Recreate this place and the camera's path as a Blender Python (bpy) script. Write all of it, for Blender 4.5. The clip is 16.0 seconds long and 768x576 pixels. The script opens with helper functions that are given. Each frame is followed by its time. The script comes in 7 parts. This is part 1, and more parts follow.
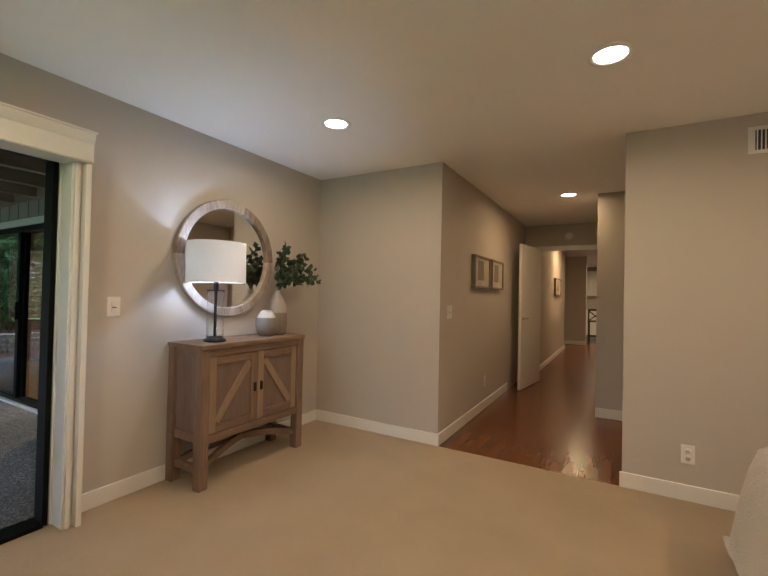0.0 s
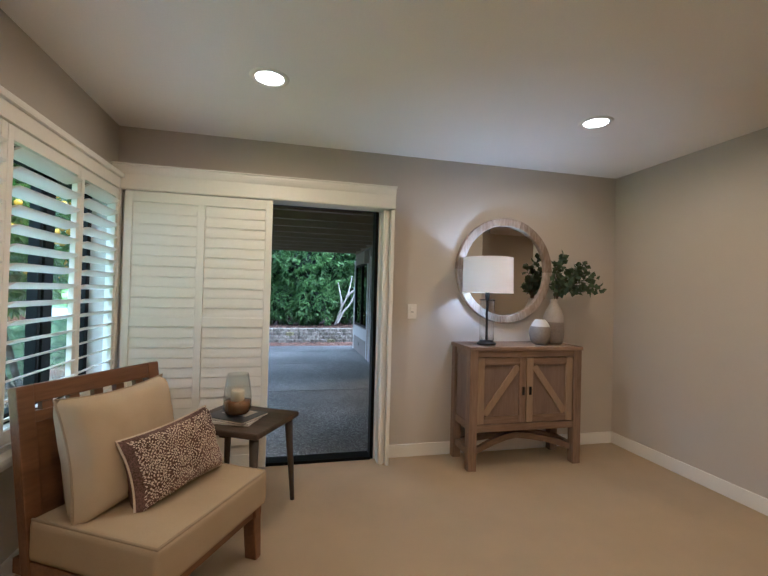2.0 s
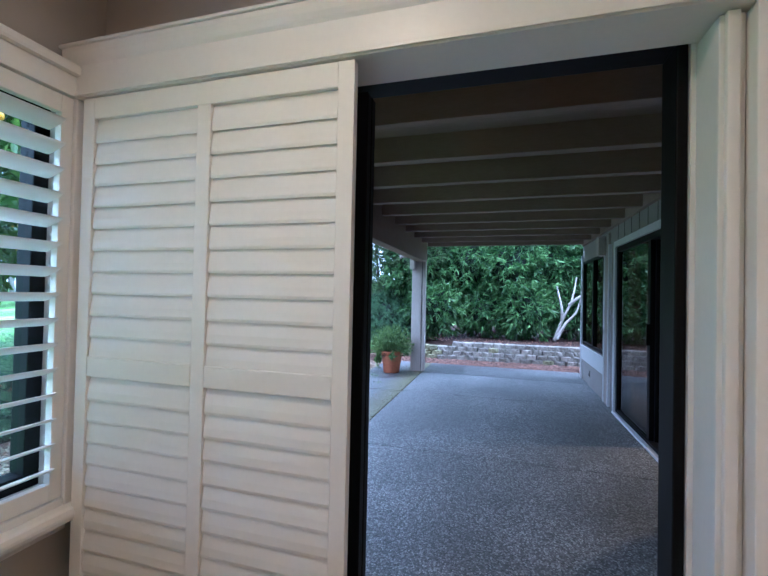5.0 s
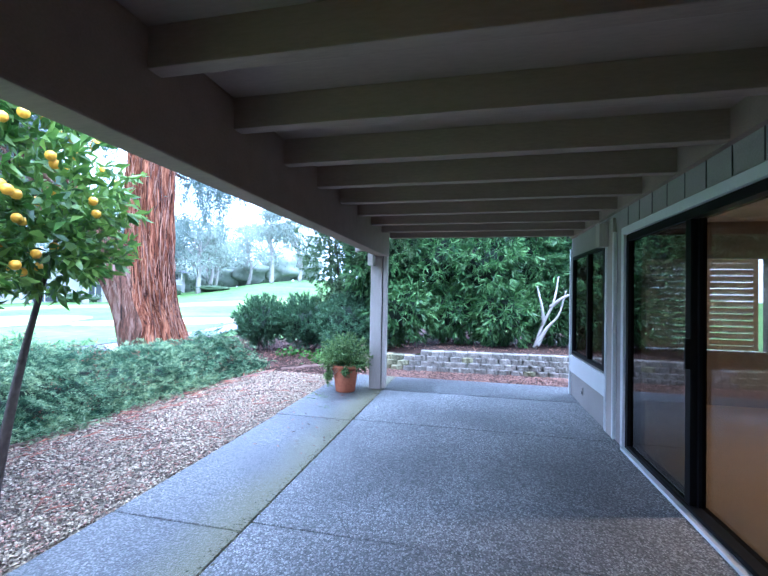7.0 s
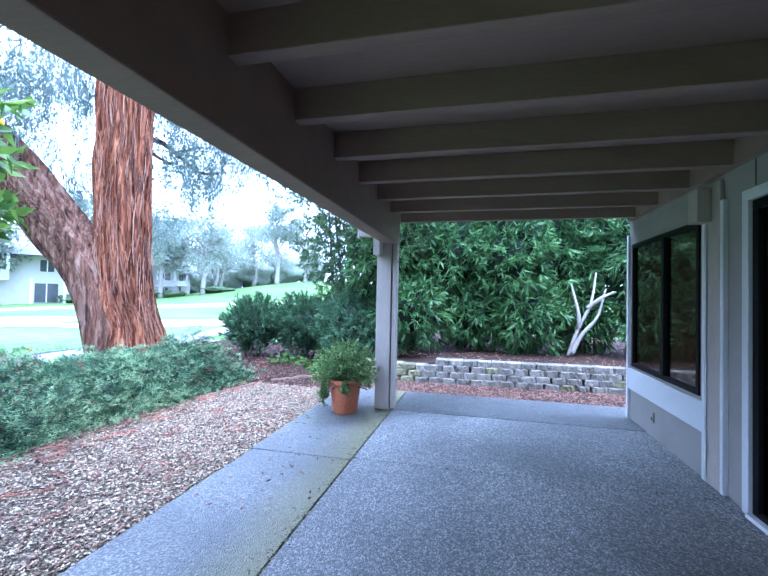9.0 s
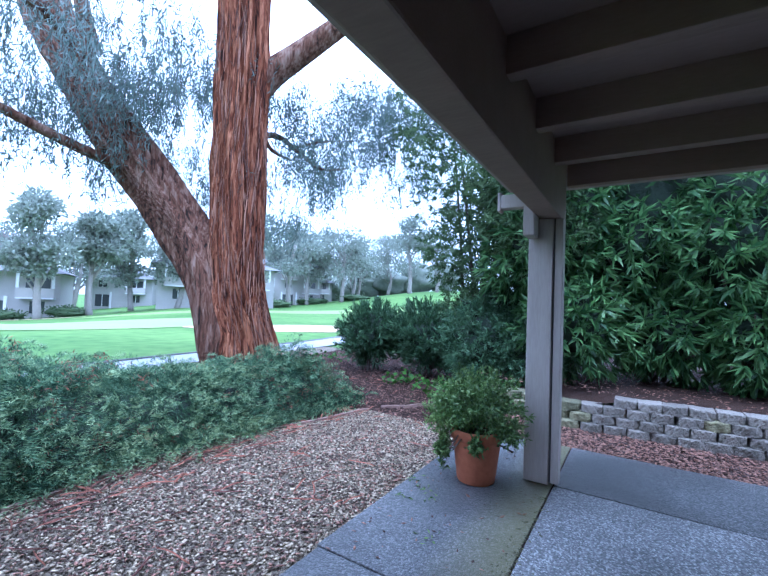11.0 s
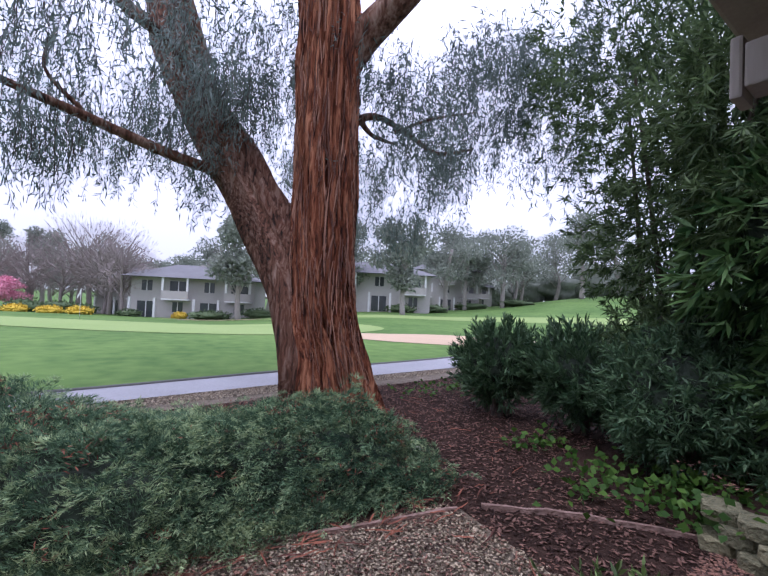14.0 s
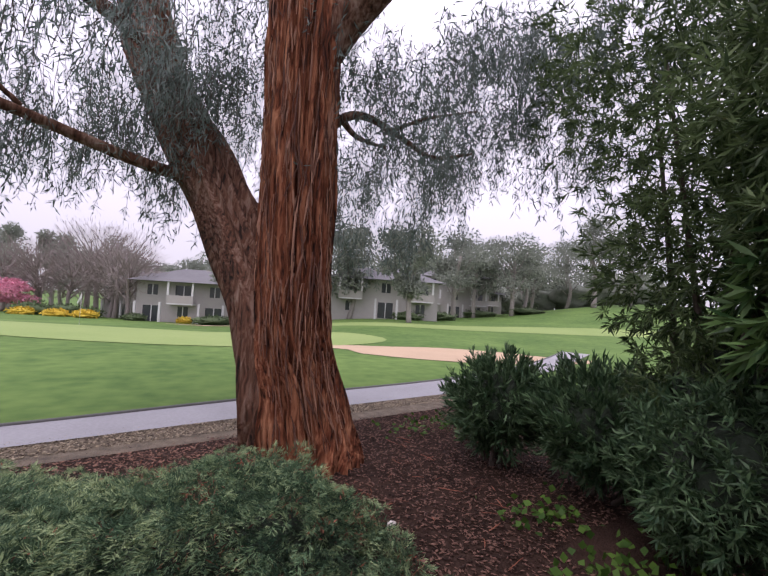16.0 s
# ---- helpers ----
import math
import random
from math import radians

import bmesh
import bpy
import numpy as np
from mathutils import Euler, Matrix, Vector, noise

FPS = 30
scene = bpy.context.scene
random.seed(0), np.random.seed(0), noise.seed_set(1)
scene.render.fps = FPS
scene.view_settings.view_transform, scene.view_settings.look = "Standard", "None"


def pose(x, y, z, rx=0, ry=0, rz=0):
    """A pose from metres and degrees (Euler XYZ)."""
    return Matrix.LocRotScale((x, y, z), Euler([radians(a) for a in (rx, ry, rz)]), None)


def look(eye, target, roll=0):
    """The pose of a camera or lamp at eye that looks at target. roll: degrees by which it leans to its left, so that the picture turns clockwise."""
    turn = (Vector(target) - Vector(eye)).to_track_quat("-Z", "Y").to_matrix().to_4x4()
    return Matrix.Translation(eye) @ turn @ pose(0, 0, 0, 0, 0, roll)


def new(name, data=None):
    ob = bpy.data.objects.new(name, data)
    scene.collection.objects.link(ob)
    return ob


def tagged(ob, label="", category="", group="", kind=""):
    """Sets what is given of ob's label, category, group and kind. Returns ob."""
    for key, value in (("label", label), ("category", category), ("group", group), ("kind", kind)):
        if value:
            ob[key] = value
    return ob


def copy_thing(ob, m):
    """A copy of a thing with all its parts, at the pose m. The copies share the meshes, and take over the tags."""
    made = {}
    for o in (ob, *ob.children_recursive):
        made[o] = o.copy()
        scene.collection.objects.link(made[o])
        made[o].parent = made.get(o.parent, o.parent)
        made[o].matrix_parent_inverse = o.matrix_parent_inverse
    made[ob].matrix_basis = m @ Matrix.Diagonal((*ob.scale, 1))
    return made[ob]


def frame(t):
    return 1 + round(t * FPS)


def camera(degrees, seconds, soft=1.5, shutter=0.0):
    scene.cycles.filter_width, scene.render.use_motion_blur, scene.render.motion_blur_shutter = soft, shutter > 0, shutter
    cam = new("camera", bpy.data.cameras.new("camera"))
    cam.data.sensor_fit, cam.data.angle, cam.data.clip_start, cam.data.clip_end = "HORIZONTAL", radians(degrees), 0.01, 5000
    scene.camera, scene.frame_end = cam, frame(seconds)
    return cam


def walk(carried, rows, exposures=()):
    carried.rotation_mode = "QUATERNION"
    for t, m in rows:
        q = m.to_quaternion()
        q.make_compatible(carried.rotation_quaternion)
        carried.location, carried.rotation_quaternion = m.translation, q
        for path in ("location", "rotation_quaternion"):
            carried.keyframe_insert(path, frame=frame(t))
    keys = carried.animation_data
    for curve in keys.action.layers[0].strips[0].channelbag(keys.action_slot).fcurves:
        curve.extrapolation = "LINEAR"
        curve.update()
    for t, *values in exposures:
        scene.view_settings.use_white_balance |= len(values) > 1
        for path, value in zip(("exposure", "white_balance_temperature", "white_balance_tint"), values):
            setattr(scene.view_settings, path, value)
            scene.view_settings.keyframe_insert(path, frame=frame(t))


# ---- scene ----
cam = camera(86.5, 16.0)
PATH = [
    (0, (0.079, 0.002, 1.301), (-0.921, 1.734, 1.331), 1.2),
    (0.5, (0.278, 0.104, 1.337), (-1.143, 1.511, 1.356), 1.3),
    (1, (0.429, 0.244, 1.333), (-1.272, 1.295, 1.357), 1.4),
    (1.5, (0.571, 0.308, 1.336), (-1.284, 1.055, 1.364), 1.5),
    (2, (0.613, 0.340, 1.331), (-1.333, 0.800, 1.358), 1.5),
    (2.5, (0.503, 0.370, 1.322), (-1.487, 0.563, 1.346), 1.6),
    (3, (0.263, 0.402, 1.319), (-1.734, 0.298, 1.341), 1.6),
    (3.5, (-0.082, 0.408, 1.330), (-2.056, 0.087, 1.353), 1.7),
    (4, (-0.489, 0.499, 1.351), (-2.440, 0.063, 1.375), 1.5),
    (4.5, (-0.949, 0.581, 1.363), (-2.875, 0.043, 1.394), 1.4),
    (5, (-1.443, 0.611, 1.354), (-3.364, 0.052, 1.385), 1.2),
    (7.5, (-2.959, 0.514, 1.377), (-4.916, 0.104, 1.410), 1.2),
    (8, (-3.201, 0.460, 1.355), (-5.160, 0.056, 1.382), 1.3),
    (8.2, (-3.339, 0.429, 1.343), (-5.299, 0.029, 1.373), 1.1),
    (10.3, (-4.847, -0.065, 1.310), (-6.781, -0.955, 1.382), 2.0),
    (10.5, (-5.017, -0.111, 1.308), (-6.907, -1.092, 1.381), 2.1),
    (11, (-5.379, -0.239, 1.276), (-7.188, -1.363, 1.354), 2.2),
    (11.5, (-5.691, -0.329, 1.294), (-7.463, -1.510, 1.371), 2.2),
    (12, (-5.980, -0.392, 1.300), (-7.637, -1.728, 1.380), 2.4),
    (12.5, (-6.290, -0.475, 1.298), (-7.851, -1.922, 1.377), 2.5),
    (13, (-6.646, -0.550, 1.319), (-8.121, -2.084, 1.399), 2.7),
    (13.5, (-6.938, -0.679, 1.406), (-8.288, -2.326, 1.474), 2.8),
    (14, (-7.251, -0.842, 1.510), (-8.491, -2.573, 1.573), 2.7),
    (14.5, (-7.515, -1.021, 1.605), (-8.688, -2.798, 1.675), 3.2),
    (15, (-7.710, -1.177, 1.678), (-8.869, -2.961, 1.763), 3.4),
    (15.5, (-7.876, -1.286, 1.771), (-9.060, -3.054, 1.851), 3.3),
    (16, (-7.989, -1.311, 1.801), (-9.188, -3.071, 1.887), 3.4),
]
walk(cam, [(t, look(eye, target, roll)) for t, eye, target, roll in PATH], exposures=[
    (0, 1.2, 5120, 6), (1, 1.18, 4900, 7), (2, 1.08, 4750, 7), (3.5, 1.0, 4550, 8), (4.5, 1.0, 4380, 12), (5, 1.02, 4330, 13), (7.5, 1.48, 4400, 14), (8.2, 1.48, 4400, 14),
    (10.5, 0.52, 4400, 15), (11.5, 0.02, 4450, 15), (12.5, -0.38, 5000, 21), (14, -0.93, 5600, 28), (16, -1.15, 6450, 31)])

# ---- world and daylight ----
world = bpy.data.worlds.new("overcast_sky")
scene.world = world
world.use_nodes = True
wn = world.node_tree
wn.nodes.clear()
w_out = wn.nodes.new("ShaderNodeOutputWorld")
w_bg = wn.nodes.new("ShaderNodeBackground")
w_sky = wn.nodes.new("ShaderNodeTexSky")
w_sky.sky_type, w_sky.sun_disc = "NISHITA", False
w_sky.sun_elevation, w_sky.sun_rotation = radians(66), radians(70)
w_mix = wn.nodes.new("ShaderNodeMix")
w_mix.data_type = "RGBA"
w_mix.inputs[0].default_value = 0.86
w_mix.inputs[7].default_value = (8.6, 8.8, 9.4, 1)
wn.links.new(w_sky.outputs[0], w_mix.inputs[6])
wn.links.new(w_mix.outputs[2], w_bg.inputs[0])
# an overcast sky is brighter overhead than at the horizon
w_tc, w_sep, w_rise = wn.nodes.new("ShaderNodeTexCoord"), wn.nodes.new("ShaderNodeSeparateXYZ"), wn.nodes.new("ShaderNodeMapRange")
w_rise.inputs[1].default_value, w_rise.inputs[2].default_value = 0.0, 1.0
w_rise.inputs[3].default_value, w_rise.inputs[4].default_value = 0.20, 0.575
wn.links.new(w_tc.outputs["Generated"], w_sep.inputs[0])
wn.links.new(w_sep.outputs[2], w_rise.inputs[0])
wn.links.new(w_rise.outputs[0], w_bg.inputs[1])
wn.links.new(w_bg.outputs[0], w_out.inputs[0])
sun = new("sun", bpy.data.lights.new("sun", "SUN"))
sun.data.energy, sun.data.angle, sun.data.color = 2.4, radians(40), (1.0, 0.96, 0.9)
sun.matrix_world = look((6, 2, 40), (-8, -3, 0))

WARM = (1.0, 0.63, 0.31)


def down_lamp(x, y, z, watts, tone=WARM):
    lamp = new("down_beam", bpy.data.lights.new("down_beam", "AREA"))
    lamp.data.shape, lamp.data.size, lamp.data.energy, lamp.data.color = "DISK", 0.13, watts, tone
    lamp.data.spread = radians(174)
    lamp.matrix_world = pose(x, y, z)
    return lamp


DOWNLIGHTS = [(-1.62, 2.24), (0.03, 2.20), (-1.64, 0.215), (0.03, 0.215), (1.75, 2.20), (1.75, 0.215)]
for lx, ly in DOWNLIGHTS:
    down_lamp(lx, ly, 2.445, 4.7)
down_lamp(-0.43, 5.0, 2.445, 5.4, (1.0, 0.56, 0.21))
down_lamp(-0.65, 9.6, 2.445, 8.5, (1.0, 0.56, 0.21))
# Kitchen and side wing: added lamps with no fixture, to brighten the rooms.
down_lamp(-0.2, 13.6, 2.445, 30)
down_lamp(-6.2, 3.6, 2.35, 26)

# ---- materials ----


def material(name, color, rough=0.6, var=0.12, grain=(40, 3), bump=0.1, metal=0.0, stretch=(1, 1, 1), color2=None, island=0.0, piece=0.0, coat=0.0, translucent=0.0, spec=0.5, sharp=0.4, mottle=1.0):
    """Two scales of variation in colour and relief over a base colour."""
    m = bpy.data.materials.new(name)
    m.use_nodes = True
    nt = m.node_tree
    N, L = nt.nodes, nt.links
    p = N["Principled BSDF"]
    p.inputs["Roughness"].default_value = rough
    p.inputs["Metallic"].default_value = metal
    p.inputs["Coat Weight"].default_value = coat
    p.inputs["Specular IOR Level"].default_value = spec
    tc = N.new("ShaderNodeTexCoord")
    mp = N.new("ShaderNodeMapping")
    mp.inputs["Scale"].default_value = stretch
    L.new(tc.outputs["Object"], mp.inputs[0])
    fine, wide = N.new("ShaderNodeTexNoise"), N.new("ShaderNodeTexNoise")
    for node, s, d in ((fine, grain[0], 4), (wide, grain[1], 3)):
        node.inputs["Scale"].default_value = s
        node.inputs["Detail"].default_value = d
        L.new(mp.outputs[0], node.inputs[0])
    add = N.new("ShaderNodeMath")
    add.operation = "MULTIPLY_ADD"
    add.inputs[1].default_value = mottle
    L.new(wide.outputs[0], add.inputs[0])
    L.new(fine.outputs[0], add.inputs[2])
    src = add.outputs[0]
    if island or piece:
        if island:
            geo = N.new("ShaderNodeNewGeometry")
            rnd = geo.outputs["Random Per Island"]
        else:
            rnd = N.new("ShaderNodeObjectInfo").outputs["Random"]
        mul = N.new("ShaderNodeMath")
        mul.operation = "MULTIPLY_ADD"
        mul.inputs[1].default_value = 2 * (island or piece)
        L.new(rnd, mul.inputs[0])
        L.new(src, mul.inputs[2])
        off = N.new("ShaderNodeMath")
        off.operation = "SUBTRACT"
        off.inputs[1].default_value = island or piece
        L.new(mul.outputs[0], off.inputs[0])
        src = off.outputs[0]
    ramp = N.new("ShaderNodeMapRange")
    ramp.inputs[1].default_value, ramp.inputs[2].default_value = 0.5 + 0.5 * mottle - sharp, 0.5 + 0.5 * mottle + sharp
    L.new(src, ramp.inputs[0])
    mix = N.new("ShaderNodeMix")
    mix.data_type = "RGBA"
    c2 = color2 or [min(1, c * (1 + var)) for c in color]
    c1 = color if color2 else [c * (1 - var) for c in color]
    mix.inputs[6].default_value, mix.inputs[7].default_value = (*c1, 1), (*c2, 1)
    L.new(ramp.outputs[0], mix.inputs[0])
    L.new(mix.outputs[2], p.inputs["Base Color"])
    if bump:
        b = N.new("ShaderNodeBump")
        b.inputs["Strength"].default_value = min(1, bump * 3)
        b.inputs["Distance"].default_value = bump * 0.05
        L.new(fine.outputs[0], b.inputs["Height"])
        L.new(b.outputs[0], p.inputs["Normal"])
    if translucent:
        tr = N.new("ShaderNodeBsdfTranslucent")
        L.new(mix.outputs[2], tr.inputs[0])
        sh = N.new("ShaderNodeMixShader")
        sh.inputs[0].default_value = translucent
        L.new(p.outputs[0], sh.inputs[1])
        L.new(tr.outputs[0], sh.inputs[2])
        L.new(sh.outputs[0], N["Material Output"].inputs[0])
    return m


def glow(name, color, strength):
    m = bpy.data.materials.new(name)
    m.use_nodes = True
    p = m.node_tree.nodes["Principled BSDF"]
    p.inputs["Base Color"].default_value = (0.9, 0.88, 0.84, 1)
    p.inputs["Emission Color"].default_value = (*color, 1)
    p.inputs["Emission Strength"].default_value = strength
    return m


def clear_glass(name, color=(1, 1, 1), rough=0.0, ior=1.45):
    m = bpy.data.materials.new(name)
    m.use_nodes = True
    p = m.node_tree.nodes["Principled BSDF"]
    p.inputs["Base Color"].default_value = (*color, 1)
    p.inputs["Roughness"].default_value = rough
    p.inputs["IOR"].default_value = ior
    p.inputs["Transmission Weight"].default_value = 1.0
    return m


def pane_glass(name, tint, share):
    """Thin window glass: tinted see-through, with more mirror-like gloss at a slant."""
    m = bpy.data.materials.new(name)
    m.use_nodes = True
    N, L = m.node_tree.nodes, m.node_tree.links
    N.remove(N["Principled BSDF"])
    t, g, f, s = N.new("ShaderNodeBsdfTransparent"), N.new("ShaderNodeBsdfGlossy"), N.new("ShaderNodeLayerWeight"), N.new("ShaderNodeMixShader")
    p, q = N.new("ShaderNodeMath"), N.new("ShaderNodeMath")
    t.inputs[0].default_value = (*tint, 1)
    g.inputs["Roughness"].default_value = 0.01
    f.inputs[0].default_value = 0.5
    p.operation, q.operation = "POWER", "MULTIPLY_ADD"
    p.inputs[1].default_value = 4.0
    q.inputs[1].default_value, q.inputs[2].default_value = 0.6, share
    L.new(f.outputs["Facing"], p.inputs[0])
    L.new(p.outputs[0], q.inputs[0])
    L.new(q.outputs[0], s.inputs[0])
    L.new(t.outputs[0], s.inputs[1])
    L.new(g.outputs[0], s.inputs[2])
    L.new(s.outputs[0], N["Material Output"].inputs[0])
    return m


M_WALL = material("wall_paint_greige", (0.52, 0.475, 0.42), 0.75, 0.03, (180, 1.5), 0.04)
M_CEIL = material("ceiling_paint", (0.87, 0.855, 0.83), 0.85, 0.03, (120, 1.2), 0.05)
M_CARPET = material("loop_carpet_cream", (0.66, 0.52, 0.345), 0.95, 0.12, (260, 2.0), 0.35, spec=0.1)
M_WHITE = material("satin_white_paint", (0.80, 0.78, 0.73), 0.38, 0.025, (60, 4), 0.02)
M_PLANK = material("cherry_floorboard", (0.135, 0.044, 0.011), 0.24, 0.25, (14, 2), 0.02, stretch=(6, 0.6, 1), piece=0.2)
M_BLACKFRAME = material("black_aluminium", (0.005, 0.005, 0.0055), 0.5, 0.1, (90, 5), 0.02, spec=0.12)
M_BLACK = material("black_iron", (0.014, 0.014, 0.015), 0.45, 0.15, (90, 6), 0.03, metal=0.4)
M_OAK = material("washed_mango_wood", (0.125, 0.077, 0.05), 0.62, 0.3, (10, 1.5), 0.12, stretch=(8, 8, 0.8), color2=(0.27, 0.178, 0.118))
M_OAK_H = material("washed_mango_wood_cross_grain", (0.125, 0.077, 0.05), 0.62, 0.3, (10, 1.5), 0.12, stretch=(8, 0.8, 8), color2=(0.27, 0.178, 0.118))
M_OAK_PALE = material("raw_pale_wood", (0.25, 0.17, 0.105), 0.65, 0.25, (10, 1.5), 0.07, stretch=(8, 8, 0.8), color2=(0.33, 0.235, 0.15))
M_OAK_PANEL = material("limed_wood_panel", (0.15, 0.10, 0.078), 0.68, 0.25, (12, 1.5), 0.06, stretch=(8, 8, 0.7), color2=(0.22, 0.155, 0.12))
M_MIRRORWOOD = material("whitewashed_mirror_wood", (0.20, 0.145, 0.105), 0.7, 0.3, (16, 2.5), 0.15, stretch=(1, 4, 1), color2=(0.50, 0.43, 0.37), piece=0.3)
M_TEAK = material("oiled_teak", (0.10, 0.045, 0.02), 0.42, 0.3, (9, 1.5), 0.05, stretch=(1, 9, 7), color2=(0.20, 0.095, 0.042))
M_WALNUT = material("dark_walnut", (0.022, 0.015, 0.011), 0.5, 0.3, (10, 1.6), 0.06, stretch=(9, 1, 1), color2=(0.085, 0.058, 0.04))
M_LINEN = material("beige_upholstery", (0.36, 0.28, 0.185), 0.95, 0.1, (320, 4), 0.12, color2=(0.43, 0.34, 0.23), spec=0.15)
M_LINEN2 = material("beige_cushion_linen", (0.40, 0.32, 0.22), 0.95, 0.1, (420, 5), 0.1, color2=(0.48, 0.39, 0.275), spec=0.15)
M_PIPING = material("cushion_piping", (0.32, 0.25, 0.17), 0.9, 0.1, (200, 5), 0.1)
M_PETAL = material("cream_petal_print", (0.62, 0.52, 0.42), 0.9, 0.1, (200, 5), 0.05)
M_PLUM = material("brown_mauve_velvet", (0.03, 0.017, 0.012), 0.85, 0.2, (160, 3.5), 0.1, color2=(0.27, 0.165, 0.15), spec=0.2, sharp=0.3)
M_QUILT = material("ivory_quilt", (0.66, 0.62, 0.55), 0.92, 0.05, (90, 4), 0.3)
M_CERAMIC_W = material("matte_white_glaze", (0.52, 0.49, 0.45), 0.45, 0.05, (50, 6), 0.03)
M_CERAMIC_G = material("taupe_stoneware", (0.17, 0.14, 0.115), 0.5, 0.15, (60, 5), 0.06, color2=(0.25, 0.21, 0.18))
M_CERAMIC_T = material("pale_taupe_stoneware", (0.30, 0.26, 0.225), 0.5, 0.12, (60, 5), 0.06, color2=(0.38, 0.34, 0.30))
M_EUCA = material("silver_dollar_leaf", (0.03, 0.055, 0.024), 0.6, 0.3, (30, 4), 0.02, color2=(0.075, 0.11, 0.055), island=0.4)
M_TWIG = material("twig_bark", (0.10, 0.065, 0.04), 0.8, 0.25, (60, 6), 0.1)
M_WAX = material("candle_wax", (0.72, 0.62, 0.46), 0.55, 0.05, (30, 4), 0.02)
M_SAND = material("amber_base_glass", (0.22, 0.10, 0.035), 0.25, 0.3, (30, 9), 0.02)
M_PAPER_B = material("magazine_cover_dark", (0.035, 0.035, 0.04), 0.4, 0.3, (20, 8), 0.01)
M_PAPER_W = material("paper_pages", (0.66, 0.62, 0.56), 0.6, 0.1, (40, 9), 0.01)
M_PLATE = material("switch_plate_plastic", (0.76, 0.74, 0.70), 0.35, 0.02, (60, 5), 0.0)
M_SLOT = material("dark_slot", (0.05, 0.048, 0.045), 0.6, 0.1, (60, 5), 0.0)
M_BRASS = material("satin_nickel", (0.45, 0.41, 0.35), 0.35, 0.05, (90, 5), 0.01, metal=1.0)
M_ARTDARK = material("art_umber", (0.21, 0.175, 0.14), 0.6, 0.2, (30, 6), 0.03)
M_ARTPALE = material("art_pale_mat", (0.42, 0.38, 0.32), 0.7, 0.15, (20, 8), 0.03, color2=(0.6, 0.56, 0.5))
M_GLOW = glow("downlight_lens_glow", (1.0, 0.86, 0.68), 9.0)
M_GLASS = pane_glass("clear_blown_glass", (0.93, 0.945, 0.94), 0.07)
M_PANE = pane_glass("window_glass", (0.90, 0.97, 0.955), 0.025)
M_SCREEN = pane_glass("tinted_slider_glass", (0.38, 0.40, 0.395), 0.09)
M_PANE2 = pane_glass("grey_door_glass", (0.62, 0.60, 0.56), 0.06)
M_MIRROR = bpy.data.materials.new("mirror_silver")
M_MIRROR.use_nodes = True
M_MIRROR.node_tree.nodes["Principled BSDF"].inputs["Metallic"].default_value = 1.0
M_MIRROR.node_tree.nodes["Principled BSDF"].inputs["Roughness"].default_value = 0.015
M_MIRROR.node_tree.nodes["Principled BSDF"].inputs["Base Color"].default_value = (0.86, 0.87, 0.86, 1)
M_SHADE = material("white_lamp_shade", (0.82, 0.80, 0.78), 0.9, 0.03, (200, 6), 0.08, translucent=0.035)
M_CLEAR = pane_glass("thin_lamp_glass", (0.985, 0.99, 0.99), 0.02)
# outdoors
M_STUCCO = material("weathered_taupe_paint", (0.29, 0.265, 0.24), 0.8, 0.12, (70, 3), 0.12)
M_POST = material("weathered_grey_post_paint", (0.37, 0.32, 0.275), 0.7, 0.14, (24, 2.2), 0.08, stretch=(4, 4, 0.5))
M_JOIST = material("painted_patio_timber", (0.25, 0.185, 0.14), 0.75, 0.14, (30, 2.5), 0.08, stretch=(3, 0.6, 3))
M_DECK = material("painted_roof_board", (0.28, 0.21, 0.165), 0.8, 0.1, (30, 1.6), 0.06, stretch=(2, 0.5, 2))
M_TRIM = material("white_outside_trim", (0.60, 0.60, 0.59), 0.55, 0.05, (40, 4), 0.04)


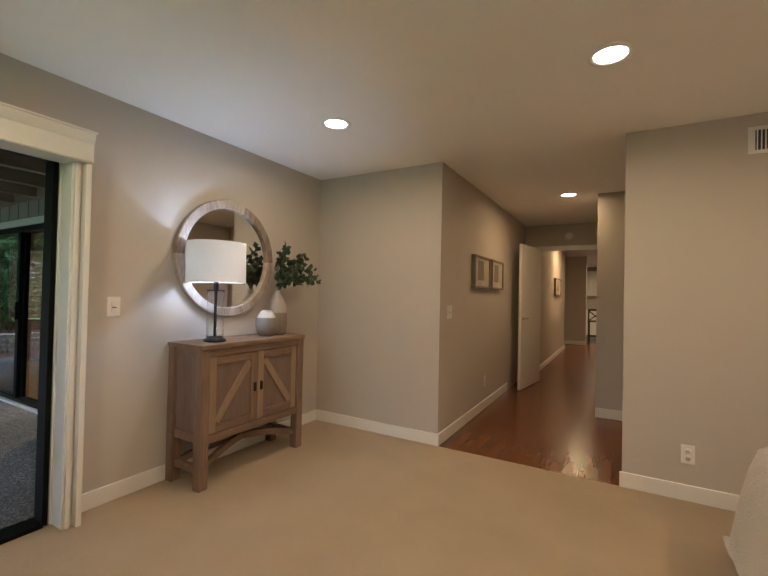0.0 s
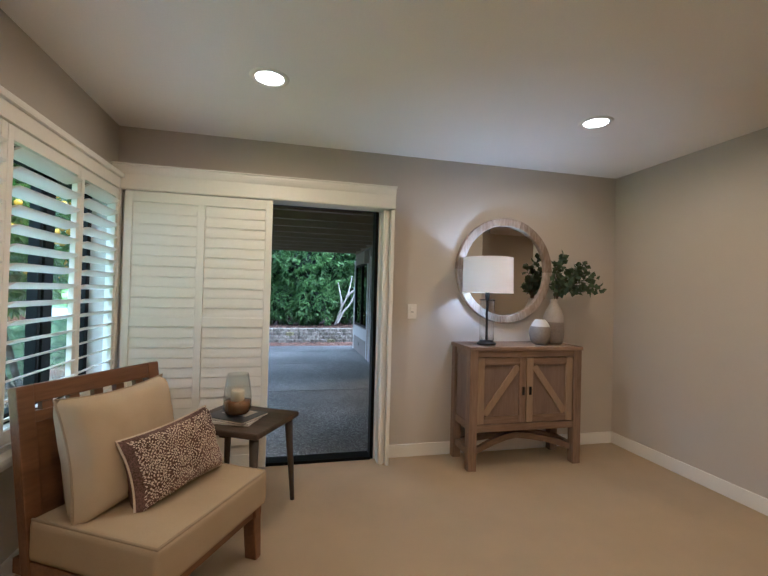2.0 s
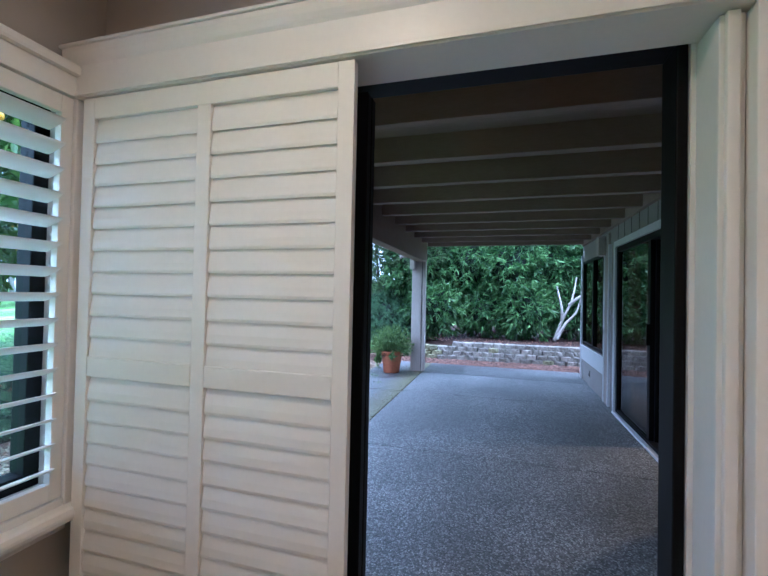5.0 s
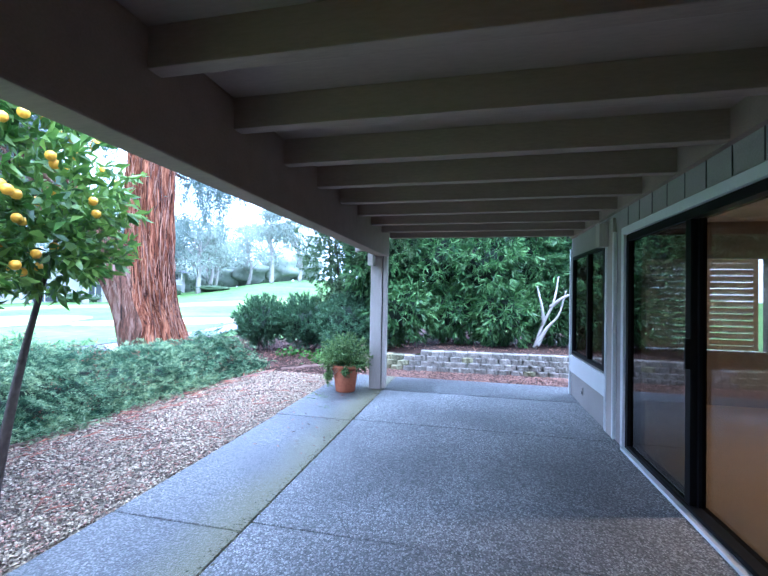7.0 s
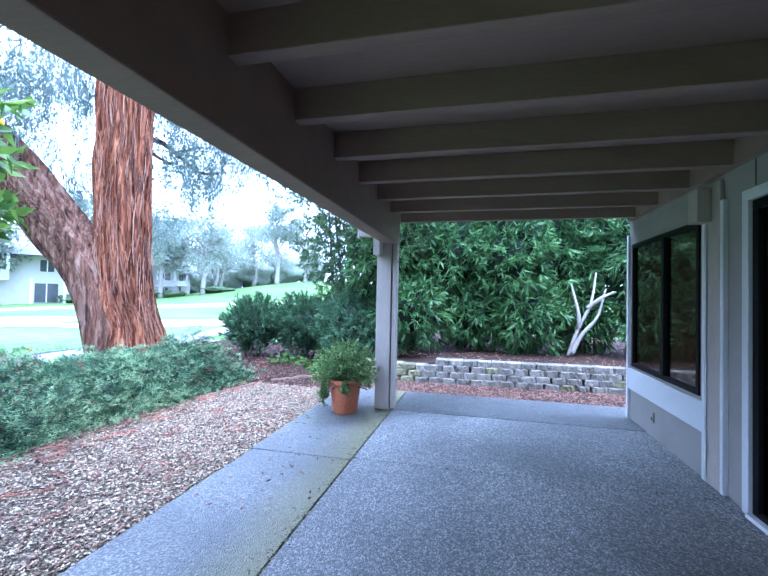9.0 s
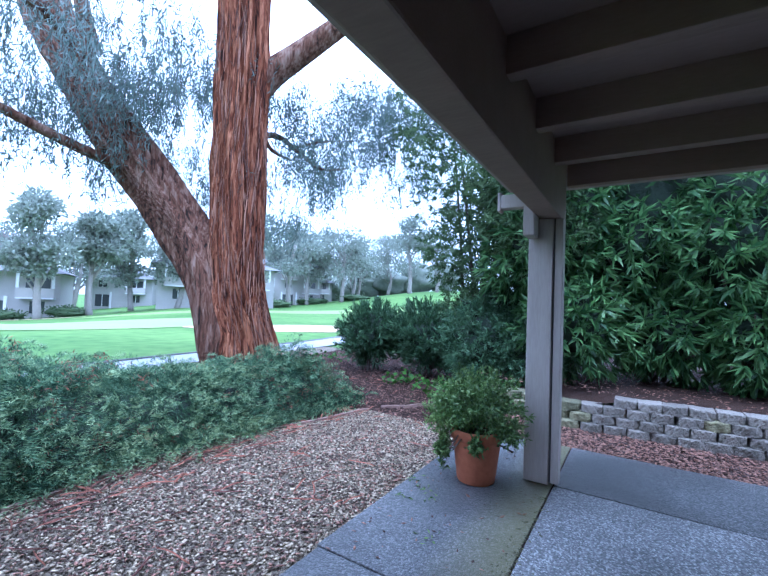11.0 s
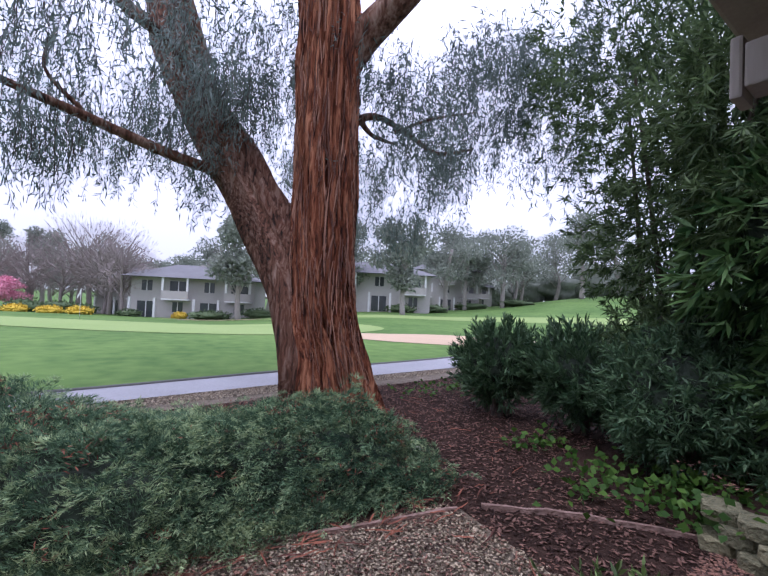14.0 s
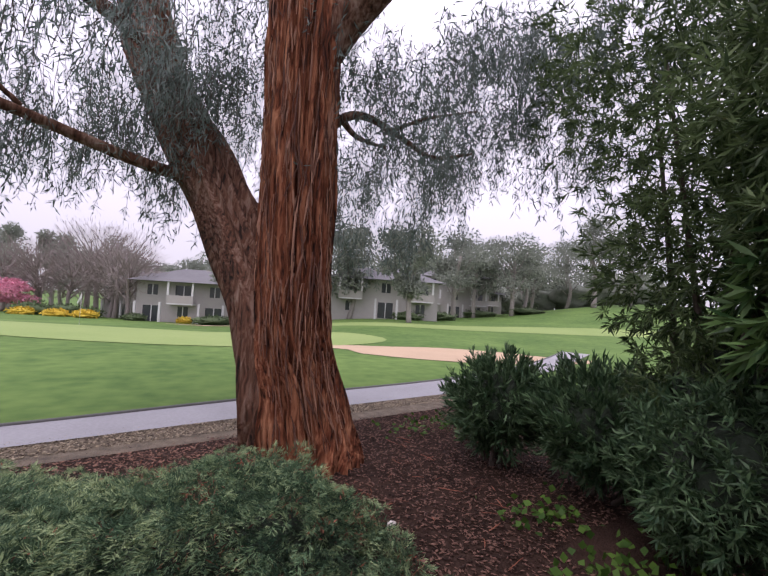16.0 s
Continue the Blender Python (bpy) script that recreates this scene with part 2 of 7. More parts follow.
def aggregate(name, dark, light, rough, moss):
    """Concrete with small exposed stones of mixed grey, broad damp stains and, at the joint, an olive film."""
    m = bpy.data.materials.new(name)
    m.use_nodes = True
    N, L = m.node_tree.nodes, m.node_tree.links
    p = N["Principled BSDF"]
    tc = N.new("ShaderNodeTexCoord")
    vor, fine, wide = N.new("ShaderNodeTexVoronoi"), N.new("ShaderNodeTexNoise"), N.new("ShaderNodeTexNoise")
    vor.inputs["Scale"].default_value = 105
    fine.inputs["Scale"].default_value, fine.inputs["Detail"].default_value = 34, 3
    wide.inputs["Scale"].default_value, wide.inputs["Detail"].default_value = 0.9, 5
    for n in (vor, fine, wide):
        L.new(tc.outputs["Object"], n.inputs[0])
    sep = N.new("ShaderNodeSeparateColor")
    L.new(vor.outputs["Color"], sep.inputs[0])
    stone = N.new("ShaderNodeMath")
    stone.operation = "POWER"
    stone.inputs[1].default_value = 2.0
    L.new(sep.outputs[0], stone.inputs[0])
    gap = N.new("ShaderNodeMapRange")
    gap.inputs[1].default_value, gap.inputs[2].default_value = 0.25, 0.75
    gap.inputs[3].default_value, gap.inputs[4].default_value = 1.0, 0.35
    L.new(vor.outputs["Distance"], gap.inputs[0])
    tone = N.new("ShaderNodeMath")
    tone.operation = "MULTIPLY"
    L.new(stone.outputs[0], tone.inputs[0])
    L.new(gap.outputs[0], tone.inputs[1])
    grain = N.new("ShaderNodeMath")
    grain.operation = "MULTIPLY_ADD"
    grain.inputs[1].default_value = 0.30
    L.new(fine.outputs[0], grain.inputs[0])
    L.new(tone.outputs[0], grain.inputs[2])
    mix = N.new("ShaderNodeMix")
    mix.data_type = "RGBA"
    mix.inputs[6].default_value, mix.inputs[7].default_value = (*dark, 1), (*light, 1)
    L.new(grain.outputs[0], mix.inputs[0])
    damp = N.new("ShaderNodeMapRange")
    damp.inputs[1].default_value, damp.inputs[2].default_value = 0.40, 0.60
    damp.inputs[3].default_value, damp.inputs[4].default_value = 0.62, 1.06
    L.new(wide.outputs[0], damp.inputs[0])
    wet = N.new("ShaderNodeVectorMath")
    wet.operation = "SCALE"
    L.new(mix.outputs[2], wet.inputs[0])
    L.new(damp.outputs[0], wet.inputs["Scale"])
    out = wet.outputs[0]
    if moss:
        xyz, band, wob = N.new("ShaderNodeSeparateXYZ"), N.new("ShaderNodeMapRange"), N.new("ShaderNodeMath")
        L.new(tc.outputs["Object"], xyz.inputs[0])
        wob.operation = "MULTIPLY_ADD"
        wob.inputs[1].default_value = 0.34
        L.new(wide.outputs[0], wob.inputs[0])
        L.new(xyz.outputs[1], wob.inputs[2])
        band.inputs[1].default_value, band.inputs[2].default_value = -0.97, -0.62
        band.inputs[3].default_value, band.inputs[4].default_value = 0.0, 0.62
        L.new(wob.outputs[0], band.inputs[0])
        film = N.new("ShaderNodeMix")
        film.data_type = "RGBA"
        film.inputs[7].default_value = (0.17, 0.155, 0.055, 1)
        L.new(band.outputs[0], film.inputs[0])
        L.new(out, film.inputs[6])
        out = film.outputs[2]
    L.new(out, p.inputs["Base Color"])
    gloss = N.new("ShaderNodeMapRange")
    gloss.inputs[1].default_value, gloss.inputs[2].default_value = 0.40, 0.60
    gloss.inputs[3].default_value, gloss.inputs[4].default_value = rough - 0.15, rough + 0.1
    L.new(wide.outputs[0], gloss.inputs[0])
    L.new(gloss.outputs[0], p.inputs["Roughness"])
    b = N.new("ShaderNodeBump")
    b.inputs["Strength"].default_value, b.inputs["Distance"].default_value = 0.8, 0.006
    b.invert = True
    L.new(vor.outputs["Distance"], b.inputs["Height"])
    L.new(b.outputs[0], p.inputs["Normal"])
    return m


M_SLAB = aggregate("exposed_aggregate", (0.055, 0.055, 0.053), (0.49, 0.485, 0.465), 0.66, False)
M_SLAB2 = aggregate("mossy_aggregate", (0.028, 0.029, 0.028), (0.23, 0.23, 0.225), 0.5, True)
M_SLAB3 = aggregate("damp_aggregate", (0.028, 0.029, 0.028), (0.25, 0.25, 0.24), 0.5, False)
M_BLOCK = material("split_face_block", (0.15, 0.135, 0.112), 0.9, 0.25, (45, 4), 0.7, color2=(0.31, 0.28, 0.235), piece=0.3)
M_BLOCKMOSS = material("mossy_block", (0.10, 0.10, 0.055), 0.95, 0.25, (40, 5), 0.7, color2=(0.27, 0.25, 0.14), piece=0.3)
M_PEBBLE = material("mixed_pea_gravel", (0.075, 0.05, 0.028), 0.7, 0.3, (60, 5), 0.1, color2=(0.43, 0.35, 0.235), island=0.85)
M_GRAVELBED = material("gravel_ground", (0.07, 0.054, 0.038), 0.9, 0.4, (110, 6), 0.7, color2=(0.31, 0.25, 0.17))
M_MULCH = material("bark_mulch_soil", (0.018, 0.011, 0.008), 0.95, 0.4, (60, 2.2), 0.8, color2=(0.085, 0.05, 0.037), spec=0.1)
M_CHIP = material("bark_chips", (0.05, 0.025, 0.017), 0.85, 0.3, (50, 5), 0.1, color2=(0.33, 0.17, 0.115), island=0.75)
# Darker copy of the chips: deep shade under the trees put into colour.
M_SHADECHIP = material("shaded_bark_chips", (0.028, 0.015, 0.011), 0.8, 0.3, (50, 5), 0.1, color2=(0.21, 0.118, 0.088), island=0.8, spec=0.15)
M_STRIP = material("fallen_red_bark", (0.075, 0.024, 0.014), 0.8, 0.3, (40, 5), 0.2, color2=(0.28, 0.10, 0.055), island=0.7)
M_LOG = material("weathered_edging_board", (0.14, 0.08, 0.06), 0.85, 0.25, (30, 3), 0.5, color2=(0.33, 0.22, 0.175))
M_LAWN = material("fairway_grass", (0.042, 0.098, 0.02), 0.9, 0.25, (2.2, 0.2), 0.1, color2=(0.125, 0.205, 0.05), sharp=0.35, spec=0.15)
M_GREEN = material("putting_green_grass", (0.17, 0.25, 0.075), 0.9, 0.15, (8, 0.2), 0.1, color2=(0.24, 0.31, 0.11), spec=0.15)
M_BUNKER = material("bunker_sand", (0.36, 0.26, 0.165), 0.95, 0.12, (14, 0.5), 0.2, color2=(0.45, 0.33, 0.21))
M_ASPHALT = material("cart_path_concrete", (0.19, 0.19, 0.195), 0.55, 0.15, (30, 0.8), 0.1, color2=(0.29, 0.29, 0.30))
M_KERB = material("dark_wet_kerb", (0.09, 0.088, 0.083), 0.7, 0.2, (30, 3), 0.1)


def bark(name, dark, mid, pale, scale, sharp):
    """Long fibrous plates: stretched, warped noise through three tones, with deep relief."""
    m = bpy.data.materials.new(name)
    m.use_nodes = True
    N, L = m.node_tree.nodes, m.node_tree.links
    p = N["Principled BSDF"]
    p.inputs["Roughness"].default_value, p.inputs["Specular IOR Level"].default_value = 0.9, 0.15
    tc = N.new("ShaderNodeTexCoord")
    warp = N.new("ShaderNodeTexNoise")
    warp.inputs["Scale"].default_value, warp.inputs["Detail"].default_value = 2.6, 2
    L.new(tc.outputs["Object"], warp.inputs[0])
    shift = N.new("ShaderNodeVectorMath")
    shift.operation = "MULTIPLY_ADD"
    shift.inputs[1].default_value = (0.14, 0.14, 0.5)
    L.new(warp.outputs[1], shift.inputs[0])
    L.new(tc.outputs["Object"], shift.inputs[2])
    nodes = []
    for sx, sz, det in ((scale, scale * 0.07, 5), (scale * 2.7, scale * 0.22, 4), (1.3, 0.6, 3)):
        mp, nz = N.new("ShaderNodeMapping"), N.new("ShaderNodeTexNoise")
        mp.inputs["Scale"].default_value = (sx, sx, sz)
        nz.inputs["Scale"].default_value, nz.inputs["Detail"].default_value = 1.0, det
        L.new(shift.outputs[0], mp.inputs[0])
        L.new(mp.outputs[0], nz.inputs[0])
        nodes.append(nz)
    mix = N.new("ShaderNodeMath")
    mix.operation = "MULTIPLY_ADD"
    mix.inputs[1].default_value = 0.55
    L.new(nodes[1].outputs[0], mix.inputs[0])
    L.new(nodes[0].outputs[0], mix.inputs[2])
    tone = N.new("ShaderNodeMath")
    tone.operation = "MULTIPLY_ADD"
    tone.inputs[1].default_value = 0.35
    L.new(nodes[2].outputs[0], tone.inputs[0])
    L.new(mix.outputs[0], tone.inputs[2])
    ramp = N.new("ShaderNodeValToRGB")
    c = ramp.color_ramp
    # Dark tone falls in the relief's lows: crevice shade is put in the colour.
    c.elements[0].position, c.elements[0].color = 0.5 - sharp, (*dark, 1)
    c.elements[1].position, c.elements[1].color = 0.5 + sharp, (*pale, 1)
    e = c.elements.new(0.5 - sharp * 0.1)
    e.color = (*mid, 1)
    half = N.new("ShaderNodeMath")
    half.operation = "MULTIPLY"
    half.inputs[1].default_value = 0.526
    L.new(tone.outputs[0], half.inputs[0])
    L.new(half.outputs[0], ramp.inputs[0])
    L.new(ramp.outputs[0], p.inputs["Base Color"])
    b = N.new("ShaderNodeBump")
    b.inputs["Strength"].default_value, b.inputs["Distance"].default_value = 1.0, 0.05
    L.new(mix.outputs[0], b.inputs["Height"])
    L.new(b.outputs[0], p.inputs["Normal"])
    return m


M_BARK = bark("stringy_red_bark", (0.018, 0.008, 0.006), (0.165, 0.052, 0.024), (0.42, 0.185, 0.098), 15, 0.115)
M_BARK2 = bark("grey_brown_bark", (0.02, 0.014, 0.011), (0.125, 0.058, 0.035), (0.26, 0.175, 0.13), 13, 0.115)
M_WHITEBARK = material("pale_smooth_bark", (0.27, 0.245, 0.22), 0.7, 0.2, (18, 3), 0.1, stretch=(3, 3, 1))
M_DARKBARK = material("shrub_stem_bark", (0.07, 0.05, 0.038), 0.85, 0.3, (30, 4), 0.3)
M_GUM = material("grey_green_gum_leaf", (0.075, 0.11, 0.09), 0.55, 0.3, (8, 0.9), 0.0, color2=(0.21, 0.265, 0.235), island=0.45, translucent=0.35)
M_WILLOW = material("dark_narrow_leaf", (0.035, 0.065, 0.024), 0.45, 0.3, (8, 0.8), 0.0, color2=(0.14, 0.205, 0.08), island=0.45, translucent=0.35, spec=0.25)
M_OLEANDER = material("oleander_leaf", (0.026, 0.072, 0.02), 0.45, 0.3, (6, 0.7), 0.0, color2=(0.145, 0.26, 0.08), island=0.5, translucent=0.3, spec=0.35)
M_BUSH = material("dark_bush_leaf", (0.03, 0.072, 0.032), 0.5, 0.3, (6, 0.7), 0.0, color2=(0.115, 0.195, 0.09), island=0.5, translucent=0.2, spec=0.3)
# Dark needles and pale tips: young growth, with lit-and-shaded contrast put into colour.
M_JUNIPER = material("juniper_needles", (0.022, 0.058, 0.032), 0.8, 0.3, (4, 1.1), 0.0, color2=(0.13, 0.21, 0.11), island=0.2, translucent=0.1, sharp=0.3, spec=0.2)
M_JUNIPER_TIP = material("juniper_lit_young_tips", (0.10, 0.185, 0.095), 0.75, 0.3, (4, 1.1), 0.0, color2=(0.37, 0.46, 0.225), island=0.2, translucent=0.15, sharp=0.3, spec=0.25)
# Near-black green for added filler lumps: the crown's inner shade put into colour.
M_INNER = material("inner_shade_fill", (0.014, 0.024, 0.012), 0.95, 0.4, (14, 1.5), 0.6)
M_CITRUS = material("citrus_leaf", (0.06, 0.13, 0.02), 0.38, 0.3, (6, 0.8), 0.0, color2=(0.20, 0.31, 0.05), island=0.45, translucent=0.4)
M_ORANGE = material("ripe_citrus_peel", (0.80, 0.37, 0.010), 0.45, 0.1, (160, 8), 0.08, color2=(0.88, 0.50, 0.03))
M_IVY = material("ivy_leaf", (0.028, 0.072, 0.011), 0.6, 0.3, (6, 1), 0.0, color2=(0.08, 0.16, 0.024), island=0.45, translucent=0.2, spec=0.2)
M_POTPLANT = material("trailing_pot_leaf", (0.04, 0.09, 0.018), 0.55, 0.3, (6, 1.2), 0.0, color2=(0.18, 0.265, 0.07), island=0.45, translucent=0.2)
M_MOSS = material("joint_moss", (0.05, 0.05, 0.022), 0.95, 0.3, (40, 4), 0.2, color2=(0.16, 0.15, 0.075), island=0.5)
M_TERRA = material("terracotta", (0.24, 0.066, 0.024), 0.75, 0.2, (30, 3), 0.1, color2=(0.38, 0.125, 0.052))
# Far tree leaves are paled: distance haze put into the base colour.
M_FARLEAF = material("hazed_far_leaf", (0.17, 0.20, 0.16), 0.95, 0.3, (1, 0.1), 0.0, color2=(0.36, 0.39, 0.325), island=0.4, translucent=0.45)
M_FARHEDGE = material("far_hedge_leaf", (0.05, 0.085, 0.035), 0.9, 0.3, (1, 0.1), 0.0, color2=(0.13, 0.18, 0.08), island=0.4, translucent=0.2)
# Far twigs are lifted too, with haze in their colour.
M_FARBARE = material("hazed_bare_twigs", (0.20, 0.17, 0.155), 0.9, 0.2, (2, 0.2), 0.0, color2=(0.28, 0.24, 0.22))
M_PINK = material("pink_blossom", (0.62, 0.20, 0.30), 0.9, 0.2, (3, 0.5), 0.0, color2=(0.75, 0.36, 0.45), island=0.4)
M_YELLOW = material("yellow_flowers", (0.55, 0.38, 0.03), 0.9, 0.2, (3, 0.5), 0.0, color2=(0.65, 0.48, 0.06), island=0.4)
M_SIDING = material("pale_house_siding", (0.38, 0.36, 0.335), 0.85, 0.06, (3, 0.3), 0.02)
M_ROOF = material("grey_shingle_roof", (0.13, 0.13, 0.135), 0.9, 0.15, (4, 0.5), 0.1)
M_DARKPANE = material("dark_house_window", (0.05, 0.055, 0.06), 0.15, 0.2, (3, 0.5), 0.0)

# ---- mesh helpers ----


def link_mesh(name, me, mat, parent=None, label="", smooth=False):
    if not me.materials:
        me.materials.append(mat)
    if smooth:
        me.polygons.foreach_set("use_smooth", [True] * len(me.polygons))
    ob = new(name, me)
    ob.parent = parent
    if label:
        ob["label"] = label
    return ob


def part(name, bm, mat, parent=None, label="", smooth=False):
    me = bpy.data.meshes.new(name)
    bm.normal_update()
    bm.to_mesh(me)
    bm.free()
    return link_mesh(name, me, mat, parent, label, smooth)


def raw(name, verts, faces, mat, parent=None, label="", smooth=False):
    me = bpy.data.meshes.new(name)
    me.from_pydata([tuple(v) for v in verts], [], faces)
    me.update()
    return link_mesh(name, me, mat, parent, label, smooth)


def add_box(bm, x0, x1, y0, y1, z0, z1, bev=0.0, m=None, seg=2):
    t = Matrix.Translation(((x0 + x1) / 2, (y0 + y1) / 2, (z0 + z1) / 2)) @ Matrix.Diagonal((abs(x1 - x0), abs(y1 - y0), abs(z1 - z0), 1))
    vs = bmesh.ops.create_cube(bm, size=1.0, matrix=t)["verts"]
    if bev:
        es = list({e for v in vs for e in v.link_edges})
        r = bmesh.ops.bevel(bm, geom=es, offset=bev, segments=seg, affect="EDGES", profile=0.6)
        vs = list({v for f in r["faces"] for v in f.verts} | {v for v in vs if v.is_valid})
    if m is not None:
        bmesh.ops.transform(bm, matrix=m, verts=vs)
    return vs


def box(name, x0, x1, y0, y1, z0, z1, mat, parent=None, label="", bev=0.004, m=None):
    bm = bmesh.new()
    add_box(bm, x0, x1, y0, y1, z0, z1, bev, m)
    return part(name, bm, mat, parent, label)


def boxes(name, rows, mat, parent=None, label="", bev=0.0):
    bm = bmesh.new()
    for r in rows:
        add_box(bm, *r, bev)
    return part(name, bm, mat, parent, label)


def lathe(name, profile, mat, parent=None, label="", seg=32, x=0, y=0, closed=False):
    """Turns a profile of (radius, height) about the upright axis."""
    verts, faces = [], []
    n = len(profile)
    for i in range(seg):
        a = 2 * math.pi * i / seg
        for r, z in profile:
            verts.append((x + r * math.cos(a), y + r * math.sin(a), z))
    for i in range(seg):
        j = (i + 1) % seg
        for k in range(n if closed else n - 1):
            l = (k + 1) % n
            faces.append((i * n + k, j * n + k, j * n + l, i * n + l))
    return raw(name, verts, faces, mat, parent, label, True)


def tube(name, pts, radii, mat, parent=None, label="", seg=12, rough=0.0, freq=3.0, cap=True):
    """A round limb along a line of points, with uneven bark ridges where rough is set."""
    pts = [Vector(p) for p in pts]
    verts, faces = [], []
    up = Vector((0.31, 0.17, 0.9))
    for i, p in enumerate(pts):
        d = (pts[min(i + 1, len(pts) - 1)] - pts[max(i - 1, 0)]).normalized()
        s = d.cross(up)
        if s.length < 0.05:
            s = d.cross(Vector((1, 0, 0)))
        s.normalize()
        u = s.cross(d).normalized()
        for k in range(seg):
            a = 2 * math.pi * k / seg
            r = radii[i]
            if rough:
                q = Vector((math.cos(a) * freq, math.sin(a) * freq, p.z * 0.35 + p.x * 0.2))
                ridge = noise.noise(q) + 0.7 * noise.noise(q * 2.7)
                r *= 1 + rough * ridge
            verts.append(p + s * (r * math.cos(a)) + u * (r * math.sin(a)))
    for i in range(len(pts) - 1):
        for k in range(seg):
            l = (k + 1) % seg
            faces.append((i * seg + k, i * seg + l, (i + 1) * seg + l, (i + 1) * seg + k))
    if cap:
        faces.append(tuple(range(seg - 1, -1, -1)))
        faces.append(tuple((len(pts) - 1) * seg + k for k in range(seg)))
    return raw(name, verts, faces, mat, parent, label, True)


def bend(pts, n):
    """A smooth line through a few points."""
    pts = [Vector(p) for p in pts]
    out = []
    for i in range(len(pts) - 1):
        a, b, c, d = pts[max(i - 1, 0)], pts[i], pts[i + 1], pts[min(i + 2, len(pts) - 1)]
        for k in range(n):
            t = k / n
            out.append(0.5 * ((2 * b) + (c - a) * t + (2 * a - 5 * b + 4 * c - d) * t * t + (3 * b - a - 3 * c + d) * t ** 3))
    out.append(pts[-1])
    return out


def taper(a, b, n):
    return [a + (b - a) * i / (n - 1) for i in range(n)]


def unit(v):
    return v / np.maximum(np.linalg.norm(v, axis=1, keepdims=True), 1e-9)


def leaf_sheet(name, base, way, length, width, mat, parent, label="", rng=None, fold=0.25, wide_at=0.45):
    """Many single leaves in one mesh: each a folded kite of four corners on its own."""
    n = len(base)
    way = unit(way)
    side = unit(np.cross(way, rng.normal(size=(n, 3))))
    nor = np.cross(side, way)
    L, W = np.reshape(length, (-1, 1)) * np.ones((n, 1)), np.reshape(width, (-1, 1)) * np.ones((n, 1))
    v = np.empty((n, 4, 3))
    v[:, 0] = base
    v[:, 1] = base + way * L * wide_at + side * W / 2 + nor * W * fold
    v[:, 2] = base + way * L - nor * L * 0.08
    v[:, 3] = base + way * L * wide_at - side * W / 2 + nor * W * fold
    me = bpy.data.meshes.new(name)
    me.vertices.add(4 * n)
    me.vertices.foreach_set("co", v.astype(np.float32).ravel())
    me.loops.add(4 * n)
    me.loops.foreach_set("vertex_index", np.arange(4 * n, dtype=np.int32))
    me.polygons.add(n)
    me.polygons.foreach_set("loop_start", np.arange(0, 4 * n, 4, dtype=np.int32))
    me.update(calc_edges=True)
    return link_mesh(name, me, mat, parent, label)


def thing(name, x, y, z, label, category, rz=0, group=""):
    ob = new(name)
    ob.empty_display_size = 0.1
    ob.matrix_world = pose(x, y, z, 0, 0, rz)
    return tagged(ob, label, category, group)


def setting(ob, label="", category="structure"):
    return tagged(ob, label, category, kind="structure")


CEIL, WX, WY, NY, EX = 2.466, -2.612, -0.845, 3.315, 3.1

# ---- bedroom shell ----
setting(box("floor", WX, EX, WY, NY, -0.12, 0.0, M_CARPET, bev=0), "cream low-pile loop carpet over the bedroom floor", "floor")
setting(boxes("ceiling", [(WX - 0.17, EX + 0.15, WY - 0.15, NY + 0.12, CEIL, CEIL + 0.12)], M_CEIL), "off-white painted ceiling of the bedroom", "ceiling")
DY0, DY1, DZ = -0.78, 1.068, 2.055
setting(boxes("wall_west", [(WX - 0.17, WX, WY - 0.15, DY0, -0.05, CEIL), (WX - 0.17, WX, DY1, NY + 0.12, -0.05, CEIL), (WX - 0.17, WX, DY0, DY1, DZ, CEIL)], M_WALL), "greige painted wall with a sliding door opening", "wall")
setting(boxes("wall_north_1", [(WX, -1.27, NY, NY + 0.12, -0.05, CEIL)], M_WALL), "greige painted wall beside the hallway", "wall")
setting(boxes("wall_north_2", [(0.106, EX, NY, NY + 0.12, -0.05, CEIL)], M_WALL), "greige painted wall with an air vent and outlet", "wall")
setting(boxes("wall_east", [(EX, EX + 0.12, WY - 0.15, NY + 0.12, -0.05, CEIL)], M_WALL), "plain greige painted wall", "wall")
WINX0, WINX1, WINZ0, WINZ1 = -2.50, -0.30, 0.66, 1.99
setting(boxes("wall_south", [(WX, WINX0, WY - 0.15, WY, -0.05, CEIL), (WINX1, EX, WY - 0.15, WY, -0.05, CEIL), (WINX0, WINX1, WY - 0.15, WY, -0.05, WINZ0), (WINX0, WINX1, WY - 0.15, WY, WINZ1, CEIL)], M_WALL), "greige painted wall with a wide shuttered window", "wall")


def baseboard(x0, x1, y0, y1):
    bm = bmesh.new()
    add_box(bm, x0, x1, y0, y1, 0.002, 0.105, 0.004)
    return setting(part("baseboard", bm, M_WHITE), "white painted baseboard", "baseboard")


B = 0.015
baseboard(WX, WX + B, 1.145, NY)
baseboard(WX + B, -1.27 + B, NY - B, NY)
baseboard(-1.27, -1.27 + B, NY, 5.80)
baseboard(0.106 - B, EX, NY - B, NY)
baseboard(-0.14, 0.30, 5.08 - B, 5.08)
baseboard(WX, EX, WY, WY + B)
baseboard(-1.13, -1.13 + B, 7.2, 11.4)
baseboard(-2.2, -0.72, 12.6 - B, 12.6)
baseboard(-0.20 - B, -0.20, 7.2, 11.4)

